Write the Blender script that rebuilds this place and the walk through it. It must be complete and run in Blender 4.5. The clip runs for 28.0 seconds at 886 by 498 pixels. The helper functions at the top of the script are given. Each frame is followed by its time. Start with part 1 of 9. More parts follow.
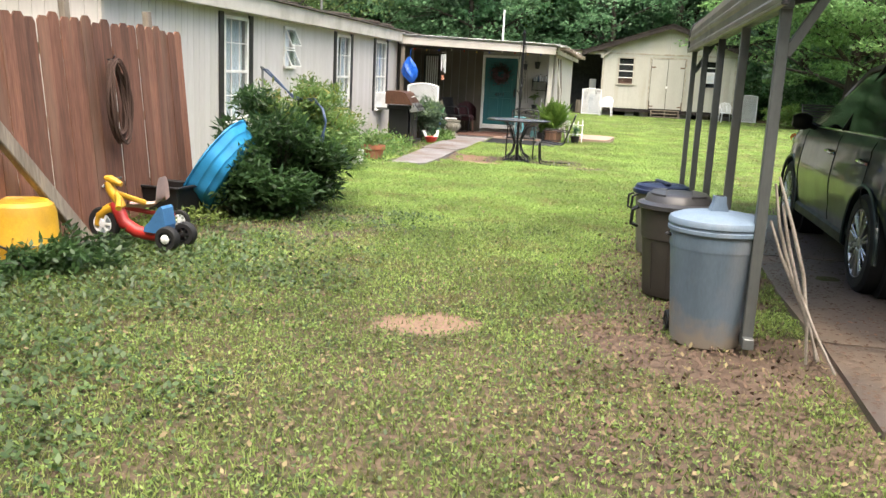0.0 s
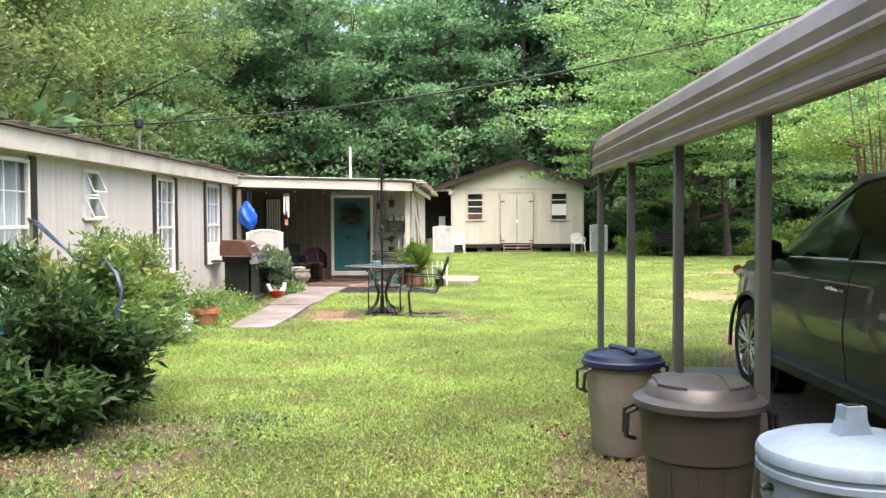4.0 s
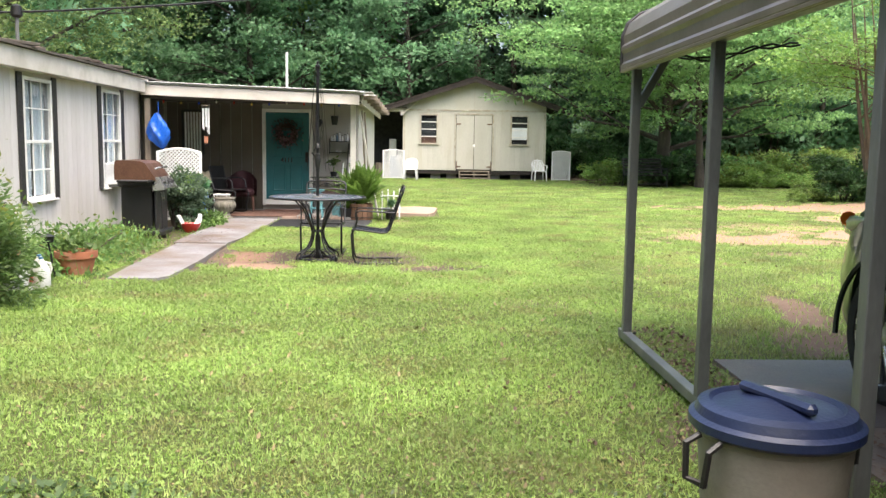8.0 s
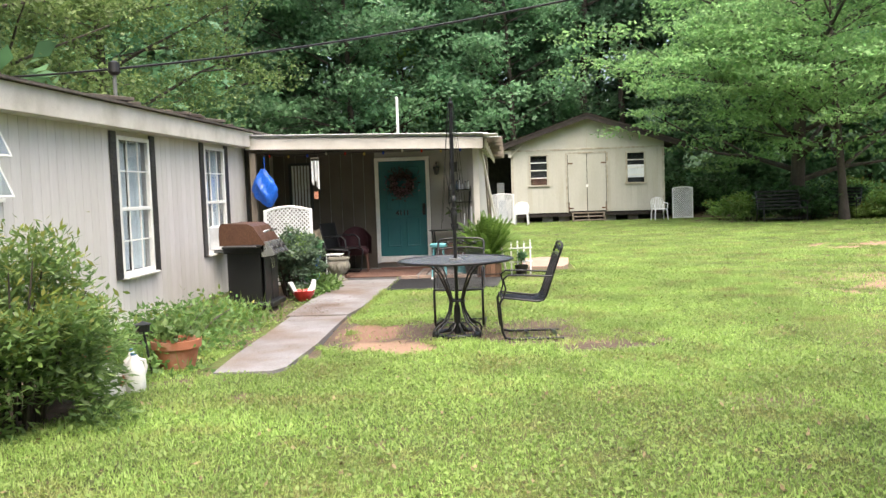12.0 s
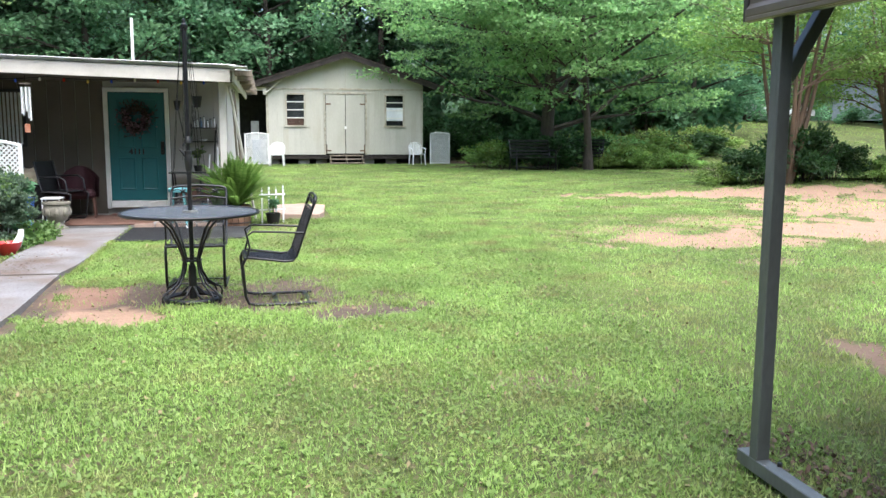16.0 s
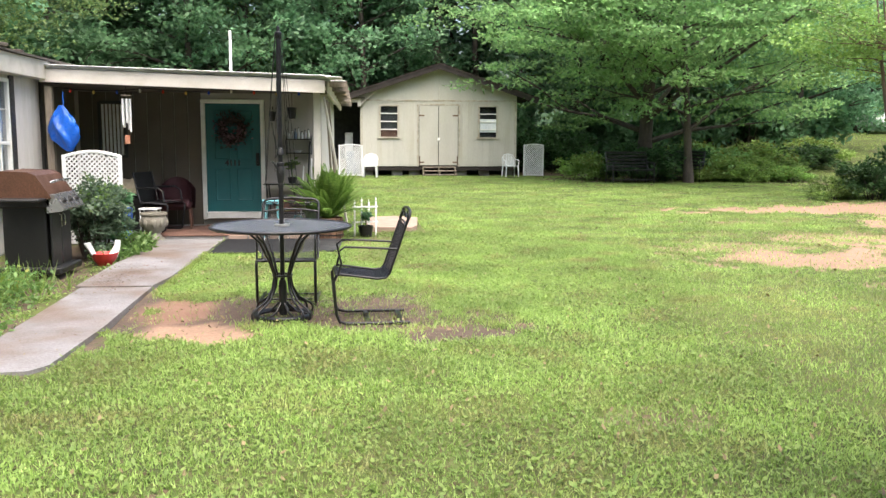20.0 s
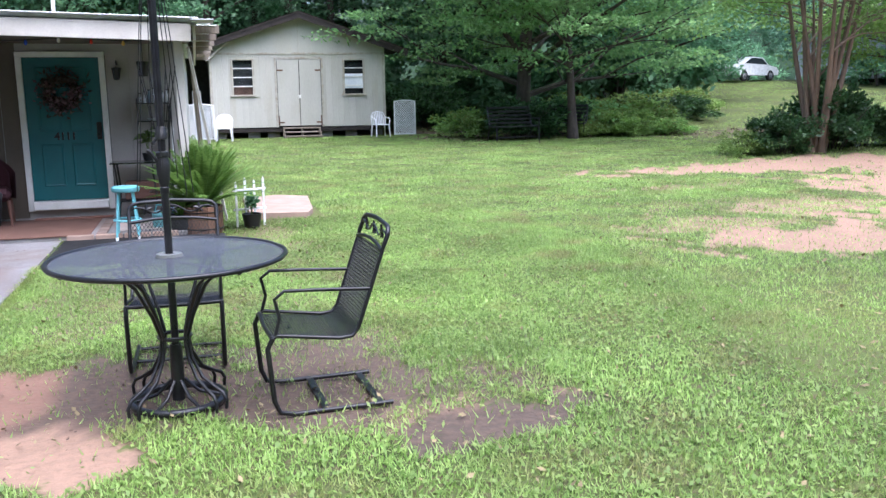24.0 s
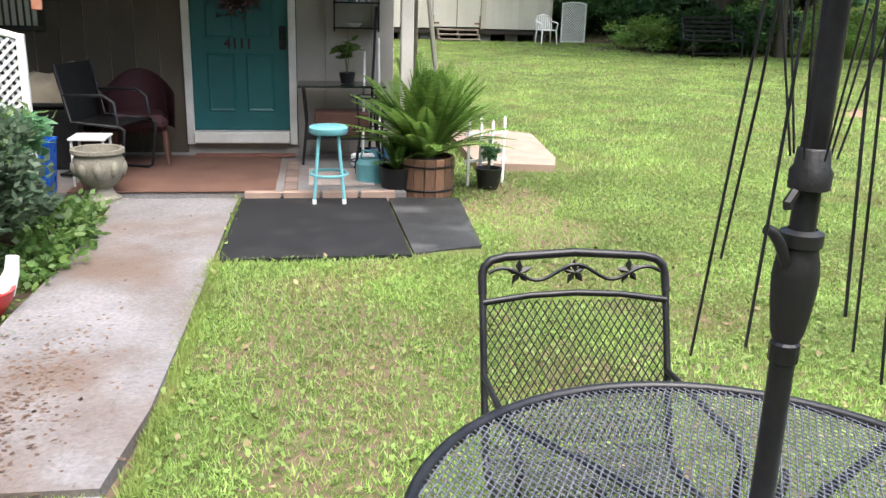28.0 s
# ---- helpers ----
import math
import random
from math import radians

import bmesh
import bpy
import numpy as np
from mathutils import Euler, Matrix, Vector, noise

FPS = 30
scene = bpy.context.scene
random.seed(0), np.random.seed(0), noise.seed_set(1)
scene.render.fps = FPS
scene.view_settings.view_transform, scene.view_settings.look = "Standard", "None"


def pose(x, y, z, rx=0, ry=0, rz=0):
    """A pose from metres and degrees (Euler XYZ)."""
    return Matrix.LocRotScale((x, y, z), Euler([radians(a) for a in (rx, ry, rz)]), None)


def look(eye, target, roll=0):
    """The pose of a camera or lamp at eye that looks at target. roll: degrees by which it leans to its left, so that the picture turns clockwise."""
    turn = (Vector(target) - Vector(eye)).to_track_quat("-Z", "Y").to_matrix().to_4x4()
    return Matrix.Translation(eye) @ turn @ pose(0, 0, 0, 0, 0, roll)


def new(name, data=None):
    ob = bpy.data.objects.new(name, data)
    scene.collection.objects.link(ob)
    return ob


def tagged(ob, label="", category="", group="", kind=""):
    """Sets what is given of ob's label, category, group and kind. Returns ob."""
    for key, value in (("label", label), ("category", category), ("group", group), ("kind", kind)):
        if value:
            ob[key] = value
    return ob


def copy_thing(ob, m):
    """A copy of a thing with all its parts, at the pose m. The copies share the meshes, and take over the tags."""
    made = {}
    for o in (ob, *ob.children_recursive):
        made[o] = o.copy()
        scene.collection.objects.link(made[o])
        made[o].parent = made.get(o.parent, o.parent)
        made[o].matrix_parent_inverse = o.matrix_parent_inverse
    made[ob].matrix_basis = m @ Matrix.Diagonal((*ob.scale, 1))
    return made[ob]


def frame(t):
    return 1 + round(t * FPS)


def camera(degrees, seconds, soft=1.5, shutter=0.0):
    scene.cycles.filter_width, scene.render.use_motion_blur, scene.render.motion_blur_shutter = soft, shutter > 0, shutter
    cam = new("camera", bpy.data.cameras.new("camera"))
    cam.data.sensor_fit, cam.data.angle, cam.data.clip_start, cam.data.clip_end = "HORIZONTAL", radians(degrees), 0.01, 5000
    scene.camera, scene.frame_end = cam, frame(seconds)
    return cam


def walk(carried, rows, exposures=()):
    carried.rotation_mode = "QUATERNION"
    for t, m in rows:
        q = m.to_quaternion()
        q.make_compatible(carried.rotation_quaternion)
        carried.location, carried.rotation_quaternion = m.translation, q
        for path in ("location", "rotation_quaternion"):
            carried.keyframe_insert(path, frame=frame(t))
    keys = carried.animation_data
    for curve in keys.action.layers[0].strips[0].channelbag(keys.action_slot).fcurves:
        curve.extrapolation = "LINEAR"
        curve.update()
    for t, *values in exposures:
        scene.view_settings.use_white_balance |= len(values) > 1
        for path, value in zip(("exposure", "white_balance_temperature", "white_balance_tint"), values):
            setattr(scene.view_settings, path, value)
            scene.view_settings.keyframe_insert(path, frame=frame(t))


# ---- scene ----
cam = camera(54.0, 28.0, soft=1.45, shutter=0.0)
PATH = [
    (0, (0.065, 0.44, 1.437), (-0.315, 2.365, 1.045), 2.8),
    (0.5, (-0.058, 0.757, 1.429), (-0.432, 2.698, 1.126), 2.0),
    (1, (-0.168, 1.05, 1.436), (-0.49, 3.01, 1.199), 2.1),
    (1.5, (-0.205, 1.316, 1.41), (-0.509, 3.285, 1.235), 1.5),
    (2, (-0.35, 1.619, 1.416), (-0.619, 3.597, 1.294), 1.1),
    (2.5, (-0.402, 1.989, 1.441), (-0.61, 3.976, 1.358), 0.7),
    (3, (-0.483, 2.229, 1.434), (-0.649, 4.221, 1.368), 0.3),
    (3.5, (-0.509, 2.584, 1.388), (-0.607, 4.581, 1.325), -0.1),
    (5.5, (-0.507, 3.935, 1.429), (-0.483, 5.932, 1.324), 0.1),
    (6, (-0.499, 4.328, 1.408), (-0.435, 6.322, 1.269), 0.2),
    (6.5, (-0.463, 4.73, 1.384), (-0.348, 6.715, 1.168), 0.7),
    (7, (-0.538, 5.068, 1.315), (-0.379, 7.034, 0.984), 1.8),
    (7.5, (-0.554, 5.386, 1.343), (-0.424, 7.36, 1.055), 1.8),
    (8, (-0.63, 5.74, 1.335), (-0.559, 7.725, 1.1), 0.9),
    (8.5, (-0.744, 6.145, 1.319), (-0.702, 8.133, 1.099), -0.0),
    (9, (-0.876, 6.505, 1.328), (-0.864, 8.496, 1.134), -0.8),
    (9.5, (-0.991, 6.787, 1.336), (-0.961, 8.778, 1.151), -1.3),
    (10, (-1.075, 7.11, 1.321), (-1.105, 9.102, 1.14), -1.3),
    (10.5, (-1.206, 7.341, 1.347), (-1.278, 9.33, 1.154), -2.0),
    (11, (-1.217, 7.457, 1.388), (-1.254, 9.449, 1.212), -2.1),
    (11.5, (-1.215, 7.495, 1.395), (-1.317, 9.488, 1.258), -1.9),
    (13.5, (-1.129, 7.62, 1.428), (-1.32, 9.606, 1.29), -2.0),
    (14, (-1.158, 7.857, 1.413), (-1.295, 9.845, 1.239), -1.9),
    (14.5, (-1.103, 7.921, 1.444), (-1.186, 9.905, 1.21), -1.2),
    (15, (-1.056, 8.035, 1.469), (-1.009, 10.014, 1.184), 0.0),
    (15.5, (-1.093, 8.25, 1.44), (-0.883, 10.217, 1.145), 0.4),
    (16, (-1.105, 8.458, 1.432), (-0.711, 10.398, 1.153), 0.3),
    (16.5, (-1.045, 8.532, 1.443), (-0.572, 10.459, 1.19), 0.8),
    (17, (-1.02, 8.521, 1.444), (-0.532, 10.446, 1.207), 0.9),
    (17.5, (-1.005, 8.529, 1.44), (-0.536, 10.459, 1.207), 0.7),
    (18, (-1.003, 8.505, 1.443), (-0.578, 10.445, 1.209), 0.6),
    (18.5, (-0.987, 8.466, 1.446), (-0.618, 10.418, 1.214), 0.6),
    (19, (-0.955, 8.434, 1.439), (-0.645, 10.395, 1.198), 1.2),
    (19.5, (-1.03, 8.578, 1.446), (-0.823, 10.553, 1.213), 0.3),
    (20, (-1.106, 8.87, 1.427), (-0.916, 10.844, 1.173), 0.3),
    (20.5, (-1.14, 9.09, 1.425), (-0.983, 11.065, 1.154), 0.2),
    (22.5, (-1.393, 10.412, 1.444), (-1.155, 12.372, 1.125), -1.4),
    (23, (-1.43, 10.739, 1.456), (-1.056, 12.673, 1.108), -0.9),
    (23.5, (-1.455, 11.075, 1.487), (-1.018, 12.994, 1.128), -0.8),
    (24, (-1.557, 11.506, 1.489), (-1.029, 13.401, 1.132), -0.7),
    (24.5, (-1.582, 11.784, 1.493), (-1.031, 13.674, 1.142), -0.4),
    (25, (-1.588, 12.126, 1.49), (-1.071, 14.02, 1.107), 0.3),
    (25.5, (-1.685, 12.486, 1.48), (-1.226, 14.39, 1.075), 1.1),
    (26, (-1.844, 12.934, 1.486), (-1.482, 14.853, 1.052), 1.7),
    (26.5, (-2.066, 13.384, 1.473), (-1.774, 15.301, 0.982), 1.8),
    (27, (-2.185, 13.791, 1.515), (-1.921, 15.705, 0.997), 2.0),
    (27.5, (-2.337, 14.276, 1.514), (-2.08, 16.182, 0.966), 1.6),
    (28, (-2.381, 14.705, 1.535), (-2.098, 16.599, 0.959), 1.6),
]
EXPOSURES = [(0.0, 1.72, 6700, 9), (1.0, 1.79, 6550, 11), (3.0, 1.92, 6800, 13), (7.0, 1.84, 6750, 11), (9.0, 1.72, 6500, 10), (11.0, 1.66, 6600, 10),
             (14.0, 1.66, 6750, 9), (15.0, 1.6, 6750, 7), (16.5, 1.66, 5500, 8), (18.5, 1.62, 5600, 9), (19.0, 1.62, 6300, 10), (20.0, 1.63, 6500, 10),
             (23.0, 1.6, 5900, 14), (24.0, 1.54, 5350, 17), (25.0, 1.58, 5300, 19), (26.0, 1.7, 5850, 17), (27.0, 1.71, 5850, 15), (28.0, 1.61, 6200, 10)]
walk(cam, [(t, look(eye, target, roll)) for t, eye, target, roll in PATH], EXPOSURES)

# ---- light: a bright overcast sky with a soft, high sun ----
world = bpy.data.worlds.new("overcast")
scene.world = world
world.use_nodes = True
wn = world.node_tree
sky = wn.nodes.new("ShaderNodeTexSky")
sky.sky_type = "NISHITA"
sky.sun_disc = False
sky.sun_elevation = radians(69)
sky.sun_rotation = radians(161)
sky.air_density, sky.dust_density, sky.ozone_density = 1.0, 6.0, 1.0
wn.links.new(sky.outputs[0], wn.nodes["Background"].inputs[0])
wn.nodes["Background"].inputs[1].default_value = 0.15
sun_data = bpy.data.lights.new("sun", "SUN")
sun_data.energy, sun_data.angle, sun_data.color = 1.9, radians(75), (1.0, 0.95, 0.86)
sun = new("sun", sun_data)
sun.matrix_world = look((3.1, -9, 26), (0, 0, 0))


# ---- materials ----
def make_mat(name, col, col2=None, rough=0.6, metal=0.0, scale=6.0, fine=70.0, bump=0.15, var=0.25, rand=0.0, spec=0.5,
             stretch=(1, 1, 1), stain=None, stain_amt=0.0, stain_scale=2.0, stain_from=0.52, coat=0.0, trans=0.0, sheen=0.0):
    """Base colour with broad and fine variation, stains, fine relief and uneven gloss."""
    m = bpy.data.materials.new(name)
    m.use_nodes = True
    n, l = m.node_tree.nodes, m.node_tree.links
    b = n["Principled BSDF"]
    tc = n.new("ShaderNodeTexCoord")
    mp = n.new("ShaderNodeMapping")
    mp.inputs["Scale"].default_value = stretch
    info = n.new("ShaderNodeObjectInfo")
    off = n.new("ShaderNodeVectorMath")
    off.operation = "MULTIPLY_ADD"
    off.inputs[1].default_value = (1, 1, 1)
    sc = n.new("ShaderNodeVectorMath")
    sc.operation = "SCALE"
    sc.inputs[0].default_value = (13.7, 7.3, 9.1)
    l.new(info.outputs["Random"], sc.inputs["Scale"])
    l.new(tc.outputs["Object"], off.inputs[0])
    l.new(sc.outputs[0], off.inputs[2])
    l.new(off.outputs[0], mp.inputs[0])

    def noise_tex(s, detail=4.0):
        t = n.new("ShaderNodeTexNoise")
        t.inputs["Scale"].default_value = s
        t.inputs["Detail"].default_value = detail
        l.new(mp.outputs[0], t.inputs["Vector"])
        return t

    big, small = noise_tex(scale), noise_tex(fine, 3.0)
    mix = n.new("ShaderNodeMix")
    mix.data_type = "RGBA"
    c2 = col2 if col2 else tuple(c * 0.7 for c in col)
    mix.inputs["A"].default_value = (*col, 1)
    mix.inputs["B"].default_value = (*c2, 1)
    rng = n.new("ShaderNodeMapRange")
    rng.inputs[1].default_value, rng.inputs[2].default_value = 0.38, 0.66
    l.new(big.outputs[0], rng.inputs[0])
    l.new(rng.outputs[0], mix.inputs["Factor"])
    hsv = n.new("ShaderNodeHueSaturation")
    val = n.new("ShaderNodeMapRange")
    val.inputs[1].default_value, val.inputs[2].default_value = 0.25, 0.75
    val.inputs[3].default_value, val.inputs[4].default_value = 1 - var, 1 + var
    l.new(small.outputs[0], val.inputs[0])
    last = mix.outputs["Result"]
    if rand:
        rr = n.new("ShaderNodeMapRange")
        rr.inputs[3].default_value, rr.inputs[4].default_value = 1 - rand, 1 + rand
        l.new(info.outputs["Random"], rr.inputs[0])
        mul = n.new("ShaderNodeMath")
        mul.operation = "MULTIPLY"
        l.new(rr.outputs[0], mul.inputs[0])
        l.new(val.outputs[0], mul.inputs[1])
        l.new(mul.outputs[0], hsv.inputs["Value"])
    else:
        l.new(val.outputs[0], hsv.inputs["Value"])
    l.new(last, hsv.inputs["Color"])
    last = hsv.outputs[0]
    if stain:
        st = noise_tex(stain_scale, 6.0)
        sr = n.new("ShaderNodeMapRange")
        sr.inputs[1].default_value, sr.inputs[2].default_value = stain_from, stain_from + 0.2
        sr.inputs[4].default_value = stain_amt
        l.new(st.outputs[0], sr.inputs[0])
        sm = n.new("ShaderNodeMix")
        sm.data_type = "RGBA"
        sm.inputs["B"].default_value = (*stain, 1)
        l.new(sr.outputs[0], sm.inputs["Factor"])
        l.new(last, sm.inputs["A"])
        last = sm.outputs["Result"]
    l.new(last, b.inputs["Base Color"])
    rg = n.new("ShaderNodeMapRange")
    rg.inputs[3].default_value, rg.inputs[4].default_value = max(0.02, rough - 0.12), min(1, rough + 0.12)
    l.new(big.outputs[0], rg.inputs[0])
    l.new(rg.outputs[0], b.inputs["Roughness"])
    b.inputs["Metallic"].default_value = metal
    b.inputs["Specular IOR Level"].default_value = spec
    b.inputs["Coat Weight"].default_value = coat
    b.inputs["Transmission Weight"].default_value = trans
    if bump:
        bp = n.new("ShaderNodeBump")
        bp.inputs["Strength"].default_value = bump
        bp.inputs["Distance"].default_value = 0.01
        l.new(small.outputs[0], bp.inputs["Height"])
        l.new(bp.outputs[0], b.inputs["Normal"])
    return m


def make_leaf_mat(name, col, col2, rough=0.5, through_light=0.5, tone=0.35, dry=None):
    """Leaves: every leaf its own shade, each plant its own tone, light shining through."""
    m = bpy.data.materials.new(name)
    m.use_nodes = True
    n, l = m.node_tree.nodes, m.node_tree.links
    b = n["Principled BSDF"]
    geo = n.new("ShaderNodeNewGeometry")
    info = n.new("ShaderNodeObjectInfo")
    mix = n.new("ShaderNodeMix")
    mix.data_type = "RGBA"
    mix.inputs["A"].default_value = (*col, 1)
    mix.inputs["B"].default_value = (*col2, 1)
    l.new(geo.outputs["Random Per Island"], mix.inputs["Factor"])
    hsv = n.new("ShaderNodeHueSaturation")
    tc = n.new("ShaderNodeTexCoord")
    no = n.new("ShaderNodeTexNoise")
    no.inputs["Scale"].default_value = 0.9
    l.new(tc.outputs["Object"], no.inputs["Vector"])
    v = n.new("ShaderNodeMapRange")
    v.inputs[1].default_value, v.inputs[2].default_value = 0.3, 0.7
    v.inputs[3].default_value, v.inputs[4].default_value = 1 - tone, 1 + tone
    l.new(no.outputs[0], v.inputs[0])
    r = n.new("ShaderNodeMapRange")
    r.inputs[3].default_value, r.inputs[4].default_value = 0.8, 1.2
    l.new(info.outputs["Random"], r.inputs[0])
    mu = n.new("ShaderNodeMath")
    mu.operation = "MULTIPLY"
    l.new(v.outputs[0], mu.inputs[0])
    l.new(r.outputs[0], mu.inputs[1])
    l.new(mu.outputs[0], hsv.inputs["Value"])
    h = n.new("ShaderNodeMapRange")
    h.inputs[3].default_value, h.inputs[4].default_value = 0.485, 0.515
    l.new(info.outputs["Random"], h.inputs[0])
    l.new(h.outputs[0], hsv.inputs["Hue"])
    leaf_col = mix.outputs["Result"]
    if dry:
        nd = n.new("ShaderNodeTexNoise")
        nd.inputs["Scale"].default_value, nd.inputs["Detail"].default_value = 1.7, 6.0
        l.new(tc.outputs["Object"], nd.inputs["Vector"])
        dr = n.new("ShaderNodeMapRange")
        dr.inputs[1].default_value, dr.inputs[2].default_value, dr.inputs[4].default_value = 0.50, 0.66, 0.75
        l.new(nd.outputs[0], dr.inputs[0])
        dm = n.new("ShaderNodeMix")
        dm.data_type = "RGBA"
        dm.inputs["B"].default_value = (*dry, 1)
        l.new(dr.outputs[0], dm.inputs["Factor"])
        l.new(leaf_col, dm.inputs["A"])
        leaf_col = dm.outputs["Result"]
    l.new(leaf_col, hsv.inputs["Color"])
    l.new(hsv.outputs[0], b.inputs["Base Color"])
    b.inputs["Roughness"].default_value = rough
    b.inputs["Specular IOR Level"].default_value = 0.45
    tr = n.new("ShaderNodeBsdfTranslucent")
    l.new(hsv.outputs[0], tr.inputs[0])
    ms = n.new("ShaderNodeMixShader")
    ms.inputs[0].default_value = through_light
    l.new(b.outputs[0], ms.inputs[1])
    l.new(tr.outputs[0], ms.inputs[2])
    l.new(ms.outputs[0], n["Material Output"].inputs[0])
    return m


def make_glass(name, tint=(0.75, 0.82, 0.85), rough=0.03):
    m = bpy.data.materials.new(name)
    m.use_nodes = True
    b = m.node_tree.nodes["Principled BSDF"]
    b.inputs["Base Color"].default_value = (*tint, 1)
    b.inputs["Transmission Weight"].default_value = 1.0
    b.inputs["Roughness"].default_value = rough
    b.inputs["IOR"].default_value = 1.3
    return m


SIDING = make_mat("siding_paint", (0.58, 0.55, 0.53), (0.53, 0.50, 0.475), 0.65, scale=1.2, fine=40, bump=0.08, var=0.05, stretch=(1, 1, 0.15), stain=(0.33, 0.35, 0.22), stain_amt=0.22, stain_scale=1.1)
FASCIA = make_mat("fascia_paint", (0.62, 0.58, 0.53), (0.52, 0.48, 0.43), 0.6, scale=2.0, var=0.07, bump=0.1, stain=(0.25, 0.23, 0.17), stain_amt=0.5, stain_scale=2.2)
WHITE_TRIM = make_mat("white_trim", (0.78, 0.77, 0.74), (0.68, 0.67, 0.64), 0.45, scale=4, var=0.05, bump=0.05, stain=(0.45, 0.42, 0.34), stain_amt=0.35, stain_scale=6)
BLACK_SHUTTER = make_mat("black_shutter", (0.022, 0.021, 0.022), (0.035, 0.032, 0.03), 0.5, var=0.15)
CURTAIN = make_mat("curtain_cloth", (0.74, 0.77, 0.80), (0.64, 0.68, 0.72), 0.9, scale=3, fine=200, bump=0.1, stretch=(1, 1, 0.2))
GLASS = make_glass("window_glass")
# near-black colour that stands for the shade of unlit interiors and hollows
SHADE_DARK = make_mat("shade_dark", (0.03, 0.03, 0.032), (0.05, 0.05, 0.05), 0.9)
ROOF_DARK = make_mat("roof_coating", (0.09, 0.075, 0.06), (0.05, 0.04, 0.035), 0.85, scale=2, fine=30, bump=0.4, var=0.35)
ROOF_METAL = make_mat("roof_metal_edge", (0.72, 0.74, 0.75), (0.5, 0.5, 0.5), 0.35, metal=0.6, var=0.1)
OLD_WOOD = make_mat("weathered_wood", (0.27, 0.23, 0.18), (0.17, 0.14, 0.11), 0.8, scale=5, fine=60, bump=0.5, var=0.25, rand=0.15, stretch=(1, 1, 0.12))
FENCE_WOOD = make_mat("brown_picket_wood", (0.190, 0.084, 0.052), (0.098, 0.045, 0.030), 0.75, scale=4, fine=60, bump=0.5, var=0.3, rand=0.28, stretch=(1, 1, 0.1), stain=(0.24, 0.155, 0.105), stain_amt=0.45, stain_scale=5)
SHED_PAINT = make_mat("shed_paint", (0.47, 0.46, 0.405), (0.42, 0.41, 0.355), 0.7, scale=1.4, fine=40, bump=0.1, var=0.06, stretch=(1, 1, 0.25), stain=(0.36, 0.30, 0.18), stain_amt=0.28, stain_scale=1.7)
SHED_TRIM = make_mat("shed_trim", (0.44, 0.42, 0.35), (0.36, 0.33, 0.27), 0.7, var=0.08, stain=(0.3, 0.22, 0.12), stain_amt=0.4, stain_scale=3)
BARGE = make_mat("old_barge_paint", (0.028, 0.021, 0.018), (0.018, 0.014, 0.012), 0.85, bump=0.3, var=0.25)
SHINGLE = make_mat("shingles", (0.05, 0.038, 0.032), (0.03, 0.024, 0.022), 0.9, fine=120, bump=0.5, var=0.4, rand=0.25)
PATH_STONE = make_mat("old_path_concrete", (0.185, 0.178, 0.182), (0.135, 0.126, 0.126), 0.8, scale=2.6, fine=55, bump=0.5, var=0.25, stain=(0.105, 0.070, 0.050), stain_amt=0.85, stain_scale=1.35, stain_from=0.44)
CONCRETE = make_mat("path_concrete", (0.235, 0.226, 0.228), (0.175, 0.166, 0.166), 0.85, scale=2.2, fine=60, bump=0.4, var=0.2, stain=(0.135, 0.092, 0.066), stain_amt=0.75, stain_scale=1.7, stain_from=0.47)
PINK_SLAB = make_mat("pinkish_slab", (0.33, 0.235, 0.185), (0.27, 0.195, 0.155), 0.85, fine=90, bump=0.3, var=0.1)
DRIVE = make_mat("driveway_slab", (0.098, 0.080, 0.070), (0.055, 0.045, 0.040), 0.5, scale=1.3, fine=70, bump=0.3, var=0.2, stain=(0.20, 0.15, 0.11), stain_amt=0.7, stain_scale=1.3, stain_from=0.48)
TEAL = make_mat("teal_door_paint", (0.014, 0.125, 0.135), (0.012, 0.108, 0.118), 0.42, scale=3, var=0.05, bump=0.04)
PORCH_WALL = make_mat("porch_wall_panel", (0.40, 0.375, 0.345), (0.335, 0.31, 0.285), 0.7, scale=1.5, var=0.05, bump=0.06)
RUG = make_mat("outdoor_rug", (0.15, 0.078, 0.055), (0.12, 0.062, 0.044), 0.95, scale=4, fine=260, bump=0.6, var=0.25)
BRICK = make_mat("red_brick", (0.30, 0.13, 0.09), (0.22, 0.10, 0.07), 0.85, fine=90, bump=0.4, var=0.25, rand=0.3)
RUBBER = make_mat("rubber_mat", (0.010, 0.0105, 0.012), (0.016, 0.016, 0.018), 0.85, fine=200, bump=0.3, var=0.2, spec=0.25, stain=(0.045, 0.042, 0.04), stain_amt=0.3, stain_scale=3)
# the pale grey blotches paint the wet sheen onto dark slate
WET_SLAB = make_mat("wet_slate", (0.030, 0.031, 0.033), (0.018, 0.018, 0.02), 0.55, fine=90, bump=0.3, var=0.2, stain=(0.15, 0.15, 0.155), stain_amt=0.7, stain_scale=2.6)
IRON = make_mat("black_iron", (0.014, 0.014, 0.016), (0.022, 0.022, 0.025), 0.32, metal=0.4, scale=12, fine=90, var=0.2, bump=0.1)
CARPORT_STEEL = make_mat("carport_steel", (0.150, 0.160, 0.158), (0.105, 0.112, 0.112), 0.45, metal=0.4, scale=5, var=0.1, bump=0.06, stretch=(1, 1, 0.3), stain=(0.12, 0.11, 0.09), stain_amt=0.4, stain_scale=4)
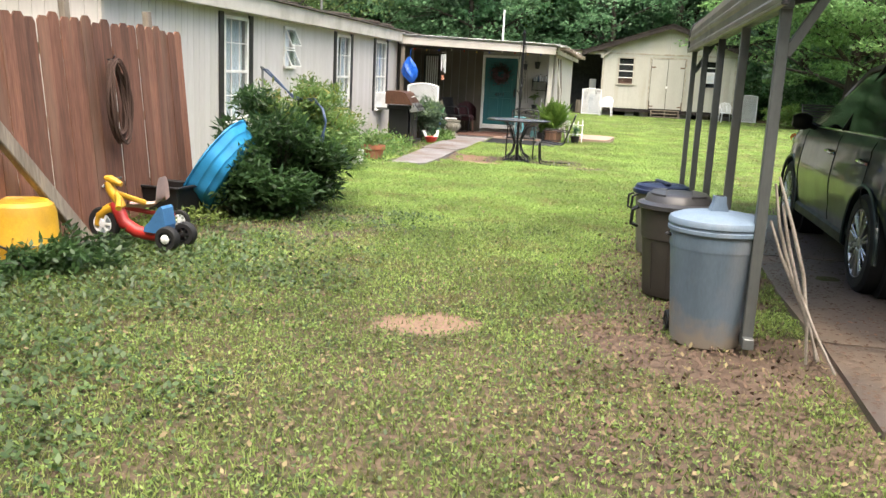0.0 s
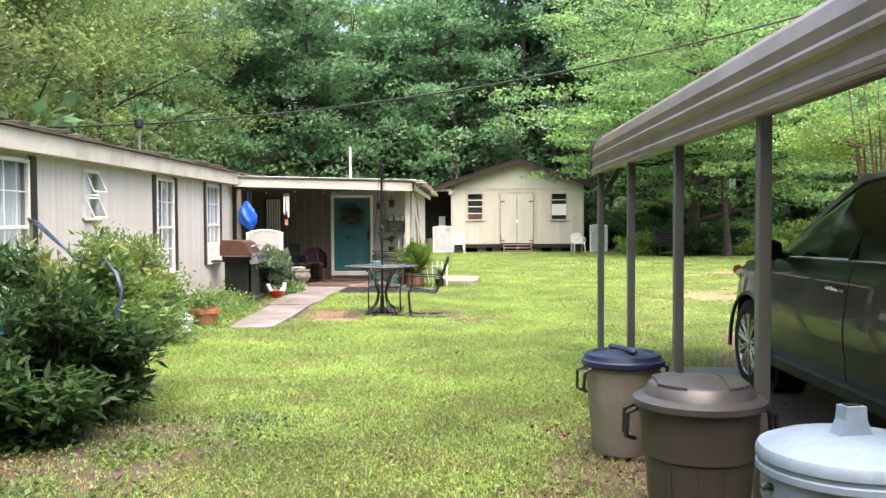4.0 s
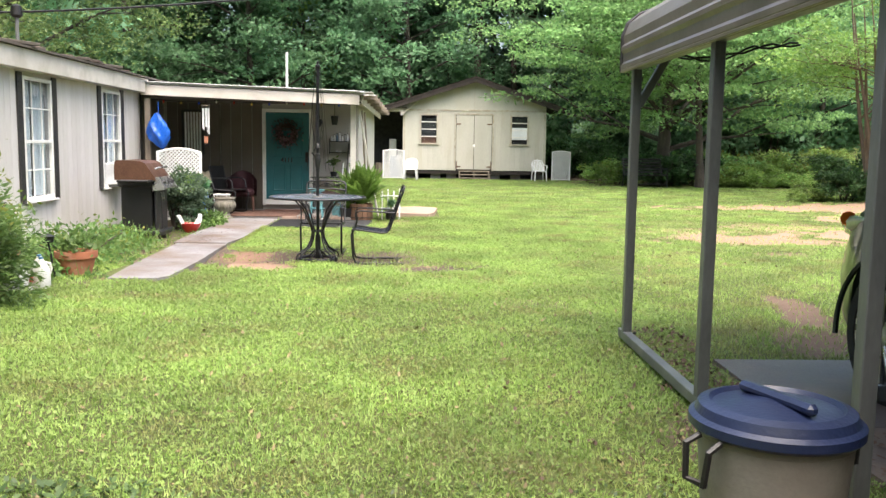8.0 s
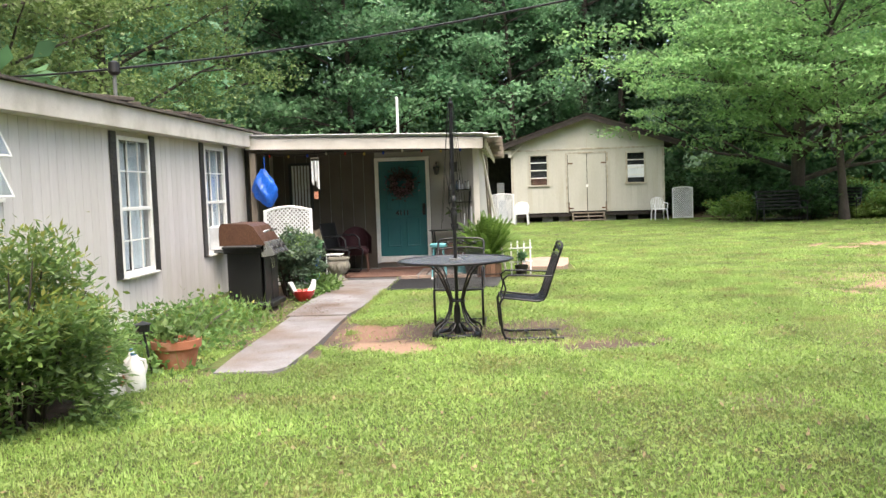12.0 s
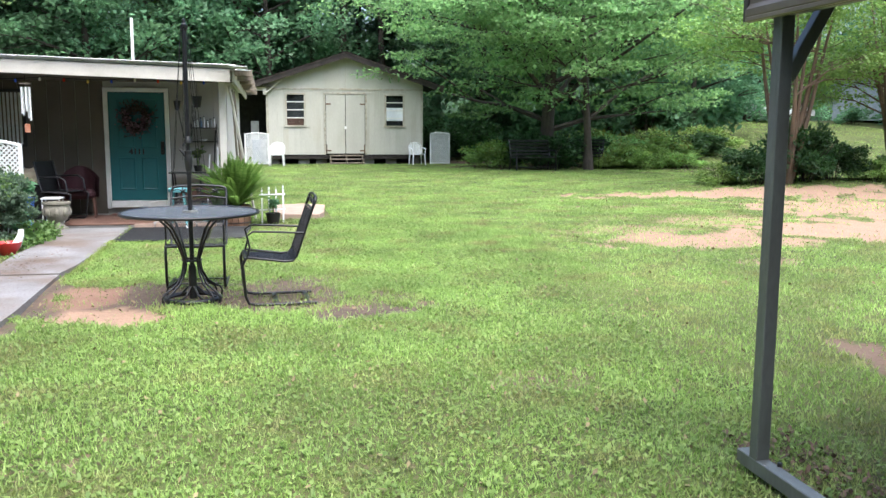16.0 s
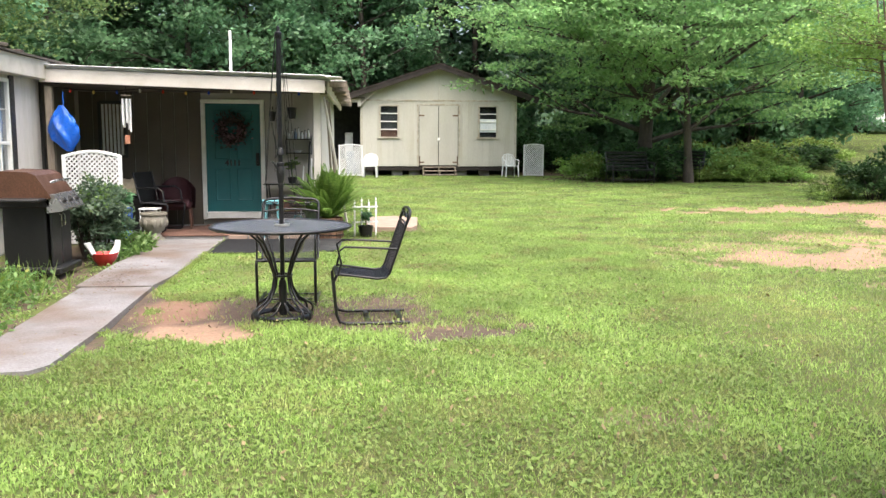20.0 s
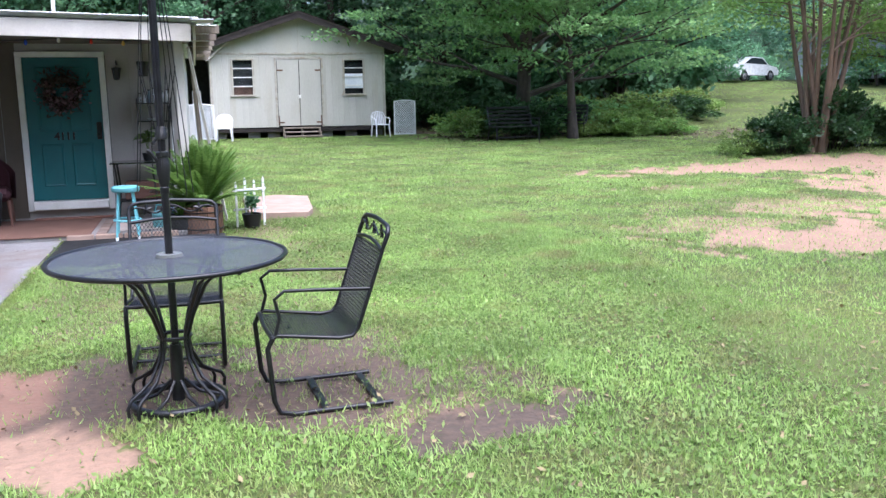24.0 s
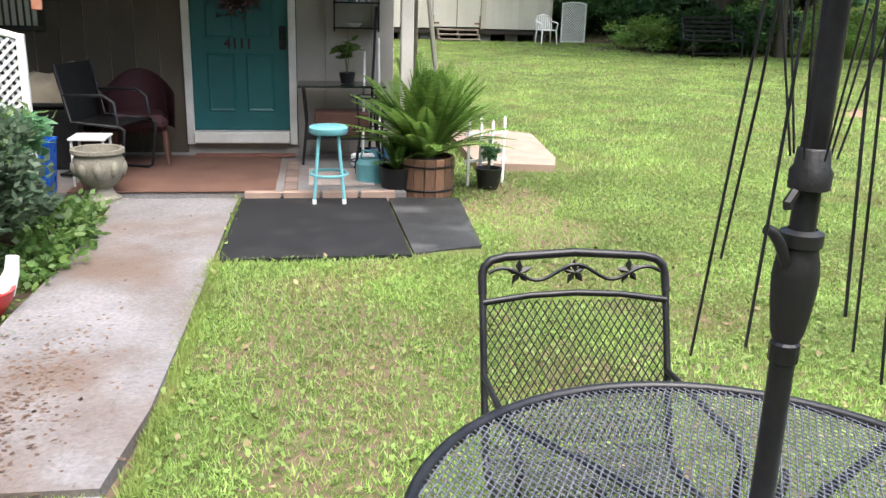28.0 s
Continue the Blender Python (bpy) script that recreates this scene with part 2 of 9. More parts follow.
# black mesh wire; the bluish sky sheen is lifted into this paler base colour
MESH_IRON = make_mat("sky_sheen_mesh", (0.120, 0.124, 0.140), (0.165, 0.168, 0.185), 0.2, metal=0.45, scale=12, fine=90, var=0.2, bump=0.05, spec=0.8, coat=0.4)
GALV = make_mat("painted_steel_tube", (0.21, 0.22, 0.21), (0.15, 0.155, 0.15), 0.45, metal=0.4, scale=5, var=0.1, bump=0.06, stretch=(1, 1, 0.3), stain=(0.16, 0.15, 0.12), stain_amt=0.4, stain_scale=4)
PANEL = make_mat("carport_sheet", (0.215, 0.18, 0.155), (0.165, 0.135, 0.115), 0.38, metal=0.35, scale=2, fine=40, var=0.08, bump=0.04, stain=(0.10, 0.085, 0.07), stain_amt=0.6, stain_scale=2.5)
BARK = make_mat("bark", (0.070, 0.055, 0.044), (0.038, 0.031, 0.026), 0.9, scale=6, fine=40, bump=0.8, var=0.35, stretch=(1, 1, 0.25))
SMOOTH_BARK = make_mat("smooth_bark", (0.135, 0.092, 0.058), (0.082, 0.056, 0.036), 0.7, scale=5, fine=40, bump=0.3, var=0.25, stretch=(1, 1, 0.2))
LEAF_DEEP = make_leaf_mat("leaf_deep_green", (0.092, 0.200, 0.116), (0.165, 0.300, 0.175))
LEAF_MID = make_leaf_mat("leaf_mid_green", (0.098, 0.215, 0.105), (0.180, 0.335, 0.170))
LEAF_LIGHT = make_leaf_mat("leaf_light_green", (0.14, 0.25, 0.055), (0.25, 0.37, 0.10), through_light=0.45)
LEAF_GREY = make_leaf_mat("leaf_grey_green", (0.07, 0.115, 0.07), (0.12, 0.17, 0.105))
LEAF_BUSH = make_leaf_mat("leaf_bush", (0.026, 0.068, 0.024), (0.065, 0.14, 0.045), rough=0.4)
LEAF_NANDINA = make_leaf_mat("leaf_nandina", (0.080, 0.155, 0.045), (0.185, 0.280, 0.085), rough=0.45)
LEAF_SPREAD = make_leaf_mat("leaf_spreading_tree", (0.145, 0.290, 0.100), (0.275, 0.440, 0.175), through_light=0.66)
STRAP = make_leaf_mat("strap_leaf", (0.10, 0.18, 0.035), (0.22, 0.31, 0.08), rough=0.4)
DRIFTWOOD = make_mat("peeled_branch", (0.33, 0.29, 0.25), (0.22, 0.185, 0.155), 0.8, scale=6, fine=60, bump=0.3, var=0.2)
LEAF_TIP = make_leaf_mat("leaf_new_growth", (0.13, 0.19, 0.03), (0.24, 0.24, 0.06), rough=0.45)
LEAF_FRESH = make_leaf_mat("leaf_fresh_green", (0.095, 0.215, 0.105), (0.175, 0.320, 0.165), through_light=0.55)
LEAF_OLIVE = make_leaf_mat("leaf_olive_green", (0.105, 0.172, 0.052), (0.215, 0.290, 0.105), through_light=0.5)
DARK_WOOD = make_mat("dark_brown_wood", (0.06, 0.042, 0.034), (0.035, 0.026, 0.022), 0.8, bump=0.3, var=0.25)
FROND = make_leaf_mat("fern_frond", (0.11, 0.20, 0.035), (0.20, 0.32, 0.07), rough=0.45)
FERN_LEAF = make_leaf_mat("fern_leaf", (0.07, 0.135, 0.032), (0.16, 0.245, 0.07), rough=0.45)
GRASS = make_leaf_mat("grass_blades", (0.160, 0.250, 0.050), (0.320, 0.420, 0.118), rough=0.55, through_light=0.4, tone=0.3, dry=(0.24, 0.22, 0.085))
# thin olive grass, darker than GRASS so its colour carries the front lawn's shade
GRASS_THIN_DIM = make_leaf_mat("thin_shaded_grass", (0.100, 0.160, 0.032), (0.255, 0.325, 0.085), rough=0.6, through_light=0.35, tone=0.4, dry=(0.16, 0.125, 0.055))
IVY = make_leaf_mat("creeping_weed", (0.035, 0.075, 0.022), (0.085, 0.15, 0.042), rough=0.5, through_light=0.3)
WEED = make_leaf_mat("weed_leaves", (0.135, 0.215, 0.045), (0.25, 0.335, 0.09), rough=0.5, tone=0.25)
STRAW = make_leaf_mat("dry_litter", (0.13, 0.095, 0.05), (0.24, 0.185, 0.10), rough=0.8, through_light=0.1)
MULCH = make_leaf_mat("fallen_leaves", (0.065, 0.040, 0.026), (0.14, 0.090, 0.058), rough=0.8, through_light=0.05)


# ---- geometry helpers ----
class Geo:
    """Collects vertices and faces of one mesh."""

    def __init__(self):
        self.v, self.f = [], []

    def add(self, verts, faces):
        o = len(self.v)
        self.v += [tuple(p) for p in verts]
        self.f += [tuple(i + o for i in f) for f in faces]
        return self

    def box(self, c, s, rot=None, ch=0.0):
        """A box of centre c and size s with chamfered edges ch."""
        hx, hy, hz = s[0] / 2, s[1] / 2, s[2] / 2
        ch = min(ch, hx * 0.9, hy * 0.9, hz * 0.9)
        if ch <= 0:
            pts = [(x * hx, y * hy, z * hz) for x in (-1, 1) for y in (-1, 1) for z in (-1, 1)]
            fs = [(0, 1, 3, 2), (4, 6, 7, 5), (0, 4, 5, 1), (2, 3, 7, 6), (0, 2, 6, 4), (1, 5, 7, 3)]
        else:
            pts, idx = [], {}
            for x in (-1, 1):
                for y in (-1, 1):
                    for z in (-1, 1):
                        for a in range(3):
                            p = [x * hx, y * hy, z * hz]
                            for k in range(3):
                                if k != a:
                                    p[k] -= (x, y, z)[k] * ch
                            idx[(x, y, z, a)] = len(pts)
                            pts.append(p)
            fs = []
            for a in range(3):
                b, c2 = (a + 1) % 3, (a + 2) % 3
                for sgn in (-1, 1):
                    q = []
                    for u, w in ((-1, -1), (1, -1), (1, 1), (-1, 1)):
                        k = [0, 0, 0]
                        k[a], k[b], k[c2] = sgn, u, w
                        q.append(idx[(*k, a)])
                    fs.append(tuple(q if sgn > 0 else q[::-1]))
                for u in (-1, 1):
                    for w in (-1, 1):
                        q = []
                        for e, ax in ((-1, b), (1, b), (1, c2), (-1, c2)):
                            k = [0, 0, 0]
                            k[a], k[b], k[c2] = e, u, w
                            q.append(idx[(*k, ax)])
                        fs.append(tuple(q if u * w < 0 else q[::-1]))
            for x in (-1, 1):
                for y in (-1, 1):
                    for z in (-1, 1):
                        q = [idx[(x, y, z, a)] for a in range(3)]
                        fs.append(tuple(q if x * y * z > 0 else q[::-1]))
        m = Matrix.Translation(c) @ (rot.to_4x4() if rot else Matrix())
        return self.add([m @ Vector(p) for p in pts], fs)

    def beam(self, p0, p1, w, d, ch=0.004, up=(0, 0, 1)):
        """A bar of section w x d from p0 to p1."""
        p0, p1 = Vector(p0), Vector(p1)
        z = (p1 - p0).normalized()
        u = Vector(up)
        if abs(z.dot(u)) > 0.95:
            u = Vector((0, 1, 0))
        x = u.cross(z).normalized()
        y = z.cross(x)
        rot = Matrix((x, y, z)).transposed()
        return self.box((p0 + p1) / 2, (w, d, (p1 - p0).length), rot, ch)

    def tube(self, pts, r, n=8, closed=False, caps=True):
        """A round tube along points; r is a number or one radius a point."""
        pts = [Vector(p) for p in pts]
        m = len(pts)
        rs = r if isinstance(r, (list, tuple)) else [r] * m
        o = len(self.v)
        ref = None
        for i, p in enumerate(pts):
            a = pts[(i - 1) % m] if (i or closed) else p
            b = pts[(i + 1) % m] if (i < m - 1 or closed) else p
            t = (b - a).normalized()
            if ref is None:
                ref = Vector((0, 0, 1)) if abs(t.z) < 0.9 else Vector((1, 0, 0))
            x = (ref - t * ref.dot(t)).normalized()
            ref = x
            y = t.cross(x)
            for k in range(n):
                an = 2 * math.pi * k / n
                q = p + (x * math.cos(an) + y * math.sin(an)) * rs[i]
                self.v.append(tuple(q))
        segs = m if closed else m - 1
        for i in range(segs):
            j = (i + 1) % m
            for k in range(n):
                k2 = (k + 1) % n
                self.f.append((o + i * n + k, o + i * n + k2, o + j * n + k2, o + j * n + k))
        if caps and not closed:
            self.f.append(tuple(o + k for k in range(n))[::-1])
            self.f.append(tuple(o + (m - 1) * n + k for k in range(n)))
        return self

    def lathe(self, prof, n=24, c=(0, 0, 0), rot=None, wob=0.0):
        """A profile of (radius, height) turned about the z axis."""
        o = len(self.v)
        m = Matrix.Translation(c) @ (rot.to_4x4() if rot else Matrix())
        for r, z in prof:
            for k in range(n):
                a = 2 * math.pi * k / n
                rr = r * (1 + wob * math.sin(3 * a + z * 9))
                self.v.append(tuple(m @ Vector((rr * math.cos(a), rr * math.sin(a), z))))
        for i in range(len(prof) - 1):
            for k in range(n):
                k2 = (k + 1) % n
                self.f.append((o + i * n + k, o + i * n + k2, o + (i + 1) * n + k2, o + (i + 1) * n + k))
        return self

    def prism(self, outline, y0, y1, axis="y"):
        """A flat outline of (a, b) drawn out along an axis."""
        n = len(outline)
        put = {"y": lambda a, b, c: (a, c, b), "x": lambda a, b, c: (c, a, b), "z": lambda a, b, c: (a, b, c)}[axis]
        vs = [put(a, b, y0) for a, b in outline] + [put(a, b, y1) for a, b in outline]
        fs = [tuple(range(n))[::-1], tuple(range(n, 2 * n))]
        fs += [(i, (i + 1) % n, n + (i + 1) % n, n + i) for i in range(n)]
        return self.add(vs, fs)

    def grid(self, fn, nu, nv):
        """A sheet from fn(u, v), u and v from 0 to 1."""
        vs = [fn(i / nu, j / nv) for j in range(nv + 1) for i in range(nu + 1)]
        w = nu + 1
        return self.add(vs, [(j * w + i, j * w + i + 1, (j + 1) * w + i + 1, (j + 1) * w + i) for j in range(nv) for i in range(nu)])


def mesh_of(name, g, mat, smooth=None):
    me = bpy.data.meshes.new(name)
    me.from_pydata(g.v, [], g.f)
    me.materials.append(mat)
    bm = bmesh.new()
    bm.from_mesh(me)
    bmesh.ops.recalc_face_normals(bm, faces=bm.faces)
    bm.to_mesh(me)
    bm.free()
    if smooth:
        me.shade_smooth()
        me.set_sharp_from_angle(angle=radians(smooth))
    return me


def part(name, g, mat, parent, label="", smooth=None, at=None):
    """One mesh object under a thing or a part; g is a Geo or a mesh."""
    me = g if isinstance(g, bpy.types.Mesh) else mesh_of(name, g, mat, smooth)
    ob = new(name, me)
    ob.parent = parent
    if at:
        ob.matrix_basis = at if isinstance(at, Matrix) else Matrix.Translation(at)
    if label:
        tagged(ob, label)
    return ob


def thing(name, label, category, m=None, group="", kind="", g=None, mat=None, smooth=None):
    """A top-level thing: an Empty that holds parts, or one mesh."""
    ob = new(name, mesh_of(name, g, mat, smooth) if g else None)
    if m is not None:
        ob.matrix_basis = m if isinstance(m, Matrix) else Matrix.Translation(m)
    return tagged(ob, label, category, group, kind)


def np_mesh(name, verts, faces, mat):
    """A mesh from arrays of points and of equal-sided faces."""
    me = bpy.data.meshes.new(name)
    verts, faces = np.asarray(verts, np.float32), np.asarray(faces, np.int32)
    k = faces.shape[1]
    me.vertices.add(len(verts))
    me.vertices.foreach_set("co", verts.ravel())
    me.loops.add(faces.size)
    me.loops.foreach_set("vertex_index", faces.ravel())
    me.polygons.add(len(faces))
    me.polygons.foreach_set("loop_start", np.arange(0, faces.size, k, dtype=np.int32))
    me.update(calc_edges=True)
    me.materials.append(mat)
    return me


def leaf_arrays(rng, pos, length, width, up=0.35, droop=0.0, out=None):
    """Folded diamond leaves at the points pos, turned at random, biased upwards and outwards."""
    n = len(pos)
    d = rng.normal(size=(n, 3))
    if out is not None:
        d += out * 1.2
    d[:, 2] = d[:, 2] * 0.6 + up - droop
    d /= np.linalg.norm(d, axis=1)[:, None]
    s = rng.normal(size=(n, 3))
    s[:, 2] *= 0.35
    s -= d * (s * d).sum(1)[:, None]
    s /= np.linalg.norm(s, axis=1)[:, None] + 1e-6
    nn = np.cross(d, s)
    L = (length * rng.uniform(0.65, 1.35, n))[:, None]
    W = (width * rng.uniform(0.7, 1.3, n))[:, None]
    a, b, c, e = pos, pos + d * L * 0.45 + s * W + nn * W * 0.25, pos + d * L, pos + d * L * 0.45 - s * W + nn * W * 0.25
    v = np.stack([a, b, c, e], 1).reshape(-1, 3)
    f = np.arange(4 * n).reshape(n, 4)
    return v, f


def plain(name, col, rough=0.5, metal=0.0, var=0.08, **k):
    return make_mat(name, col, tuple(c * 0.8 for c in col), rough, metal, var=var, **k)


def mud_splash(m, z0, z1, colour):
    """Dried mud with a ragged upper edge on the foot of a thing."""
    n, l = m.node_tree.nodes, m.node_tree.links
    b = n["Principled BSDF"]
    old = b.inputs["Base Color"].links[0].from_socket
    geo, xyz, tex, add, rng_, mix = (n.new("ShaderNode" + k) for k in ("NewGeometry", "SeparateXYZ", "TexNoise", "Math", "MapRange", "Mix"))
    tex.inputs["Scale"].default_value, tex.inputs["Detail"].default_value = 7.0, 6.0
    l.new(geo.outputs["Position"], xyz.inputs[0])
    l.new(geo.outputs["Position"], tex.inputs["Vector"])
    add.operation = "MULTIPLY_ADD"
    add.inputs[1].default_value = 0.5
    l.new(tex.outputs[0], add.inputs[0])
    l.new(xyz.outputs[2], add.inputs[2])
    rng_.inputs[1].default_value, rng_.inputs[2].default_value = z0 + 0.25, z1 + 0.25
    rng_.inputs[3].default_value, rng_.inputs[4].default_value = 0.85, 0.0
    l.new(add.outputs[0], rng_.inputs[0])
    mix.data_type = "RGBA"
    mix.inputs["B"].default_value = (*colour, 1)
    l.new(rng_.outputs[0], mix.inputs["Factor"])
    l.new(old, mix.inputs["A"])
    l.new(mix.outputs["Result"], b.inputs["Base Color"])


YELLOW = plain("yellow_plastic", (0.55, 0.31, 0.025), 0.4, stain=(0.35, 0.22, 0.05), stain_amt=0.3, stain_scale=6)
RED = plain("red_plastic", (0.42, 0.025, 0.022), 0.4)
BLUE_P = plain("blue_seat_plastic", (0.05, 0.16, 0.34), 0.4)
POOL_BLUE = plain("pool_blue_plastic", (0.03, 0.27, 0.55), 0.35, trans=0.0)
BLACK_P = plain("black_plastic", (0.007, 0.007, 0.0075), 0.5)
TYRE = plain("tyre_rubber", (0.008, 0.008, 0.0085), 0.75, fine=120, bump=0.3)
WHITE_P = plain("white_plastic", (0.78, 0.79, 0.80), 0.4, stain=(0.45, 0.45, 0.40), stain_amt=0.25, stain_scale=5)
SEAT_PINK = plain("faded_pink_plastic", (0.50, 0.36, 0.33), 0.5)
CAN_GREY = plain("grey_bin_plastic", (0.185, 0.17, 0.15), 0.5, stain=(0.16, 0.13, 0.10), stain_amt=0.4, stain_scale=3)
CAN_BROWN = plain("brown_bin_plastic", (0.047, 0.040, 0.035), 0.5, stain=(0.05, 0.04, 0.03), stain_amt=0.4, stain_scale=3)
LID_BROWN = plain("brown_lid_plastic", (0.050, 0.048, 0.050), 0.36, fine=160, bump=0.08, var=0.15)
CAN_BLUE = plain("bluegrey_bin_plastic", (0.135, 0.190, 0.262), 0.5, stain=(0.36, 0.33, 0.29), stain_amt=0.85, stain_scale=2.8, stain_from=0.46, stretch=(1, 1, 0.35))
CAN_STAINED = plain("stained_bin_plastic", (0.180, 0.245, 0.325), 0.5, stain=(0.36, 0.33, 0.29), stain_amt=0.5, stain_scale=2.8, stretch=(1, 1, 0.35))
LID_NAVY = plain("navy_lid_plastic", (0.010, 0.017, 0.050), 0.38)
mud_splash(CAN_STAINED, 0.05, 0.24, (0.36, 0.30, 0.235))
HOSE = plain("blue_hose", (0.035, 0.06, 0.12), 0.4)
VINE = plain("brown_vine", (0.058, 0.030, 0.021), 0.9, fine=120, bump=0.6, var=0.3)
TERRA = plain("terracotta", (0.38, 0.14, 0.075), 0.85, fine=90, bump=0.25, stain=(0.45, 0.33, 0.25), stain_amt=0.5, stain_scale=7)
JUG = plain("milky_plastic", (0.70, 0.70, 0.68), 0.35)
STONE_URN = plain("cast_stone", (0.24, 0.22, 0.18), 0.9, fine=70, bump=0.6, var=0.2, stain=(0.16, 0.17, 0.11), stain_amt=0.6, stain_scale=5)
RUST = plain("rusty_brown_steel", (0.125, 0.062, 0.038), 0.45, metal=0.5, fine=60, bump=0.3, var=0.25)
STEEL = plain("brushed_steel", (0.52, 0.52, 0.52), 0.28, metal=0.9)
MAROON = plain("maroon_upholstery", (0.045, 0.010, 0.015), 0.75, fine=180, bump=0.3)
AQUA = plain("aqua_paint", (0.15, 0.40, 0.45), 0.45)
BARREL = plain("barrel_staves", (0.16, 0.085, 0.05), 0.7, fine=60, bump=0.3, var=0.25, stretch=(1, 1, 0.2), rand=0.2)
BLUE_BAG = plain("blue_tarpaulin", (0.012, 0.11, 0.55), 0.3, bump=0.4, fine=25)
BEIGE = plain("beige_cloth", (0.42, 0.36, 0.27), 0.9, fine=150, bump=0.3)
CAR_PAINT = make_mat("car_paint", (0.017, 0.029, 0.037), (0.015, 0.026, 0.033), 0.36, metal=0.35, scale=3, fine=30, bump=0.0, var=0.03, coat=0.7)
CAR_GLASS = make_mat("car_glass", (0.012, 0.018, 0.018), (0.012, 0.018, 0.018), 0.05, scale=2, fine=10, bump=0, var=0.0, spec=0.8)
CHROME = plain("chrome", (0.75, 0.75, 0.76), 0.12, metal=1.0, var=0.02, bump=0)
AMBER = plain("amber_lens", (0.75, 0.16, 0.02), 0.15)
LENS = plain("clear_lens", (0.55, 0.58, 0.60), 0.08, metal=0.4)
BROWN_BOX = plain("brown_box", (0.10, 0.045, 0.03), 0.7)
PINK_FL = make_leaf_mat("pink_blossom", (0.10, 0.055, 0.075), (0.20, 0.14, 0.16), rough=0.8, through_light=0.1)
DRIED = make_leaf_mat("dried_twigs", (0.03, 0.026, 0.026), (0.075, 0.065, 0.06), rough=0.9, through_light=0.05)
# ---- ground: one sheet to the horizon ----
def smooth01(x):
    x = np.clip(x, 0, 1)
    return x * x * (3 - 2 * x)


def ground_z(x, y):
    """Height of the ground: level yard, rising slowly to the north-east, with a low mound under the planted island."""
    x, y = np.asarray(x, float), np.asarray(y, float)
    return 2.0 * smooth01((y - 35 + 0.2 * (x - 10)) / 32) * smooth01((x - 5) / 12) + 0.2 * np.exp(-((x - 13) / 4.5) ** 2 - ((y - 27.6) / 2.2) ** 2)


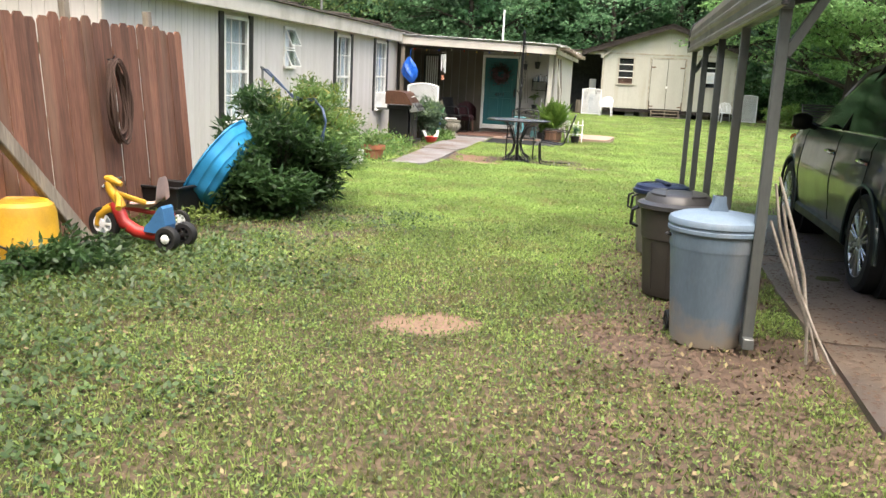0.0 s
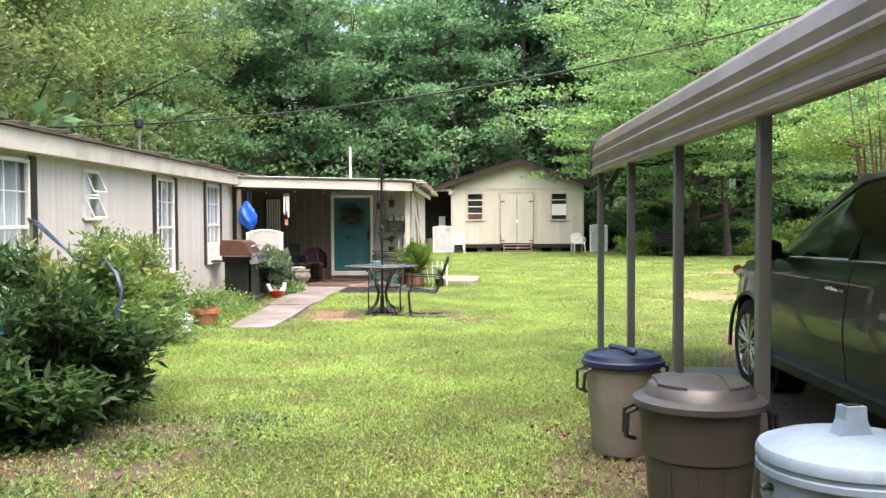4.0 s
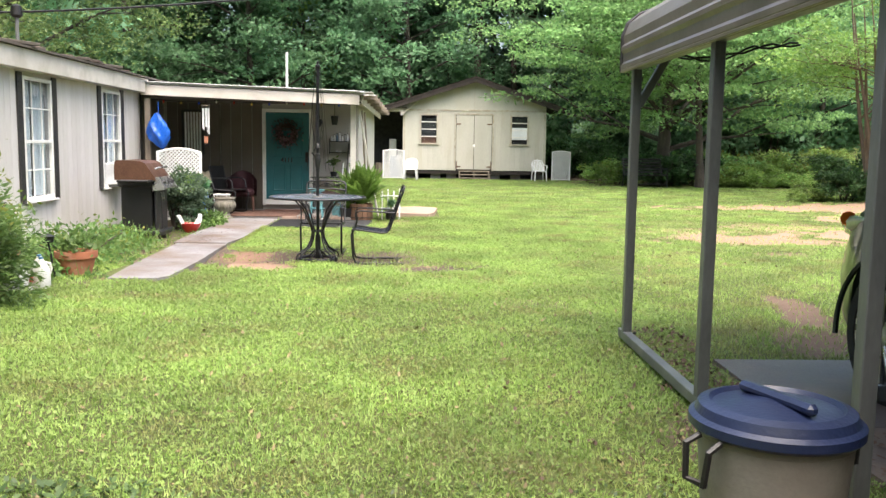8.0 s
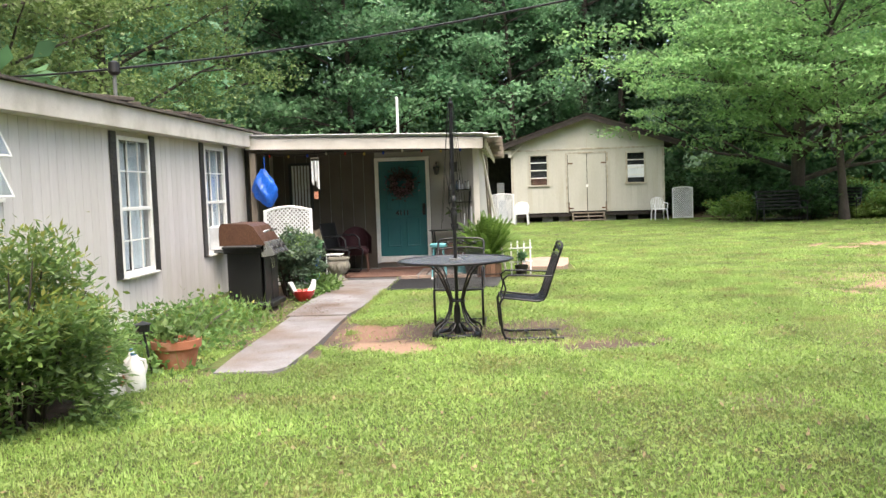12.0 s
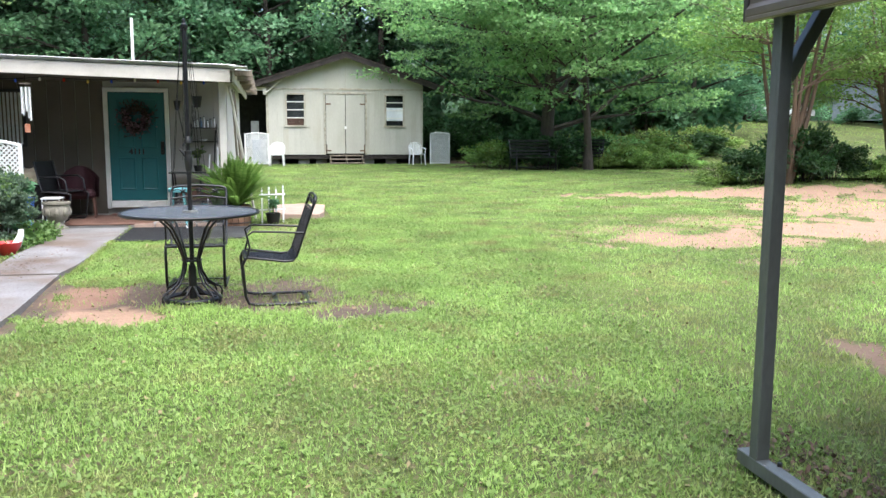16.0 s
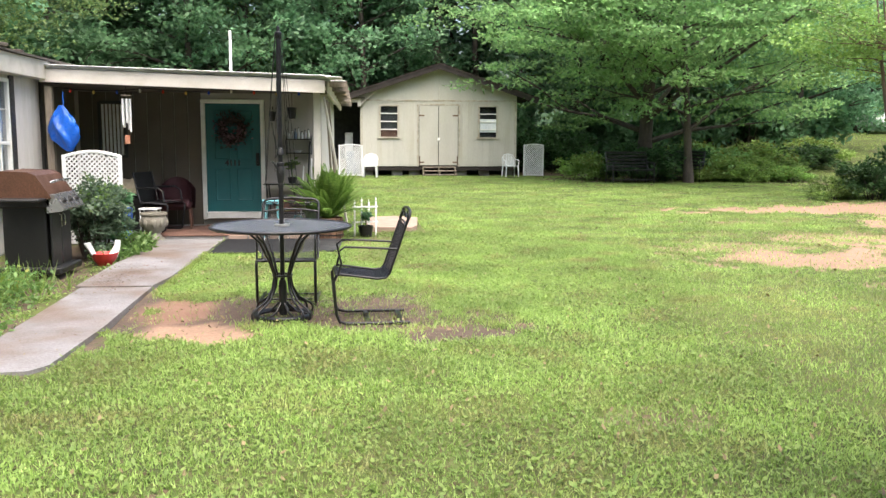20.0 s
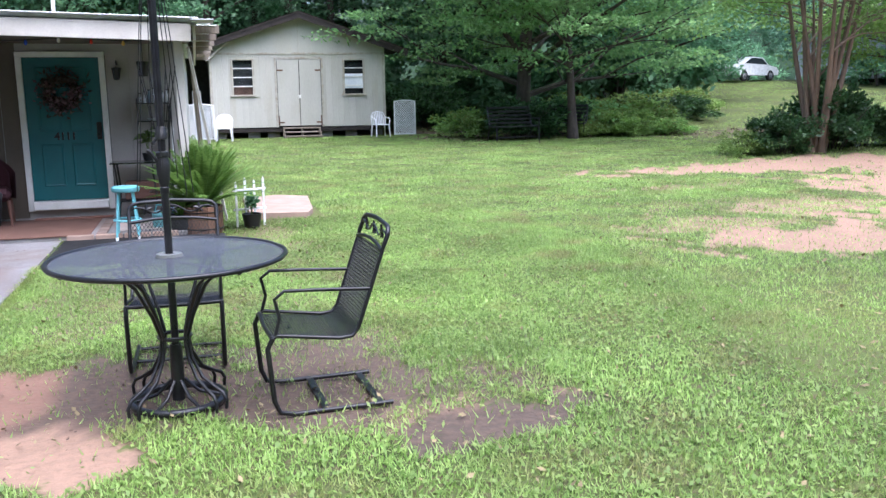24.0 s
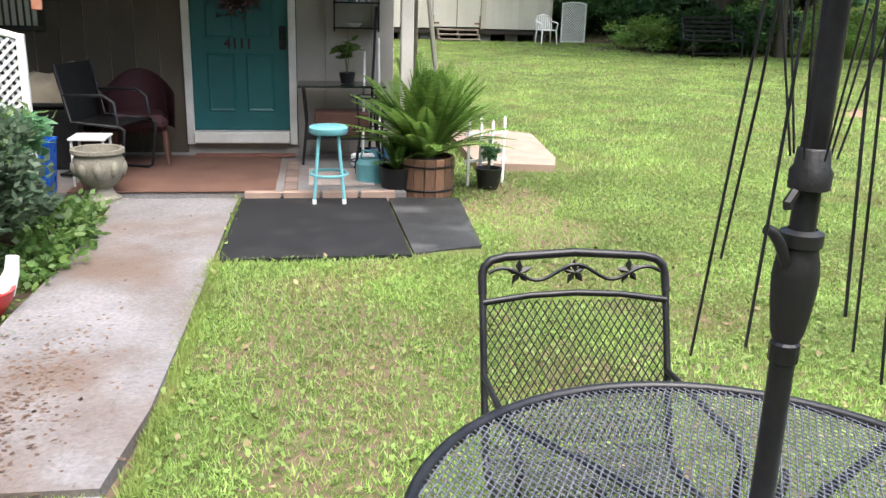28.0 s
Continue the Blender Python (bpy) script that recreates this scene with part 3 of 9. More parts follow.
PATCHES = [  # bare spots: x, y, half width, half depth, turn, strength, sandiness
    (-2.38, 15.30, 0.46, 0.38, -4, 1.0, 0.9), (-2.93, 15.85, 0.11, 1.0, 0, 0.98, 0.04), (-2.62, 16.2, 0.27, 0.56, 8, 0.97, 0.35), (-2.15, 15.95, 0.3, 0.36, 0, 0.95, 0.1), (-2.5, 15.9, 0.5, 0.86, 0, 0.93, 0.06), (-1.05, 15.95, 0.7, 0.62, 0, 0.9, 0.1), (-0.6, 15.3, 0.62, 0.26, 12, 0.62, 0.5), (-1.75, 15.95, 0.85, 0.6, 0, 0.9, 0.12), (-0.95, 15.6, 0.75, 0.42, 10, 0.85, 0.1),
    (-0.25, 15.1, 0.48, 0.24, 15, 0.9, 0.05), (-0.2, 15.9, 0.5, 0.2, 0, 0.45, 0.4),
    (-0.95, 5.3, 0.34, 0.2, 20, 0.85, 0.7), (0.05, 5.75, 0.42, 0.2, 0, 0.75, 0.4), (0.75, 5.2, 0.75, 0.55, 0, 0.9, 0.2),
    (0.75, 7.0, 0.42, 1.5, 0, 0.85, 0.2), (0.8, 9.2, 0.22, 1.2, 0, 0.6, 0.2), (1.2, 4.2, 0.9, 0.5, 0, 0.6, 0.3), (0.1, 6.9, 0.3, 0.9, 0, 0.4, 0.3),
    (4.6, 18.7, 1.7, 0.75, -8, 0.85, 0.9), (7.6, 19.3, 2.4, 1.2, -4, 0.95, 1.0), (12.5, 20.5, 5.0, 1.7, 2, 1.0, 1.0), (22, 22, 8, 4.0, 0, 1.0, 1.0),
    (9.5, 25.6, 4.2, 0.95, 0, 0.92, 1.0), (14.0, 24.2, 4.5, 1.3, -3, 0.95, 0.9), (5.2, 21.5, 1.6, 0.5, 10, 0.45, 0.9), (4.3, 16.95, 0.6, 0.25, 0, 0.6, 0.7),
    (2.62, 12.9, 0.2, 0.8, -12, 0.9, 0.3), (2.3, 11.7, 0.4, 0.5, 0, 0.8, 0.2), (3.6, 14.4, 0.5, 0.5, 0, 0.3, 0.6), (-0.3, 22.4, 0.9, 0.9, 0, 0.35, 0.6),
    (-0.95, 20.4, 0.45, 0.8, 0, 0.6, 0.6), (1.0, 33.0, 2.2, 0.4, 5, 0.4, 0.7), (-4.5, 16.5, 0.75, 4.5, 0, 0.8, 0.15), (6.5, 43.5, 4.0, 1.6, 0, 0.85, 0.25),
    (-4.6, 7.2, 0.5, 1.8, 0, 0.6, 0.2), (8.5, 38.5, 3.5, 2.0, 0, 0.75, 0.15), (18, 36.2, 4.5, 2.2, 0, 0.75, 0.2), (-2.3, 20.4, 0.5, 1.0, 0, 0.6, 0.3),
    (5.6, 23.4, 1.3, 0.35, 6, 0.6, 0.9), (9.6, 22.4, 2.3, 1.9, 0, 0.85, 1.0),
    (-1.9, 3.6, 3.4, 2.6, 0, 0.42, 0.35), (-1.6, 6.4, 2.2, 1.0, 12, 0.34, 0.3), (0.2, 4.2, 1.4, 1.6, 0, 0.5, 0.3), (-3.0, 5.6, 1.0, 1.2, 0, 0.45, 0.2), (-2.4, 18.2, 0.5, 1.3, 8, 0.55, 0.35), (-1.2, 17.6, 1.1, 0.8, 0, 0.45, 0.4), (-0.7, 19.4, 0.7, 1.2, 20, 0.42, 0.6),
    (-1.3, 16.5, 0.8, 0.3, 5, 0.75, 0.05), (-0.62, 16.6, 0.26, 0.3, 20, 0.6, 0.3), (-0.45, 15.5, 0.6, 0.3, 30, 0.6, 0.1), (4.0, 19.9, 1.1, 0.8, 10, 0.6, 1.0), (6.0, 20.8, 1.5, 0.9, 0, 0.66, 1.0), (-1.95, 12.2, 0.25, 0.15, 0, 0.4, 0.5), (0.4, 13.1, 0.35, 0.18, 0, 0.5, 0.3), (-3.1, 17.5, 0.16, 3.6, 0, 0.7, 0.3),
    # the first two are dark soil put in for shade round the bush
    (-3.3, 8.2, 1.1, 1.2, 0, 0.8, 0.05), (-2.5, 6.9, 0.9, 1.1, 15, 0.5, 0.1), (-0.9, 21.0, 0.5, 0.6, 10, 0.6, 0.55), (0.25, 7.1, 0.42, 1.6, 0, 0.65, 0.1), (0.1, 5.4, 0.6, 0.7, 0, 0.6, 0.1), (0.4, 3.6, 0.8, 0.5, 20, 0.6, 0.1),
]


def bare_at(x, y):
    """How bare the ground is, and how sandy, at points of the plan."""
    x, y = np.asarray(x, float), np.asarray(y, float)
    bare, sand = np.zeros_like(x), np.zeros_like(x)
    wob = 0.22 * np.sin(5.1 * x + 1.3 * np.sin(3.7 * y)) + 0.18 * np.sin(7.3 * y + 2.1 * np.sin(4.3 * x)) + 0.12 * np.sin(17 * x + 11 * y) + 0.1 * np.sin(13 * y - 19 * x)
    for px, py, a, b, turn, s, sd in PATCHES:
        c, sn = math.cos(radians(turn)), math.sin(radians(turn))
        u, v = ((x - px) * c + (y - py) * sn) / a, ((y - py) * c - (x - px) * sn) / b
        k = s * smooth01((1.25 - np.sqrt(u * u + v * v) + wob * 0.9) / 0.5)
        sand = np.where(k > bare, sd, sand)
        bare = np.maximum(bare, k)
    return bare, sand


def axis_steps(lo, hi, step, far):
    inner = np.arange(lo, hi + 1e-6, step)
    out = step * 1.35 ** np.arange(1, 40)
    ext = np.cumsum(out)
    ext = ext[ext < far]
    return np.concatenate([lo - ext[::-1], inner, hi + ext])


gx, gy = axis_steps(-6, 16, 0.12, 420), axis_steps(-1, 36, 0.12, 420)
GX, GY = np.meshgrid(gx, gy)
near = smooth01((50 - np.abs(GY - 18)) / 30)
GZ = ground_z(GX, GY) + near * (0.008 * np.sin(1.7 * GX + 0.6 * GY) + 0.007 * np.sin(2.9 * GY - 1.1 * GX) + 0.004 * np.sin(9 * GX + 4 * GY) + 0.003 * np.sin(11 * GY - 7 * GX))
bare, sand = bare_at(GX, GY)
GZ = GZ - 0.018 * bare * near
nx, ny = len(gx), len(gy)
ii = np.arange(nx * ny).reshape(ny, nx)
gf = np.stack([ii[:-1, :-1], ii[:-1, 1:], ii[1:, 1:], ii[1:, :-1]], -1).reshape(-1, 4)

GROUND = bpy.data.materials.new("lawn_and_soil")
GROUND.use_nodes = True
gn, gl = GROUND.node_tree.nodes, GROUND.node_tree.links
gb = gn["Principled BSDF"]
gpos = gn.new("ShaderNodeNewGeometry")


def g_noise(scale, detail=5.0):
    t = gn.new("ShaderNodeTexNoise")
    t.inputs["Scale"].default_value, t.inputs["Detail"].default_value = scale, detail
    gl.new(gpos.outputs["Position"], t.inputs["Vector"])
    return t


def g_mix(fac, a, b):
    t = gn.new("ShaderNodeMix")
    t.data_type = "RGBA"
    for key, v in (("Factor", fac), ("A", a), ("B", b)):
        if isinstance(v, tuple):
            t.inputs[key].default_value = (*v, 1)
        else:
            gl.new(v, t.inputs[key])
    return t.outputs["Result"]


def g_range(src, a, b, lo=0.0, hi=1.0):
    t = gn.new("ShaderNodeMapRange")
    for k, v in zip((1, 2, 3, 4), (a, b, lo, hi)):
        t.inputs[k].default_value = v
    gl.new(src, t.inputs[0])
    return t.outputs[0]


n_big, n_mid, n_fine, n_grit = g_noise(0.35), g_noise(2.6), g_noise(26.0), g_noise(140.0, 2.0)
turf = g_mix(g_range(n_mid.outputs[0], 0.35, 0.65), (0.040, 0.055, 0.017), (0.066, 0.090, 0.025))
turf = g_mix(g_range(n_big.outputs[0], 0.4, 0.65), turf, (0.092, 0.122, 0.030))
turf = g_mix(g_range(n_fine.outputs[0], 0.46, 0.66, 0.0, 0.85), turf, (0.075, 0.056, 0.032))
attr_b, attr_s = gn.new("ShaderNodeAttribute"), gn.new("ShaderNodeAttribute")
attr_b.attribute_name, attr_s.attribute_name = "bare", "sandy"
soil = g_mix(attr_s.outputs["Fac"], (0.055, 0.043, 0.036), (0.285, 0.185, 0.13))
clay_at = gn.new("ShaderNodeAttribute")
clay_at.attribute_name = "clay"
soil = g_mix(clay_at.outputs["Fac"], soil, (0.185, 0.105, 0.075))
soil = g_mix(g_range(n_fine.outputs[0], 0.4, 0.7, 0.0, 0.45), soil, (0.15, 0.105, 0.072))
soil = g_mix(g_range(n_grit.outputs[0], 0.58, 0.75, 0.0, 0.5), soil, (0.10, 0.07, 0.05))
edge = gn.new("ShaderNodeMath")
edge.operation = "ADD"
gl.new(attr_b.outputs["Fac"], edge.inputs[0])
gl.new(g_range(n_fine.outputs[0], 0.3, 0.7, -0.3, 0.3), edge.inputs[1])
worn_at = gn.new("ShaderNodeAttribute")
worn_at.attribute_name = "worn"
thatch = g_mix(g_range(n_mid.outputs[0], 0.4, 0.6), (0.040, 0.045, 0.019), (0.062, 0.052, 0.028))
turf = g_mix(worn_at.outputs["Fac"], turf, thatch)
col = g_mix(g_range(edge.outputs[0], 0.35, 0.7), turf, soil)
gl.new(col, gb.inputs["Base Color"])
gb.inputs["Roughness"].default_value = 0.95
gb.inputs["Specular IOR Level"].default_value = 0.2
g_bump = gn.new("ShaderNodeBump")
g_bump.inputs["Strength"].default_value, g_bump.inputs["Distance"].default_value = 0.6, 0.02
gl.new(n_fine.outputs[0], g_bump.inputs["Height"])
gl.new(g_bump.outputs[0], gb.inputs["Normal"])

gme = np_mesh("ground", np.stack([GX, GY, GZ], -1).reshape(-1, 3), gf, GROUND)
worn = smooth01((9.5 - GY + 0.6 * np.sin(1.9 * GX) + 0.3 * np.sin(5 * GX + 3 * GY)) / 4.5)
clay = 0.85 * smooth01((1.3 - np.sqrt(((GX + 2.62) / 0.27) ** 2 + ((GY - 16.2) / 0.5) ** 2)) / 0.4)     # damp red earth beside the path
for nm, arr in (("bare", bare), ("sandy", sand), ("worn", worn), ("clay", clay)):
    at = gme.attributes.new(nm, "FLOAT", "POINT")
    at.data.foreach_set("value", arr.astype(np.float32).ravel())
gme.shade_smooth()
ground = tagged(new("ground", gme), "mown green lawn with bare sandy patches", "ground", kind="structure")


# ---- mobile home ----
WX, EAVE_Y = -5.35, 20.85     # long wall's face; its far corner
HY0 = 8.85
WINDOWS = {"window_1": (11.73, 12.52, 0.65, 2.10), "window_2": (16.51, 17.35, 0.58, 2.10), "window_3": (19.17, 20.02, 0.62, 2.11)}
JAL = (13.90, 14.36, 1.42, 2.08)


def slab_wall(name, label, x0, x1, y0, y1, z0, z1, mat):
    g = Geo().box(((x0 + x1) / 2, (y0 + y1) / 2, (z0 + z1) / 2), (x1 - x0, y1 - y0, z1 - z0))
    return thing(name, label, "wall", kind="structure", g=g, mat=mat)


# long wall: backing pieces round the openings, then the grooved boards in front
opens = sorted([(w[0], w[1], w[2], w[3]) for w in WINDOWS.values()] + [JAL])
wall_east = thing("wall_east", "grey-beige grooved siding of the mobile home", "wall", kind="structure")
gw = Geo()
yy = HY0
for a, b, lo, hi in opens + [(EAVE_Y + 0.3, EAVE_Y + 0.3, 0, 0)]:
    if a > yy:
        gw.box((WX - 0.06, (yy + a) / 2, 1.2), (0.10, a - yy, 2.4))
    if b > a:
        gw.box((WX - 0.06, (a + b) / 2, lo / 2), (0.10, b - a, lo))
        gw.box((WX - 0.06, (a + b) / 2, (hi + 2.4) / 2), (0.10, b - a, 2.4 - hi))
    yy = b
part("wall_core", gw, SIDING, wall_east)
BOARD = 0.152
strip_cache = {}


def siding_strip(parent, x, y, z0, z1, w):
    key = (round(w, 3), round(z1 - z0, 3))
    if key not in strip_cache:
        strip_cache[key] = mesh_of("siding_board", Geo().box((0, 0, (z1 - z0) / 2), (0.012, w - 0.007, z1 - z0), ch=0.003), SIDING)
    part("siding_board", strip_cache[key], SIDING, parent, at=(x, y, z0))


yy = HY0 + 0.06
while yy + BOARD < EAVE_Y + 0.25:
    spans = [(0.02, 2.16)]
    for a, b, lo, hi in opens:
        if yy + BOARD > a + 0.01 and yy < b - 0.01:
            spans = [(0.02, lo - 0.03), (hi + 0.03, 2.16)]
    for lo, hi in spans:
        if hi - lo > 0.05:
            siding_strip(wall_east, WX - 0.004, yy + BOARD / 2, lo, hi, BOARD)
    yy += BOARD
part("corner_trim", Geo().box((WX + 0.004, HY0 + 0.03, 1.1), (0.035, 0.06, 2.2), ch=0.004), FASCIA, wall_east)
# black strip added where the dark gap into the porch shows
part("corner_trim", Geo().box((WX + 0.004, EAVE_Y + 0.28, 1.1), (0.035, 0.07, 2.2), ch=0.004), BLACK_SHUTTER, wall_east, "black strip standing for the dark porch gap")
wall_south = thing("wall_south", "grey end wall of the mobile home", "wall", kind="structure")
gs = Geo().box((-7.5, HY0 + 0.05, 1.2), (4.2, 0.1, 2.4))
part("wall_core", gs, SIDING, wall_south)
for k in range(27):
    key = mesh_of("siding_board", Geo().box((0, 0, 1.1), (0.147, 0.012, 2.16), ch=0.003), SIDING) if k == 0 else key
    part("siding_board", key, SIDING, wall_south, at=(WX - 0.09 - k * 0.154, HY0 - 0.004, 0.0))
slab_wall("wall_west", "plain back wall of the mobile home", -9.7, -9.6, HY0, 31, 0, 2.4, SIDING)
slab_wall("wall_north", "plain far end wall of the mobile home", -9.6, -5.4, 30.9, 31, 0, 2.4, SIDING)
slab_wall("wall_room_floor", "dark floor inside the mobile home", -9.6, -5.5, HY0 + 0.1, 30.9, 0.3, 0.4, SHADE_DARK)
slab_wall("wall_inner", "plain partition inside the mobile home", -8.0, -7.9, HY0 + 0.1, 30.9, 0.4, 2.4, PORCH_WALL)

# roof: low slope, eave board, drip edge
roof = thing("mobile_home_roof", "low-sloped dark coated roof with pale eave board", "roof", kind="structure")
roof_out = [(-9.85, 2.40), (-7.5, 2.62), (WX + 0.22, 2.395), (WX + 0.22, 2.425), (-7.5, 2.66), (-9.85, 2.44)]
part("roof_sheet", Geo().prism(roof_out, HY0 - 0.12, 31.2), ROOF_DARK, roof)
part("eave_board", Geo().box((WX + 0.165, (HY0 + EAVE_Y) / 2 + 0.05, 2.275), (0.025, EAVE_Y - HY0 + 0.25, 0.235), ch=0.005), FASCIA, roof, "pale painted eave board")
part("soffit", Geo().box((WX + 0.075, (HY0 + EAVE_Y) / 2 + 0.05, 2.165), (0.16, EAVE_Y - HY0 + 0.2, 0.012)), FASCIA, roof)
# dark roof edge that also draws the shadow line above the eave board
part("drip_edge", Geo().box((WX + 0.2, (HY0 + EAVE_Y) / 2 + 0.05, 2.402), (0.05, EAVE_Y - HY0 + 0.35, 0.014), ch=0.003), ROOF_DARK, roof, "dark drip edge with the eave's shadow line in it")
part("rake_board", Geo().prism([(-9.8, 2.16), (WX + 0.17, 2.16), (WX + 0.17, 2.392), (-7.5, 2.6), (-9.8, 2.392)], HY0 - 0.09, HY0 - 0.06), FASCIA, roof)


def sash_window(name, y0, y1, z0, z1, label, rows, cols=3):
    """A white sash window in the long wall, with curtain, muntins and sill."""
    w = thing(name, label, "window", kind="structure", m=(WX, y0, z0))
    W, H = y1 - y0, z1 - z0
    g = Geo()
    for c, s in (((0.0, 0.025, H / 2), (0.05, 0.05, H)), ((0.0, W - 0.025, H / 2), (0.05, 0.05, H)), ((0.0, W / 2, H - 0.022), (0.05, W - 0.1, 0.045)), ((0.0, W / 2, 0.025), (0.05, W - 0.1, 0.05))):
        g.box(c, s, ch=0.006)
    part("window_frame", g, WHITE_TRIM, w)
    part("window_sill", Geo().box((0.025, W / 2, -0.012), (0.09, W + 0.05, 0.024), ch=0.005), WHITE_TRIM, w)
    part("meeting_rail", Geo().box((0.004, W / 2, H * 0.48), (0.035, W - 0.1, 0.04), ch=0.005), WHITE_TRIM, w)
    for k in range(1, cols):
        part("muntin", Geo().box((-0.004, W * k / cols, H / 2), (0.018, 0.016, H - 0.09), ch=0.003), WHITE_TRIM, w)
    for k in range(1, rows):
        if abs(k / rows - 0.5) > 0.01:
            part("muntin", Geo().box((-0.006, W / 2, H * k / rows), (0.016, W - 0.1, 0.016), ch=0.003), WHITE_TRIM, w)
    p = part("pane", Geo().box((-0.018, W / 2, H / 2), (0.004, W - 0.1, H - 0.09)), GLASS, w)
    p.visible_shadow = False
    return w


def curtain(y0, y1, z0, z1, gap):
    c = thing("curtain", "pale blue-white hanging window curtains", "curtain", m=(WX - 0.09, y0, z0))
    W = y1 - y0
    for a, b in ((0.0, W * (0.5 - gap)), (W * (0.5 + gap), W)):
        n = 40
        g = Geo().grid(lambda u, v: (0.018 * math.sin(u * 26 + v * 1.2) * (0.5 + 0.5 * v) - 0.002, a + (b - a) * u, (z1 - z0) * v), n, 6)
        part("curtain_panel", g, CURTAIN, c, smooth=60)
    part("curtain_rod", Geo().tube([(-0.0, -0.02, z1 - z0 + 0.01), (0, W + 0.02, z1 - z0 + 0.01)], 0.008), WHITE_TRIM, c)
    return c


for nm, (a, b, lo, hi) in WINDOWS.items():
    sash_window(nm, a, b, lo, hi, "tall white sash window with small panes", 4)
    curtain(a + 0.03, b - 0.03, lo + 0.05, hi - 0.06, 0.06 if nm != "window_1" else 0.03)
    s = thing("shutters", "narrow black plastic shutters beside a window", "shutter", m=(WX + 0.004, a, lo - 0.02), group="window shutters")
    for y in (-0.085, b - a + 0.085):
        g = Geo().box((0.012, y, (hi - lo) / 2 + 0.03), (0.024, 0.135, hi - lo + 0.06), ch=0.005)
        p = part("shutter", g, BLACK_SHUTTER, s)
        for k in range(26):
            part("slat", Geo().box((0.026, y, 0.06 + (hi - lo) * k / 26), (0.008, 0.10, 0.02), ch=0.003), BLACK_SHUTTER, p)

# awning window with two tilted panes
jal = thing("window_4", "small awning window with two tilted open panes", "window", kind="structure", m=(WX, JAL[0], JAL[2]))
W, H = JAL[1] - JAL[0], JAL[3] - JAL[2]
g = Geo()
for c, s in (((0, 0.015, H / 2), (0.04, 0.03, H)), ((0, W - 0.015, H / 2), (0.04, 0.03, H)), ((0, W / 2, H - 0.015), (0.04, W, 0.03)), ((0.01, W / 2, 0.02), (0.07, W, 0.04)), ((0, W / 2, H / 2), (0.03, W, 0.02))):
    g.box(c, s, ch=0.004)
part("window_frame", g, WHITE_TRIM, jal)
for k in range(2):
    zt = H * (1 - 0.5 * k) - 0.03
    rot = Matrix.Rotation(radians(-24), 3, "Y")
    f = Geo()
    L = H / 2 - 0.05
    for c, s in (((0, 0.03, -L / 2), (0.014, 0.018, L)), ((0, W - 0.03, -L / 2), (0.014, 0.018, L)), ((0, W / 2, -0.01), (0.014, W - 0.05, 0.018)), ((0, W / 2, -L), (0.014, W - 0.05, 0.018))):
        f.box(rot @ Vector(c), s, rot, 0.002)
    sash = part("tilted_sash", f, WHITE_TRIM, jal, at=(0.02, 0, zt))
    p = part("pane", Geo().box(rot @ Vector((0, W / 2, -L / 2)), (0.004, W - 0.07, L - 0.01), rot), GLASS, sash)
    p.visible_shadow = False

curtain(JAL[0] + 0.02, JAL[1] - 0.02, JAL[2] + 0.02, JAL[3] - 0.03, 0.0)

# ---- porch and added room ----
PX0, PX1, DY = -5.26, -1.62, 22.55     # porch left and right, door wall
FY = 20.9
porch_slab = thing("porch_floor", "raised concrete porch slab with brick edge", "porch", kind="structure")
part("slab", Geo().box(((PX0 + PX1) / 2 - 0.05, (21.06 + DY) / 2, 0.02), (PX1 - PX0 - 0.1, DY - 21.06, 0.08), ch=0.01), CONCRETE, porch_slab)
wall_door = thing("wall_porch", "tan panelled porch wall with door opening", "wall", kind="structure")
DX0, DX1, DZ0, DZ1 = -3.44, -2.615, 0.28, 1.92
g = Geo()
g.box(((-5.4 + DX0) / 2 - 0.04, DY + 0.06, 1.15), (DX0 + 5.4 - 0.08 + 0.02, 0.1, 2.3))
g.box(((DX1 - 1.72) / 2 + 0.035, DY + 0.06, 1.15), (-1.72 - DX1 - 0.07, 0.1, 2.3))
g.box(((DX0 + DX1) / 2, DY + 0.06, 2.13), (DX1 - DX0 + 0.16, 0.1, 0.34))
g.box(((DX0 + DX1) / 2, DY + 0.06, 0.1), (DX1 - DX0 + 0.16, 0.1, 0.2))
part("wall_core", g, PORCH_WALL, wall_door)
px = -5.3
gv = mesh_of("wall_panel", Geo().box((0, 0, 1.1), (0.195, 0.01, 2.08), ch=0.003), PORCH_WALL)
# brown panelling, darkened further to put the porch's shade into its colour
PANEL_SHADED = make_mat("shaded_brown_panelling", (0.115, 0.095, 0.072), (0.085, 0.07, 0.053), 0.7, scale=1.5, var=0.08, bump=0.06)
gv_shaded = mesh_of("wall_panel", Geo().box((0, 0, 1.1), (0.195, 0.01, 2.08), ch=0.003), PANEL_SHADED)
while px < -1.8:
    if not (DX0 - 0.25 < px < DX1 + 0.15):
        part("wall_panel", gv_shaded if px < DX0 else gv, PANEL_SHADED if px < DX0 else PORCH_WALL, wall_door, at=(px + 0.1, DY + 0.006, 0.02))
    px += 0.2
slab_wall("wall_porch_side", "painted plank side wall of the added room", -1.80, -1.70, DY + 0.11, 29.5, 0.05, 2.2, SIDING)
slab_wall("wall_porch_back", "far wall of the added room", -5.36, -1.8, 29.4, 29.5, 0.05, 2.2, SIDING)
slab_wall("wall_room_back", "dim wall inside the added room", -5.3, -1.85, 25.0, 25.1, 0.05, 2.1, SHADE_DARK)
side_wall = bpy.data.objects["wall_porch_side"]
sv = mesh_of("siding_board", Geo().box((0, 0, 1.0), (0.012, 0.19, 1.95), ch=0.003), SIDING)
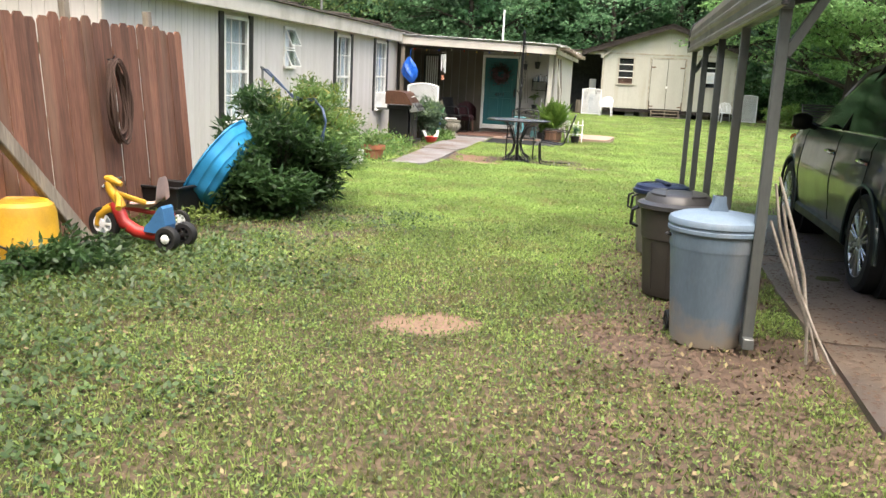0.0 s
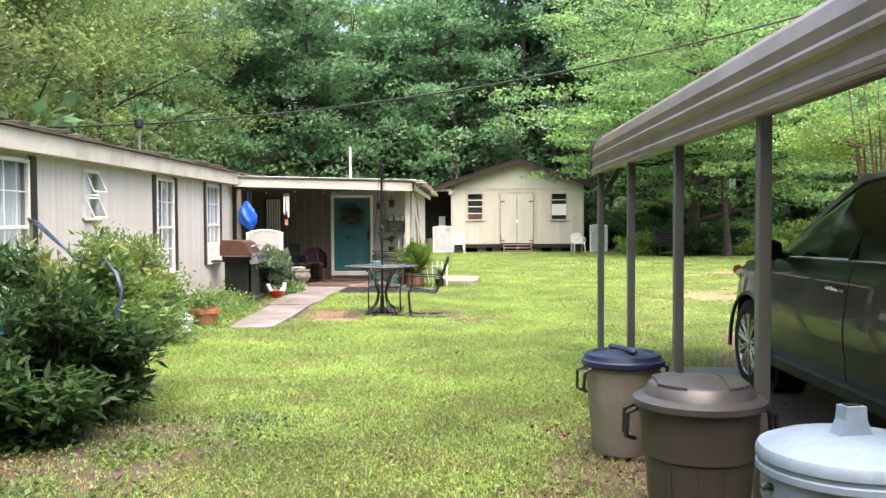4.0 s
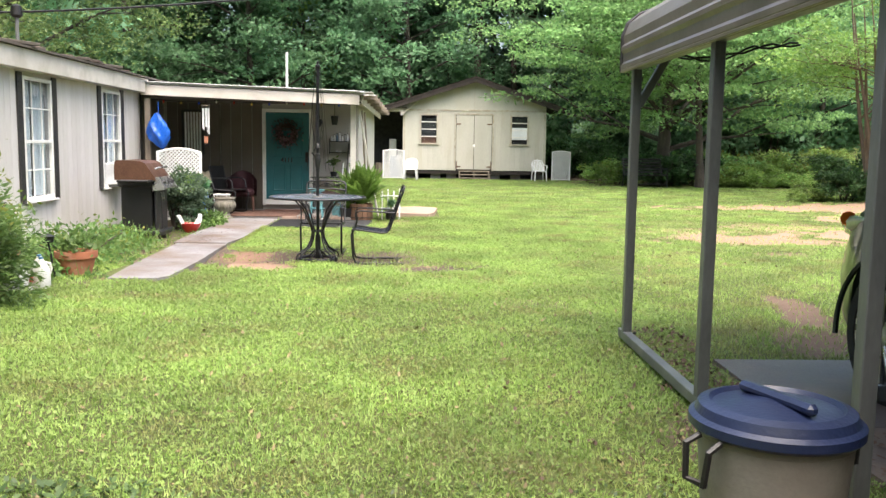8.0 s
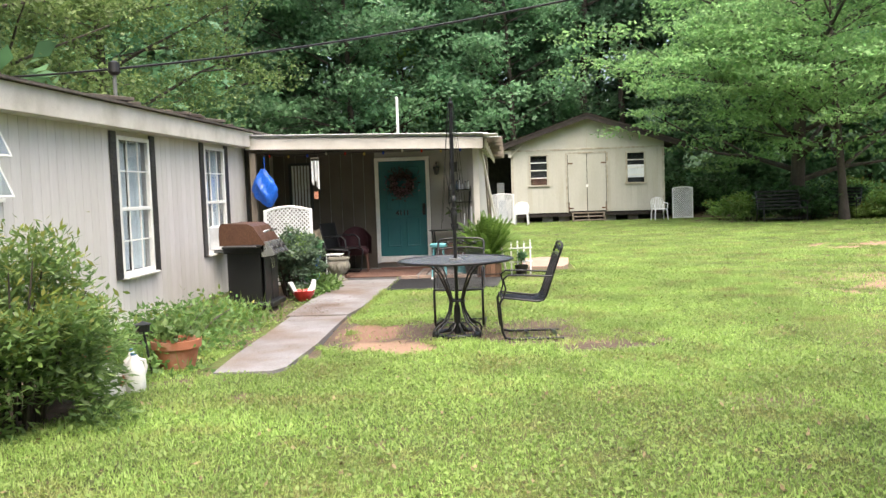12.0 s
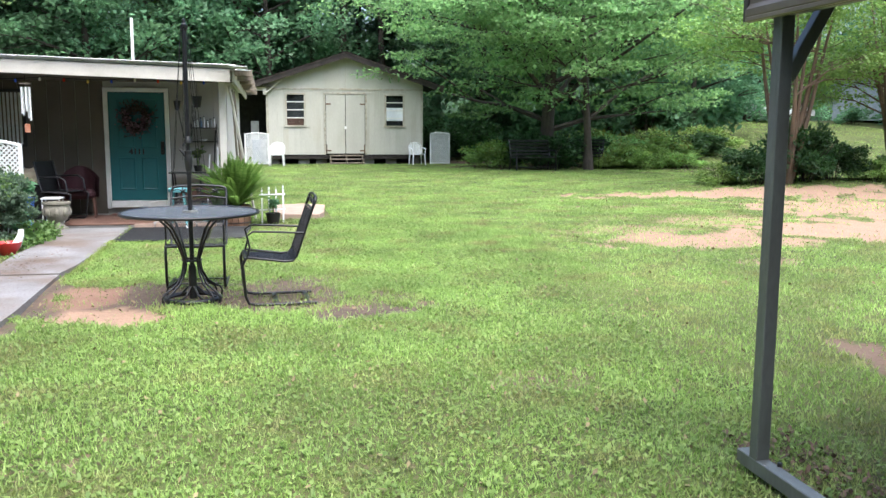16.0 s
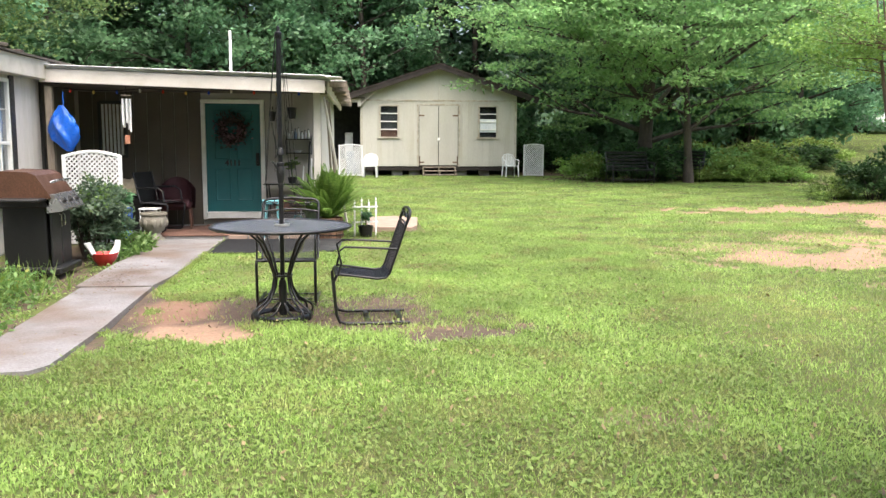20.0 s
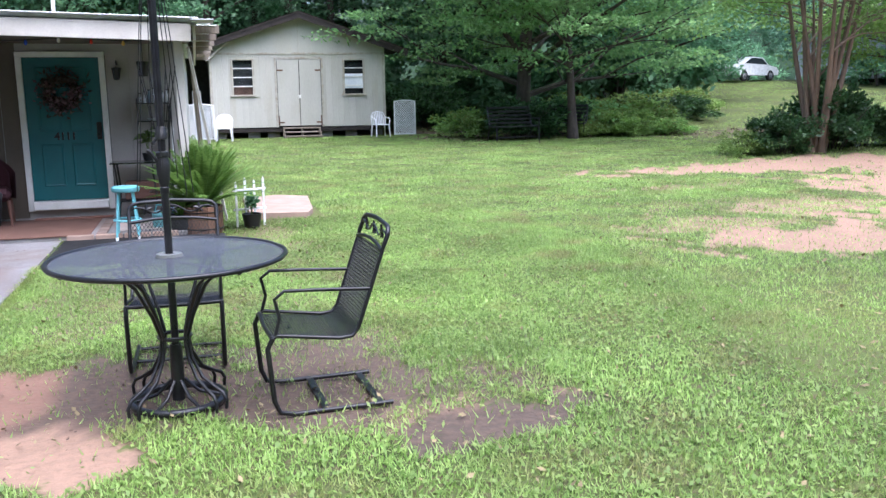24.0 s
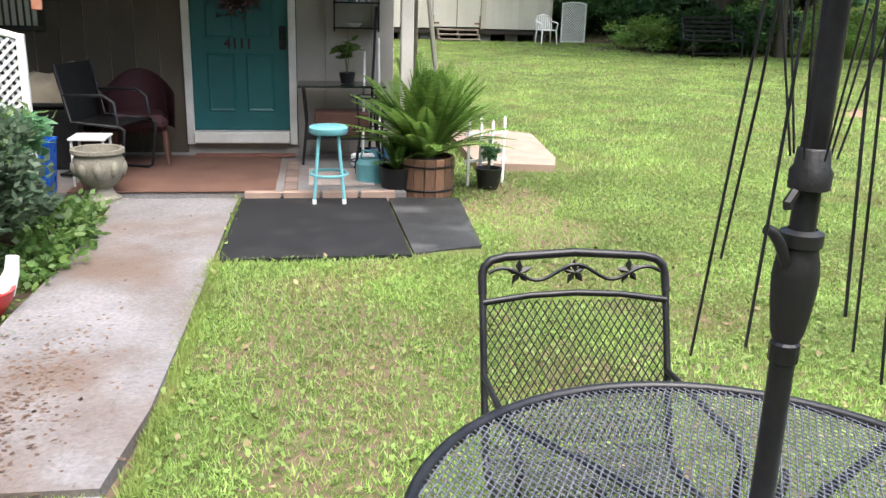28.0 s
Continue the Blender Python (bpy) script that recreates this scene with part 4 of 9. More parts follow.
for k in range(34):
    part("siding_board", sv, SIDING, side_wall, at=(-1.694, DY + 0.25 + k * 0.2, 0.08))
# continuation of the mobile home wall beside the porch, with shade in its colour
slab_wall("wall_porch_left", "house wall at the end of the porch", WX - 0.1, WX - 0.01, EAVE_Y + 0.31, DY + 8, 0, 2.4, bpy.data.materials["shaded_brown_panelling"])

proof = thing("porch_roof", "flat porch roof with white front fascia board", "roof", kind="structure")


def roof_z(x):
    return 2.335 + (x - PX0) * (2.235 - 2.335) / (-1.52 - PX0)


RX1 = -1.5
part("roof_deck", Geo().add([(PX0, FY - 0.02, roof_z(PX0) - 0.03), (RX1, FY - 0.02, roof_z(RX1) - 0.03), (RX1, 29.6, roof_z(RX1) - 0.06), (PX0, 29.6, roof_z(PX0) - 0.03),
                             (PX0, FY - 0.02, roof_z(PX0)), (RX1, FY - 0.02, roof_z(RX1)), (RX1, 29.6, roof_z(RX1) - 0.03), (PX0, 29.6, roof_z(PX0))],
                            [(3, 2, 1, 0), (4, 5, 6, 7), (0, 1, 5, 4), (1, 2, 6, 5), (2, 3, 7, 6), (3, 0, 4, 7)]), ROOF_METAL, proof)
part("fascia_board", Geo().beam((PX0, FY - 0.035, roof_z(PX0) - 0.125), (RX1 - 0.06, FY - 0.035, roof_z(RX1) - 0.135), 0.175, 0.03, 0.004, up=(0, 1, 0)), FASCIA, proof, "white painted fascia board")
part("drip_edge", Geo().beam((PX0, FY - 0.06, roof_z(PX0) + 0.008), (RX1 + 0.02, FY - 0.06, roof_z(RX1) + 0.006), 0.014, 0.09, 0.003, up=(0, 1, 0)), ROOF_METAL, proof)
for k in range(7):
    y = 21.3 + k * 1.25
    part("rafter_tail", Geo().box((RX1 + 0.06, y, roof_z(RX1) - 0.07), (0.34, 0.045, 0.09), ch=0.004), OLD_WOOD, proof)
part("side_fascia", Geo().box((RX1 - 0.03, 25.2, roof_z(RX1) - 0.13), (0.03, 8.4, 0.15), ch=0.004), FASCIA, proof)
rag = Geo()
for k in range(16):
    y = FY + 0.1 + k * 0.52
    rag.box((RX1 + 0.06 + 0.02 * math.sin(k * 2.3), y, roof_z(RX1) - 0.012 - 0.02 * (k % 3)), (0.22 + 0.05 * math.sin(k * 1.7), 0.5, 0.012), ch=0.003)
part("sheet_edge", rag, ROOF_METAL, proof)
# ceiling shares the darkened brown, so its shade is coloured in
porch_ceiling = thing("porch_ceiling", "boarded porch ceiling, coloured dark for its shade", "ceiling", kind="structure", g=Geo().box(((PX0 + RX1) / 2 - 0.03, (FY + DY) / 2 + 0.02, 2.09), (RX1 - PX0 - 0.12, DY - FY - 0.02, 0.02)), mat=bpy.data.materials["shaded_brown_panelling"])
pp = thing("porch_post", "white square wooden porch post", "post")
part("post_shaft", Geo().box((-1.70, 21.40, 1.07), (0.095, 0.095, 2.02), ch=0.006), FASCIA, pp)
pp2 = thing("porch_post", "rough wooden porch post by the house corner", "post")
part("post_shaft", Geo().box((-5.18, FY + 0.06, 1.07), (0.09, 0.09, 2.0), ch=0.006), OLD_WOOD, pp2)

# teal panel door
door = thing("door_1", "teal painted panel door with white frame", "door", kind="structure", m=(DX0, DY, DZ0))
W, H = DX1 - DX0, DZ1 - DZ0
dl = Geo().box((W / 2, 0.03, H / 2), (W, 0.04, H), ch=0.003)
leaf = part("door_leaf", dl, TEAL, door)


def raised_panel(x0, x1, z0, z1, parent, mat):
    o, i = 0.0, 0.03
    g = Geo()
    g.add([(x0, 0.008, z0), (x1, 0.008, z0), (x1, 0.008, z1), (x0, 0.008, z1), (x0 + .012, -0.002, z0 + .012), (x1 - .012, -0.002, z0 + .012), (x1 - .012, -0.002, z1 - .012), (x0 + .012, -0.002, z1 - .012),
           (x0 + i, 0.004, z0 + i), (x1 - i, 0.004, z0 + i), (x1 - i, 0.004, z1 - i), (x0 + i, 0.004, z1 - i)],
          [(0, 1, 5, 4), (1, 2, 6, 5), (2, 3, 7, 6), (3, 0, 4, 7), (4, 5, 9, 8), (5, 6, 10, 9), (6, 7, 11, 10), (7, 4, 8, 11), (8, 9, 10, 11)])
    return part("panel", g, mat, parent)


for x0, x1, z0, z1 in ((0.13, 0.37, 0.16, 0.66), (0.46, 0.70, 0.16, 0.66), (0.13, 0.37, 0.80, 1.30), (0.46, 0.70, 0.80, 1.30), (0.13, 0.37, 1.38, 1.54), (0.46, 0.70, 1.38, 1.54)):
    raised_panel(x0, x1, z0, z1, leaf, TEAL)
fr = Geo()
fr.box((-0.032, -0.012, H / 2 - 0.06), (0.064, 0.05, H + 0.13), ch=0.005)
fr.box((W + 0.032, -0.012, H / 2 - 0.06), (0.064, 0.05, H + 0.13), ch=0.005)
fr.box((W / 2, -0.012, H + 0.037), (W + 0.128, 0.05, 0.064), ch=0.005)
part("door_frame", fr, WHITE_TRIM, door)
part("threshold", Geo().box((W / 2, -0.03, -0.055), (W, 0.14, 0.10), ch=0.008), WHITE_TRIM, door, "worn white threshold board")
part("lock_plate", Geo().box((W - 0.05, 0.004, 0.80), (0.055, 0.02, 0.20), ch=0.008), IRON, leaf, "dark lock plate")
part("door_knob", Geo().lathe([(0.0, 0.06), (0.02, 0.058), (0.028, 0.045), (0.022, 0.025), (0.012, 0.018), (0.012, 0.0)], 16, (W - 0.05, 0.0, 0.76), Matrix.Rotation(radians(90), 3, "X")), IRON, leaf, smooth=40)

# ---- concrete path, mats, slabs ----
path = thing("path", "worn pale concrete garden path with stains", "path", kind="structure")
for y0, y1, left, right, zt in ((14.12, 17.14, ((14.12, -3.56), (14.9, -3.62), (16.0, -3.66), (17.14, -3.70)), ((14.16, -3.10), (14.3, -3.02), (15.4, -3.0), (16.3, -3.03), (17.14, -3.05)), 0.024),
                              (17.175, 21.0, ((17.175, -3.76), (18.7, -3.80), (19.6, -3.76), (21.0, -3.80)), ((17.175, -3.06), (17.7, -3.0), (18.4, -2.985), (19.0, -2.975), (20.1, -2.97), (21.0, -2.955)), 0.030)):
    ring = [(x, y) for y, x in right] + [(x, y) for y, x in reversed(left)]
    part("slab", Geo().prism(ring, -0.06, zt, axis="z"), PATH_STONE, path)
thing("rubber_mat", "large flat dark rubber mat on the ground", "mat", g=Geo().add([(-2.95, 19.52, 0.0), (-1.84, 19.56, 0.0), (-1.88, 21.04, 0.0), (-2.93, 21.04, 0.0), (-2.95, 19.52, 0.028), (-1.84, 19.56, 0.028), (-1.88, 21.04, 0.028), (-2.93, 21.04, 0.028)],
                                                                                   [(3, 2, 1, 0), (4, 5, 6, 7), (0, 1, 5, 4), (1, 2, 6, 5), (2, 3, 7, 6), (3, 0, 4, 7)]), mat=RUBBER)
thing("stepping_slab", "wet dark stepping slab beside the mat", "slab", g=Geo().prism([(-1.82, 19.60), (-1.39, 19.74), (-1.33, 20.99), (-1.86, 21.02)], -0.02, 0.024, axis="z"), mat=WET_SLAB)
slab = thing("concrete_slab", "pinkish concrete slab lying in the grass", "slab", g=Geo().prism([(-1.0, 22.1), (-0.32, 22.0), (-0.22, 22.35), (-0.12, 23.7), (-0.5, 24.0), (-1.0, 23.8)], -0.02, 0.07, axis="z"), mat=PINK_SLAB)

# ---- shed ----
SY = 41.5
shed = thing("wall_shed", "cream painted wooden garden shed on blocks", "shed", kind="structure")
SX0, SX1, SZ0 = -1.06, 4.79, 0.36
SAP = (1.86, 4.08)


def shed_roof_z(x):
    return SAP[1] - abs(x - SAP[0]) * 0.335


SWIN = [(-0.38, 0.38, 1.43, 2.60), (3.32, 4.09, 1.43, 2.60)]
SDOOR = (1.11, 2.58, 0.39, 2.60)
g = Geo()
cuts = [(SWIN[0]), (SDOOR[0], SDOOR[1], SZ0, SDOOR[3]), (SWIN[1])]
xx = SX0
for a, b, lo, hi in cuts + [(SX1, SX1, 0, 0)]:
    g.box(((xx + a) / 2, SY + 0.06, (SZ0 + 2.79) / 2), (a - xx, 0.1, 2.79 - SZ0))
    if b > a:
        if lo > SZ0:
            g.box(((a + b) / 2, SY + 0.06, (SZ0 + lo) / 2), (b - a, 0.1, lo - SZ0))
        g.box(((a + b) / 2, SY + 0.06, (hi + 2.79) / 2), (b - a, 0.1, 2.79 - hi))
    xx = b
g.prism([(SX0, 2.79), (SX1, 2.79), (SX1, shed_roof_z(SX1)), SAP, (SX0, shed_roof_z(SX0))], SY + 0.01, SY + 0.11)
part("front_wall", g, SHED_PAINT, shed)
part("side_wall", Geo().box((SX1 - 0.05, SY + 2.6, 1.6), (0.1, 5.0, 2.6)), SHED_PAINT, shed)
part("side_wall", Geo().box((SX0 + 0.05, SY + 2.6, 1.6), (0.1, 5.0, 2.6)), SHED_PAINT, shed)
part("back_wall", Geo().box((1.86, SY + 5.1, 1.8), (5.8, 0.1, 3.0)), SHED_PAINT, shed)
# beam takes the dark barge colour to stand for the shaded gap
part("floor_frame", Geo().box((1.86, SY + 2.6, 0.27), (5.8, 5.15, 0.12)), BARGE, shed, "sill beam coloured dark for the shaded gap")
g = Geo()
xb = SX0 + 0.1
bcache = {}
while xb < SX1 - 0.05:
    seg = [(SZ0, 2.76)]
    for a, b, lo, hi in cuts:
        if a - 0.12 < xb < b + 0.12:
            seg = [(SZ0, lo - 0.07), (hi + 0.08, 2.76)]
    for lo, hi in seg:
        if hi - lo > 0.06:
            k = round(hi - lo, 3)
            if k not in bcache:
                bcache[k] = mesh_of("wall_board", Geo().box((0, 0, k / 2), (0.195, 0.012, k), ch=0.004), SHED_PAINT)
            part("wall_board", bcache[k], SHED_PAINT, shed, at=(xb, SY + 0.004, lo))
    xb += 0.2
part("band_board", Geo().box((1.86, SY - 0.008, 2.79), (5.85, 0.025, 0.07), ch=0.004), SHED_TRIM, shed)
part("gable_seam", Geo().box((1.86, SY + 0.004, 3.3), (0.03, 0.012, 0.95), ch=0.003), SHED_TRIM, shed)
for x in (SX0 + 0.04, SX1 - 0.04):
    part("corner_board", Geo().box((x, SY - 0.006, 1.54), (0.09, 0.026, 2.4), ch=0.004), SHED_TRIM, shed)
sroof = thing("shed_roof", "dark shingled gable roof of the shed", "roof", kind="structure")
for sgn, xe in ((-1, -2.0), (1, 5.55)):
    z0, z1 = SAP[1] + 0.07, shed_roof_z(xe) + 0.07
    part("roof_slope", Geo().prism([(SAP[0], z0), (xe, z1), (xe, z1 - 0.06), (SAP[0], z0 - 0.06)], SY - 0.38, SY + 5.4), SHINGLE, sroof)
    part("barge_board", Geo().prism([(SAP[0], z0 - 0.055), (xe, z1 - 0.055), (xe, z1 - 0.23), (SAP[0], z0 - 0.23)], SY - 0.36, SY - 0.33), BARGE, sroof, "weathered dark barge board")
    for k in range(18):
        t0, t1 = k / 18, (k + 1.12) / 18
        xa, xb2 = SAP[0] + (xe - SAP[0]) * t0, SAP[0] + (xe - SAP[0]) * min(t1, 1.0)
        za, zb = z0 + (z1 - z0) * t0, z0 + (z1 - z0) * min(t1, 1.0)
        part("shingle_course", Geo().add([(xa, SY - 0.40, za + 0.002), (xb2, SY - 0.40, zb + 0.016), (xb2, SY + 5.45, zb + 0.016), (xa, SY + 5.45, za + 0.002), (xb2, SY - 0.40, zb), (xb2, SY + 5.45, zb)], [(0, 1, 2, 3), (1, 4, 5, 2)]), SHINGLE, sroof)
for i, (a, b, lo, hi) in enumerate(SWIN):
    w = thing("window_%d" % (6 + i), "shed window with horizontal metal louvre bars" if i == 0 else "shed window with a white board in its lower half", "window", kind="structure", m=(a, SY, lo))
    W, H = b - a, hi - lo
    g = Geo()
    for c, s in (((0.035, -0.01, H / 2), (0.07, 0.05, H + 0.06)), ((W - 0.035, -0.01, H / 2), (0.07, 0.05, H + 0.06)), ((W / 2, -0.01, H), (W - 0.14, 0.05, 0.06)), ((W / 2, -0.02, -0.01), (W + 0.08, 0.07, 0.06))):
        g.box(c, s, ch=0.005)
    part("window_frame", g, SHED_TRIM, w)
    for k in range(1, 4):
        part("window_bar", Geo().box((W / 2, 0.0, H * k / 4), (W - 0.14, 0.03, 0.035), ch=0.004), WHITE_TRIM, w)
    p = part("pane", Geo().box((W / 2, 0.025, H / 2), (W - 0.12, 0.005, H - 0.02)), GLASS, w)
    p.visible_shadow = False
    part("backing", Geo().box((W / 2, 0.10, H / 2), (W, 0.01, H)), SHADE_DARK, w)
    if i == 0:
        part("stored_box", Geo().box((W / 2, 0.07, H * 0.13), (W * 0.8, 0.02, H * 0.26)), RUG, w, "dull red box behind the glass")
    else:
        part("board", Geo().box((W / 2 + 0.01, 0.012, H * 0.38), (W * 0.82, 0.008, H * 0.42)), CURTAIN, w, "pale board behind the glass")
RUST_OLD = make_mat("old_rust", (0.15, 0.085, 0.05), (0.10, 0.055, 0.035), 0.9)
sd = thing("door_2", "cream double shed doors with rusty hinges", "door", kind="structure", m=(SDOOR[0], SY, SDOOR[2]))
W, H = SDOOR[1] - SDOOR[0], SDOOR[3] - SDOOR[2]
for k in range(2):
    lf = part("door_leaf", Geo().box((W / 4 + k * W / 2, 0.0, H / 2), (W / 2 - 0.02, 0.045, H - 0.02), ch=0.006), SHED_PAINT, sd)
    for z in (0.12, 1.85):
        part("hinge", Geo().box((0.10 if k == 0 else W - 0.10, -0.028, z), (0.2, 0.012, 0.05), ch=0.003), RUST_OLD, lf, "rusty strap hinge")
for x in (0.004, W / 2, W - 0.004):
    part("door_gap", Geo().box((x, -0.0235, H / 2), (0.018, 0.004, H - 0.03)), BLACK_SHUTTER, sd)
for x in (0.03, W - 0.03):
    part("rust_streak", Geo().box((x, -0.0245, 0.18), (0.03, 0.003, 0.34), ch=0.001), RUST_OLD, sd, "rusty stain below the hinge")
g = Geo()
g.box((-0.04, -0.012, H / 2), (0.07, 0.04, H + 0.08), ch=0.004).box((W + 0.04, -0.012, H / 2), (0.07, 0.04, H + 0.08), ch=0.004).box((W / 2, -0.012, H + 0.04), (W + 0.01, 0.04, 0.07), ch=0.004)
part("door_frame", g, SHED_TRIM, sd)
part("hasp", Geo().box((W / 2, -0.035, 0.98), (0.09, 0.02, 0.11), ch=0.01), WHITE_TRIM, sd, "bright metal hasp and padlock")
st = thing("shed_steps", "weathered open wooden steps at the shed", "steps")
for z, y in ((0.07, SY - 0.62), (0.2, SY - 0.36), (0.33, SY - 0.13)):
    part("tread", Geo().box((1.86, y, z), (1.26, 0.24, 0.04), ch=0.006), OLD_WOOD, st)
for x in (1.26, 1.86, 2.46):
    part("stringer", Geo().prism([(SY - 0.75, 0.0), (SY - 0.02, 0.0), (SY - 0.02, 0.31), (SY - 0.25, 0.31), (SY - 0.25, 0.18), (SY - 0.5, 0.18), (SY - 0.5, 0.05), (SY - 0.75, 0.05)], x - 0.02, x + 0.02, axis="x"), OLD_WOOD, st)
for x in (-0.8, 0.3, 0.95, 2.75, 3.6, 4.5):
    for y in (SY + 0.3, SY + 4.6):
        b = thing("concrete_block", "grey hollow concrete block under the shed", "block", m=(x, y, 0.0), group="blocks under the shed")
        part("block_body", Geo().box((0, 0, 0.105), (0.4, 0.2, 0.21), ch=0.008), CONCRETE, b)
# near-black sheet added to stand for shade below the floor
thing("shed_underside", "dark sheet standing for the shade beneath the shed", "wall", kind="structure", g=Geo().box((1.86, SY + 1.6, 0.105), (5.5, 0.05, 0.21)), mat=SHADE_DARK)
# open lean-to beside the shed
lt = thing("lean_to", "open dark lean-to bay beside the shed", "lean-to", kind="structure")
part("front_beam", Geo().box((-1.85, SY - 0.1, 2.76), (1.6, 0.06, 0.13), ch=0.006), FASCIA, lt, "white beam")
part("brace", Geo().beam((-1.08, SY - 0.12, 2.6), (-0.43, SY - 0.12, 3.16), 0.09, 0.04, 0.005), FASCIA, lt)
part("post", Geo().box((-1.1, SY - 0.12, 2.76), (0.12, 0.06, 0.42), ch=0.005), FASCIA, lt)
part("post", Geo().box((-2.45, SY - 0.1, 1.36), (0.1, 0.1, 2.76), ch=0.006), OLD_WOOD, lt)
# back boards near-black, the bay's shade put into their colour
part("back_boards", Geo().box((-2.3, SY + 2.5, 1.4), (2.8, 0.05, 2.8)), SHADE_DARK, lt)
part("roof_sheet", Geo().box((-2.3, SY + 1.2, 2.86), (2.8, 2.9, 0.04)), ROOF_DARK, lt)
part("side_boards", Geo().box((-3.6, SY + 1.2, 1.4), (0.05, 2.6, 2.8)), OLD_WOOD, lt)

# ---- carport ----
CX, CY0, CY1, CW = 0.84, 5.34, 11.53, 5.5
cp = thing("carport", "metal carport with brown ribbed sheet roof on steel posts", "carport")
for side in (0, 1):
    x = CX + side * CW
    part("base_rail", Geo().box((x, (CY0 + CY1) / 2 + 0.02, 0.07), (0.06, CY1 - CY0 + 0.2, 0.06), ch=0.004), CARPORT_STEEL, cp, "pale steel base rail")
    for k in range(5):
        y = CY0 + (CY1 - CY0) * k / 4
        post = part("post", Geo().box((x, y, 0.97), (0.058, 0.058, 1.78), ch=0.004), CARPORT_STEEL, cp, "square steel post")
        if k == 4 and side == 0:
            part("bolt", Geo().lathe([(0.0, 0.016), (0.01, 0.014), (0.012, 0.0)], 8, (x + 0.03, y - 0.1, 0.1)), IRON, post)
    part("eave_rail", Geo().box((x, (CY0 + CY1) / 2, 1.885), (0.06, CY1 - CY0 + 0.1, 0.06), ch=0.004), CARPORT_STEEL, cp)


def carport_x(s):
    """Roof line in section: up the side, round the eave, up the slope to the ridge."""
    pts = [(CX - 0.06, 1.85), (CX - 0.06, 2.09), (CX - 0.03, 2.17), (CX + 0.05, 2.235), (CX + 0.17, 2.28), (CX + CW / 2, 2.28 + (CW / 2 - 0.17) * 0.25)]
    return pts


RIBS = carport_x(0)
sec = []
for i in range(len(RIBS) - 1):
    (x0, z0), (x1, z1) = RIBS[i], RIBS[i + 1]
    L = math.hypot(x1 - x0, z1 - z0)
    nxv, nzv = -(z1 - z0) / L, (x1 - x0) / L
    n = max(1, round(L / 0.115)) if L > 0.2 else 1
    for k in range(n):
        t = k / n
        a = (x0 + (x1 - x0) * t, z0 + (z1 - z0) * t)
        if L > 0.2:
            for dt, hgt in ((0.0, 0.0), (0.02, 0.014), (0.045, 0.014), (0.065, 0.0)):
                u = min(1, t + dt / L)
                sec.append((x0 + (x1 - x0) * u + nxv * hgt, z0 + (z1 - z0) * u + nzv * hgt))
        else:
            sec.append(a)
sec.append(RIBS[-1])


def roof_sheet(mirror):
    g = Geo()
    pts = [((2 * CX + CW - x) if mirror else x, z) for x, z in sec]
    n = len(pts)
    y0, y1 = CY0 - 0.32, CY1 + 0.16
    for y in (y0, y1):
        g.v += [(x, y, z) for x, z in pts]
    for y in (y0, y1):
        g.v += [(x + (0.004 if not mirror else -0.004), y, z - 0.006) for x, z in pts]
    for i in range(n - 1):
        g.f.append((i, i + 1, n + i + 1, n + i))
        g.f.append((2 * n + i, 3 * n + i, 3 * n + i + 1, 2 * n + i + 1))
        g.f.append((i, 2 * n + i, 2 * n + i + 1, i + 1))
        g.f.append((n + i, n + i + 1, 3 * n + i + 1, 3 * n + i))
    return g


part("roof_sheet", roof_sheet(False), PANEL, cp, "brown-grey ribbed roof sheet")
part("roof_sheet", roof_sheet(True), PANEL, cp)
ridge_z = RIBS[-1][1]
part("ridge_cap", Geo().prism([(CX + CW / 2 - 0.15, ridge_z - 0.02), (CX + CW / 2, ridge_z + 0.03), (CX + CW / 2 + 0.15, ridge_z - 0.02)], CY0 - 0.33, CY1 + 0.17), PANEL, cp)
part("eave_trim", Geo().box((CX - 0.066, (CY0 + CY1) / 2 - 0.08, 1.856), (0.016, CY1 - CY0 + 0.48, 0.02), ch=0.004), PANEL, cp, "rolled eave edge")
part("eave_trim", Geo().box((CX + CW + 0.066, (CY0 + CY1) / 2 - 0.08, 1.856), (0.016, CY1 - CY0 + 0.48, 0.02), ch=0.004), PANEL, cp)
for y in (CY0 - 0.325, CY1 + 0.165):
    trim = [(x, y, z) for x, z in RIBS]
    part("end_trim", Geo().tube(trim, 0.018, 6), BLACK_SHUTTER, cp, "dark edge trim")
    part("end_trim", Geo().tube([(2 * CX + CW - x, b, z) for x, b, z in trim], 0.018, 6), BLACK_SHUTTER, cp)
for y in (CY0, CY0 + (CY1 - CY0) / 4, CY0 + (CY1 - CY0) / 2, CY0 + 3 * (CY1 - CY0) / 4, CY1):
    top = [(CX, y, 1.9), (CX, y, 2.08), (CX + 0.06, y, 2.2), (CX + 0.2, y, 2.25), (CX + CW / 2, y, ridge_z - 0.06), (CX + CW - 0.2, y, 2.25), (CX + CW - 0.06, y, 2.2), (CX + CW, y, 2.08), (CX + CW, y, 1.9)]
    part("roof_bow", Geo().tube(top, 0.028, 6), CARPORT_STEEL, cp)
for y in (CY0, CY1):
    part("knee_brace", Geo().beam((CX + 0.02, y, 1.62), (CX + 0.32, y, 2.16), 0.05, 0.05, 0.004), CARPORT_STEEL, cp, "diagonal steel knee brace")
twist = thing("hanging_cable", "black twisted cable hanging under the carport roof", "cable")
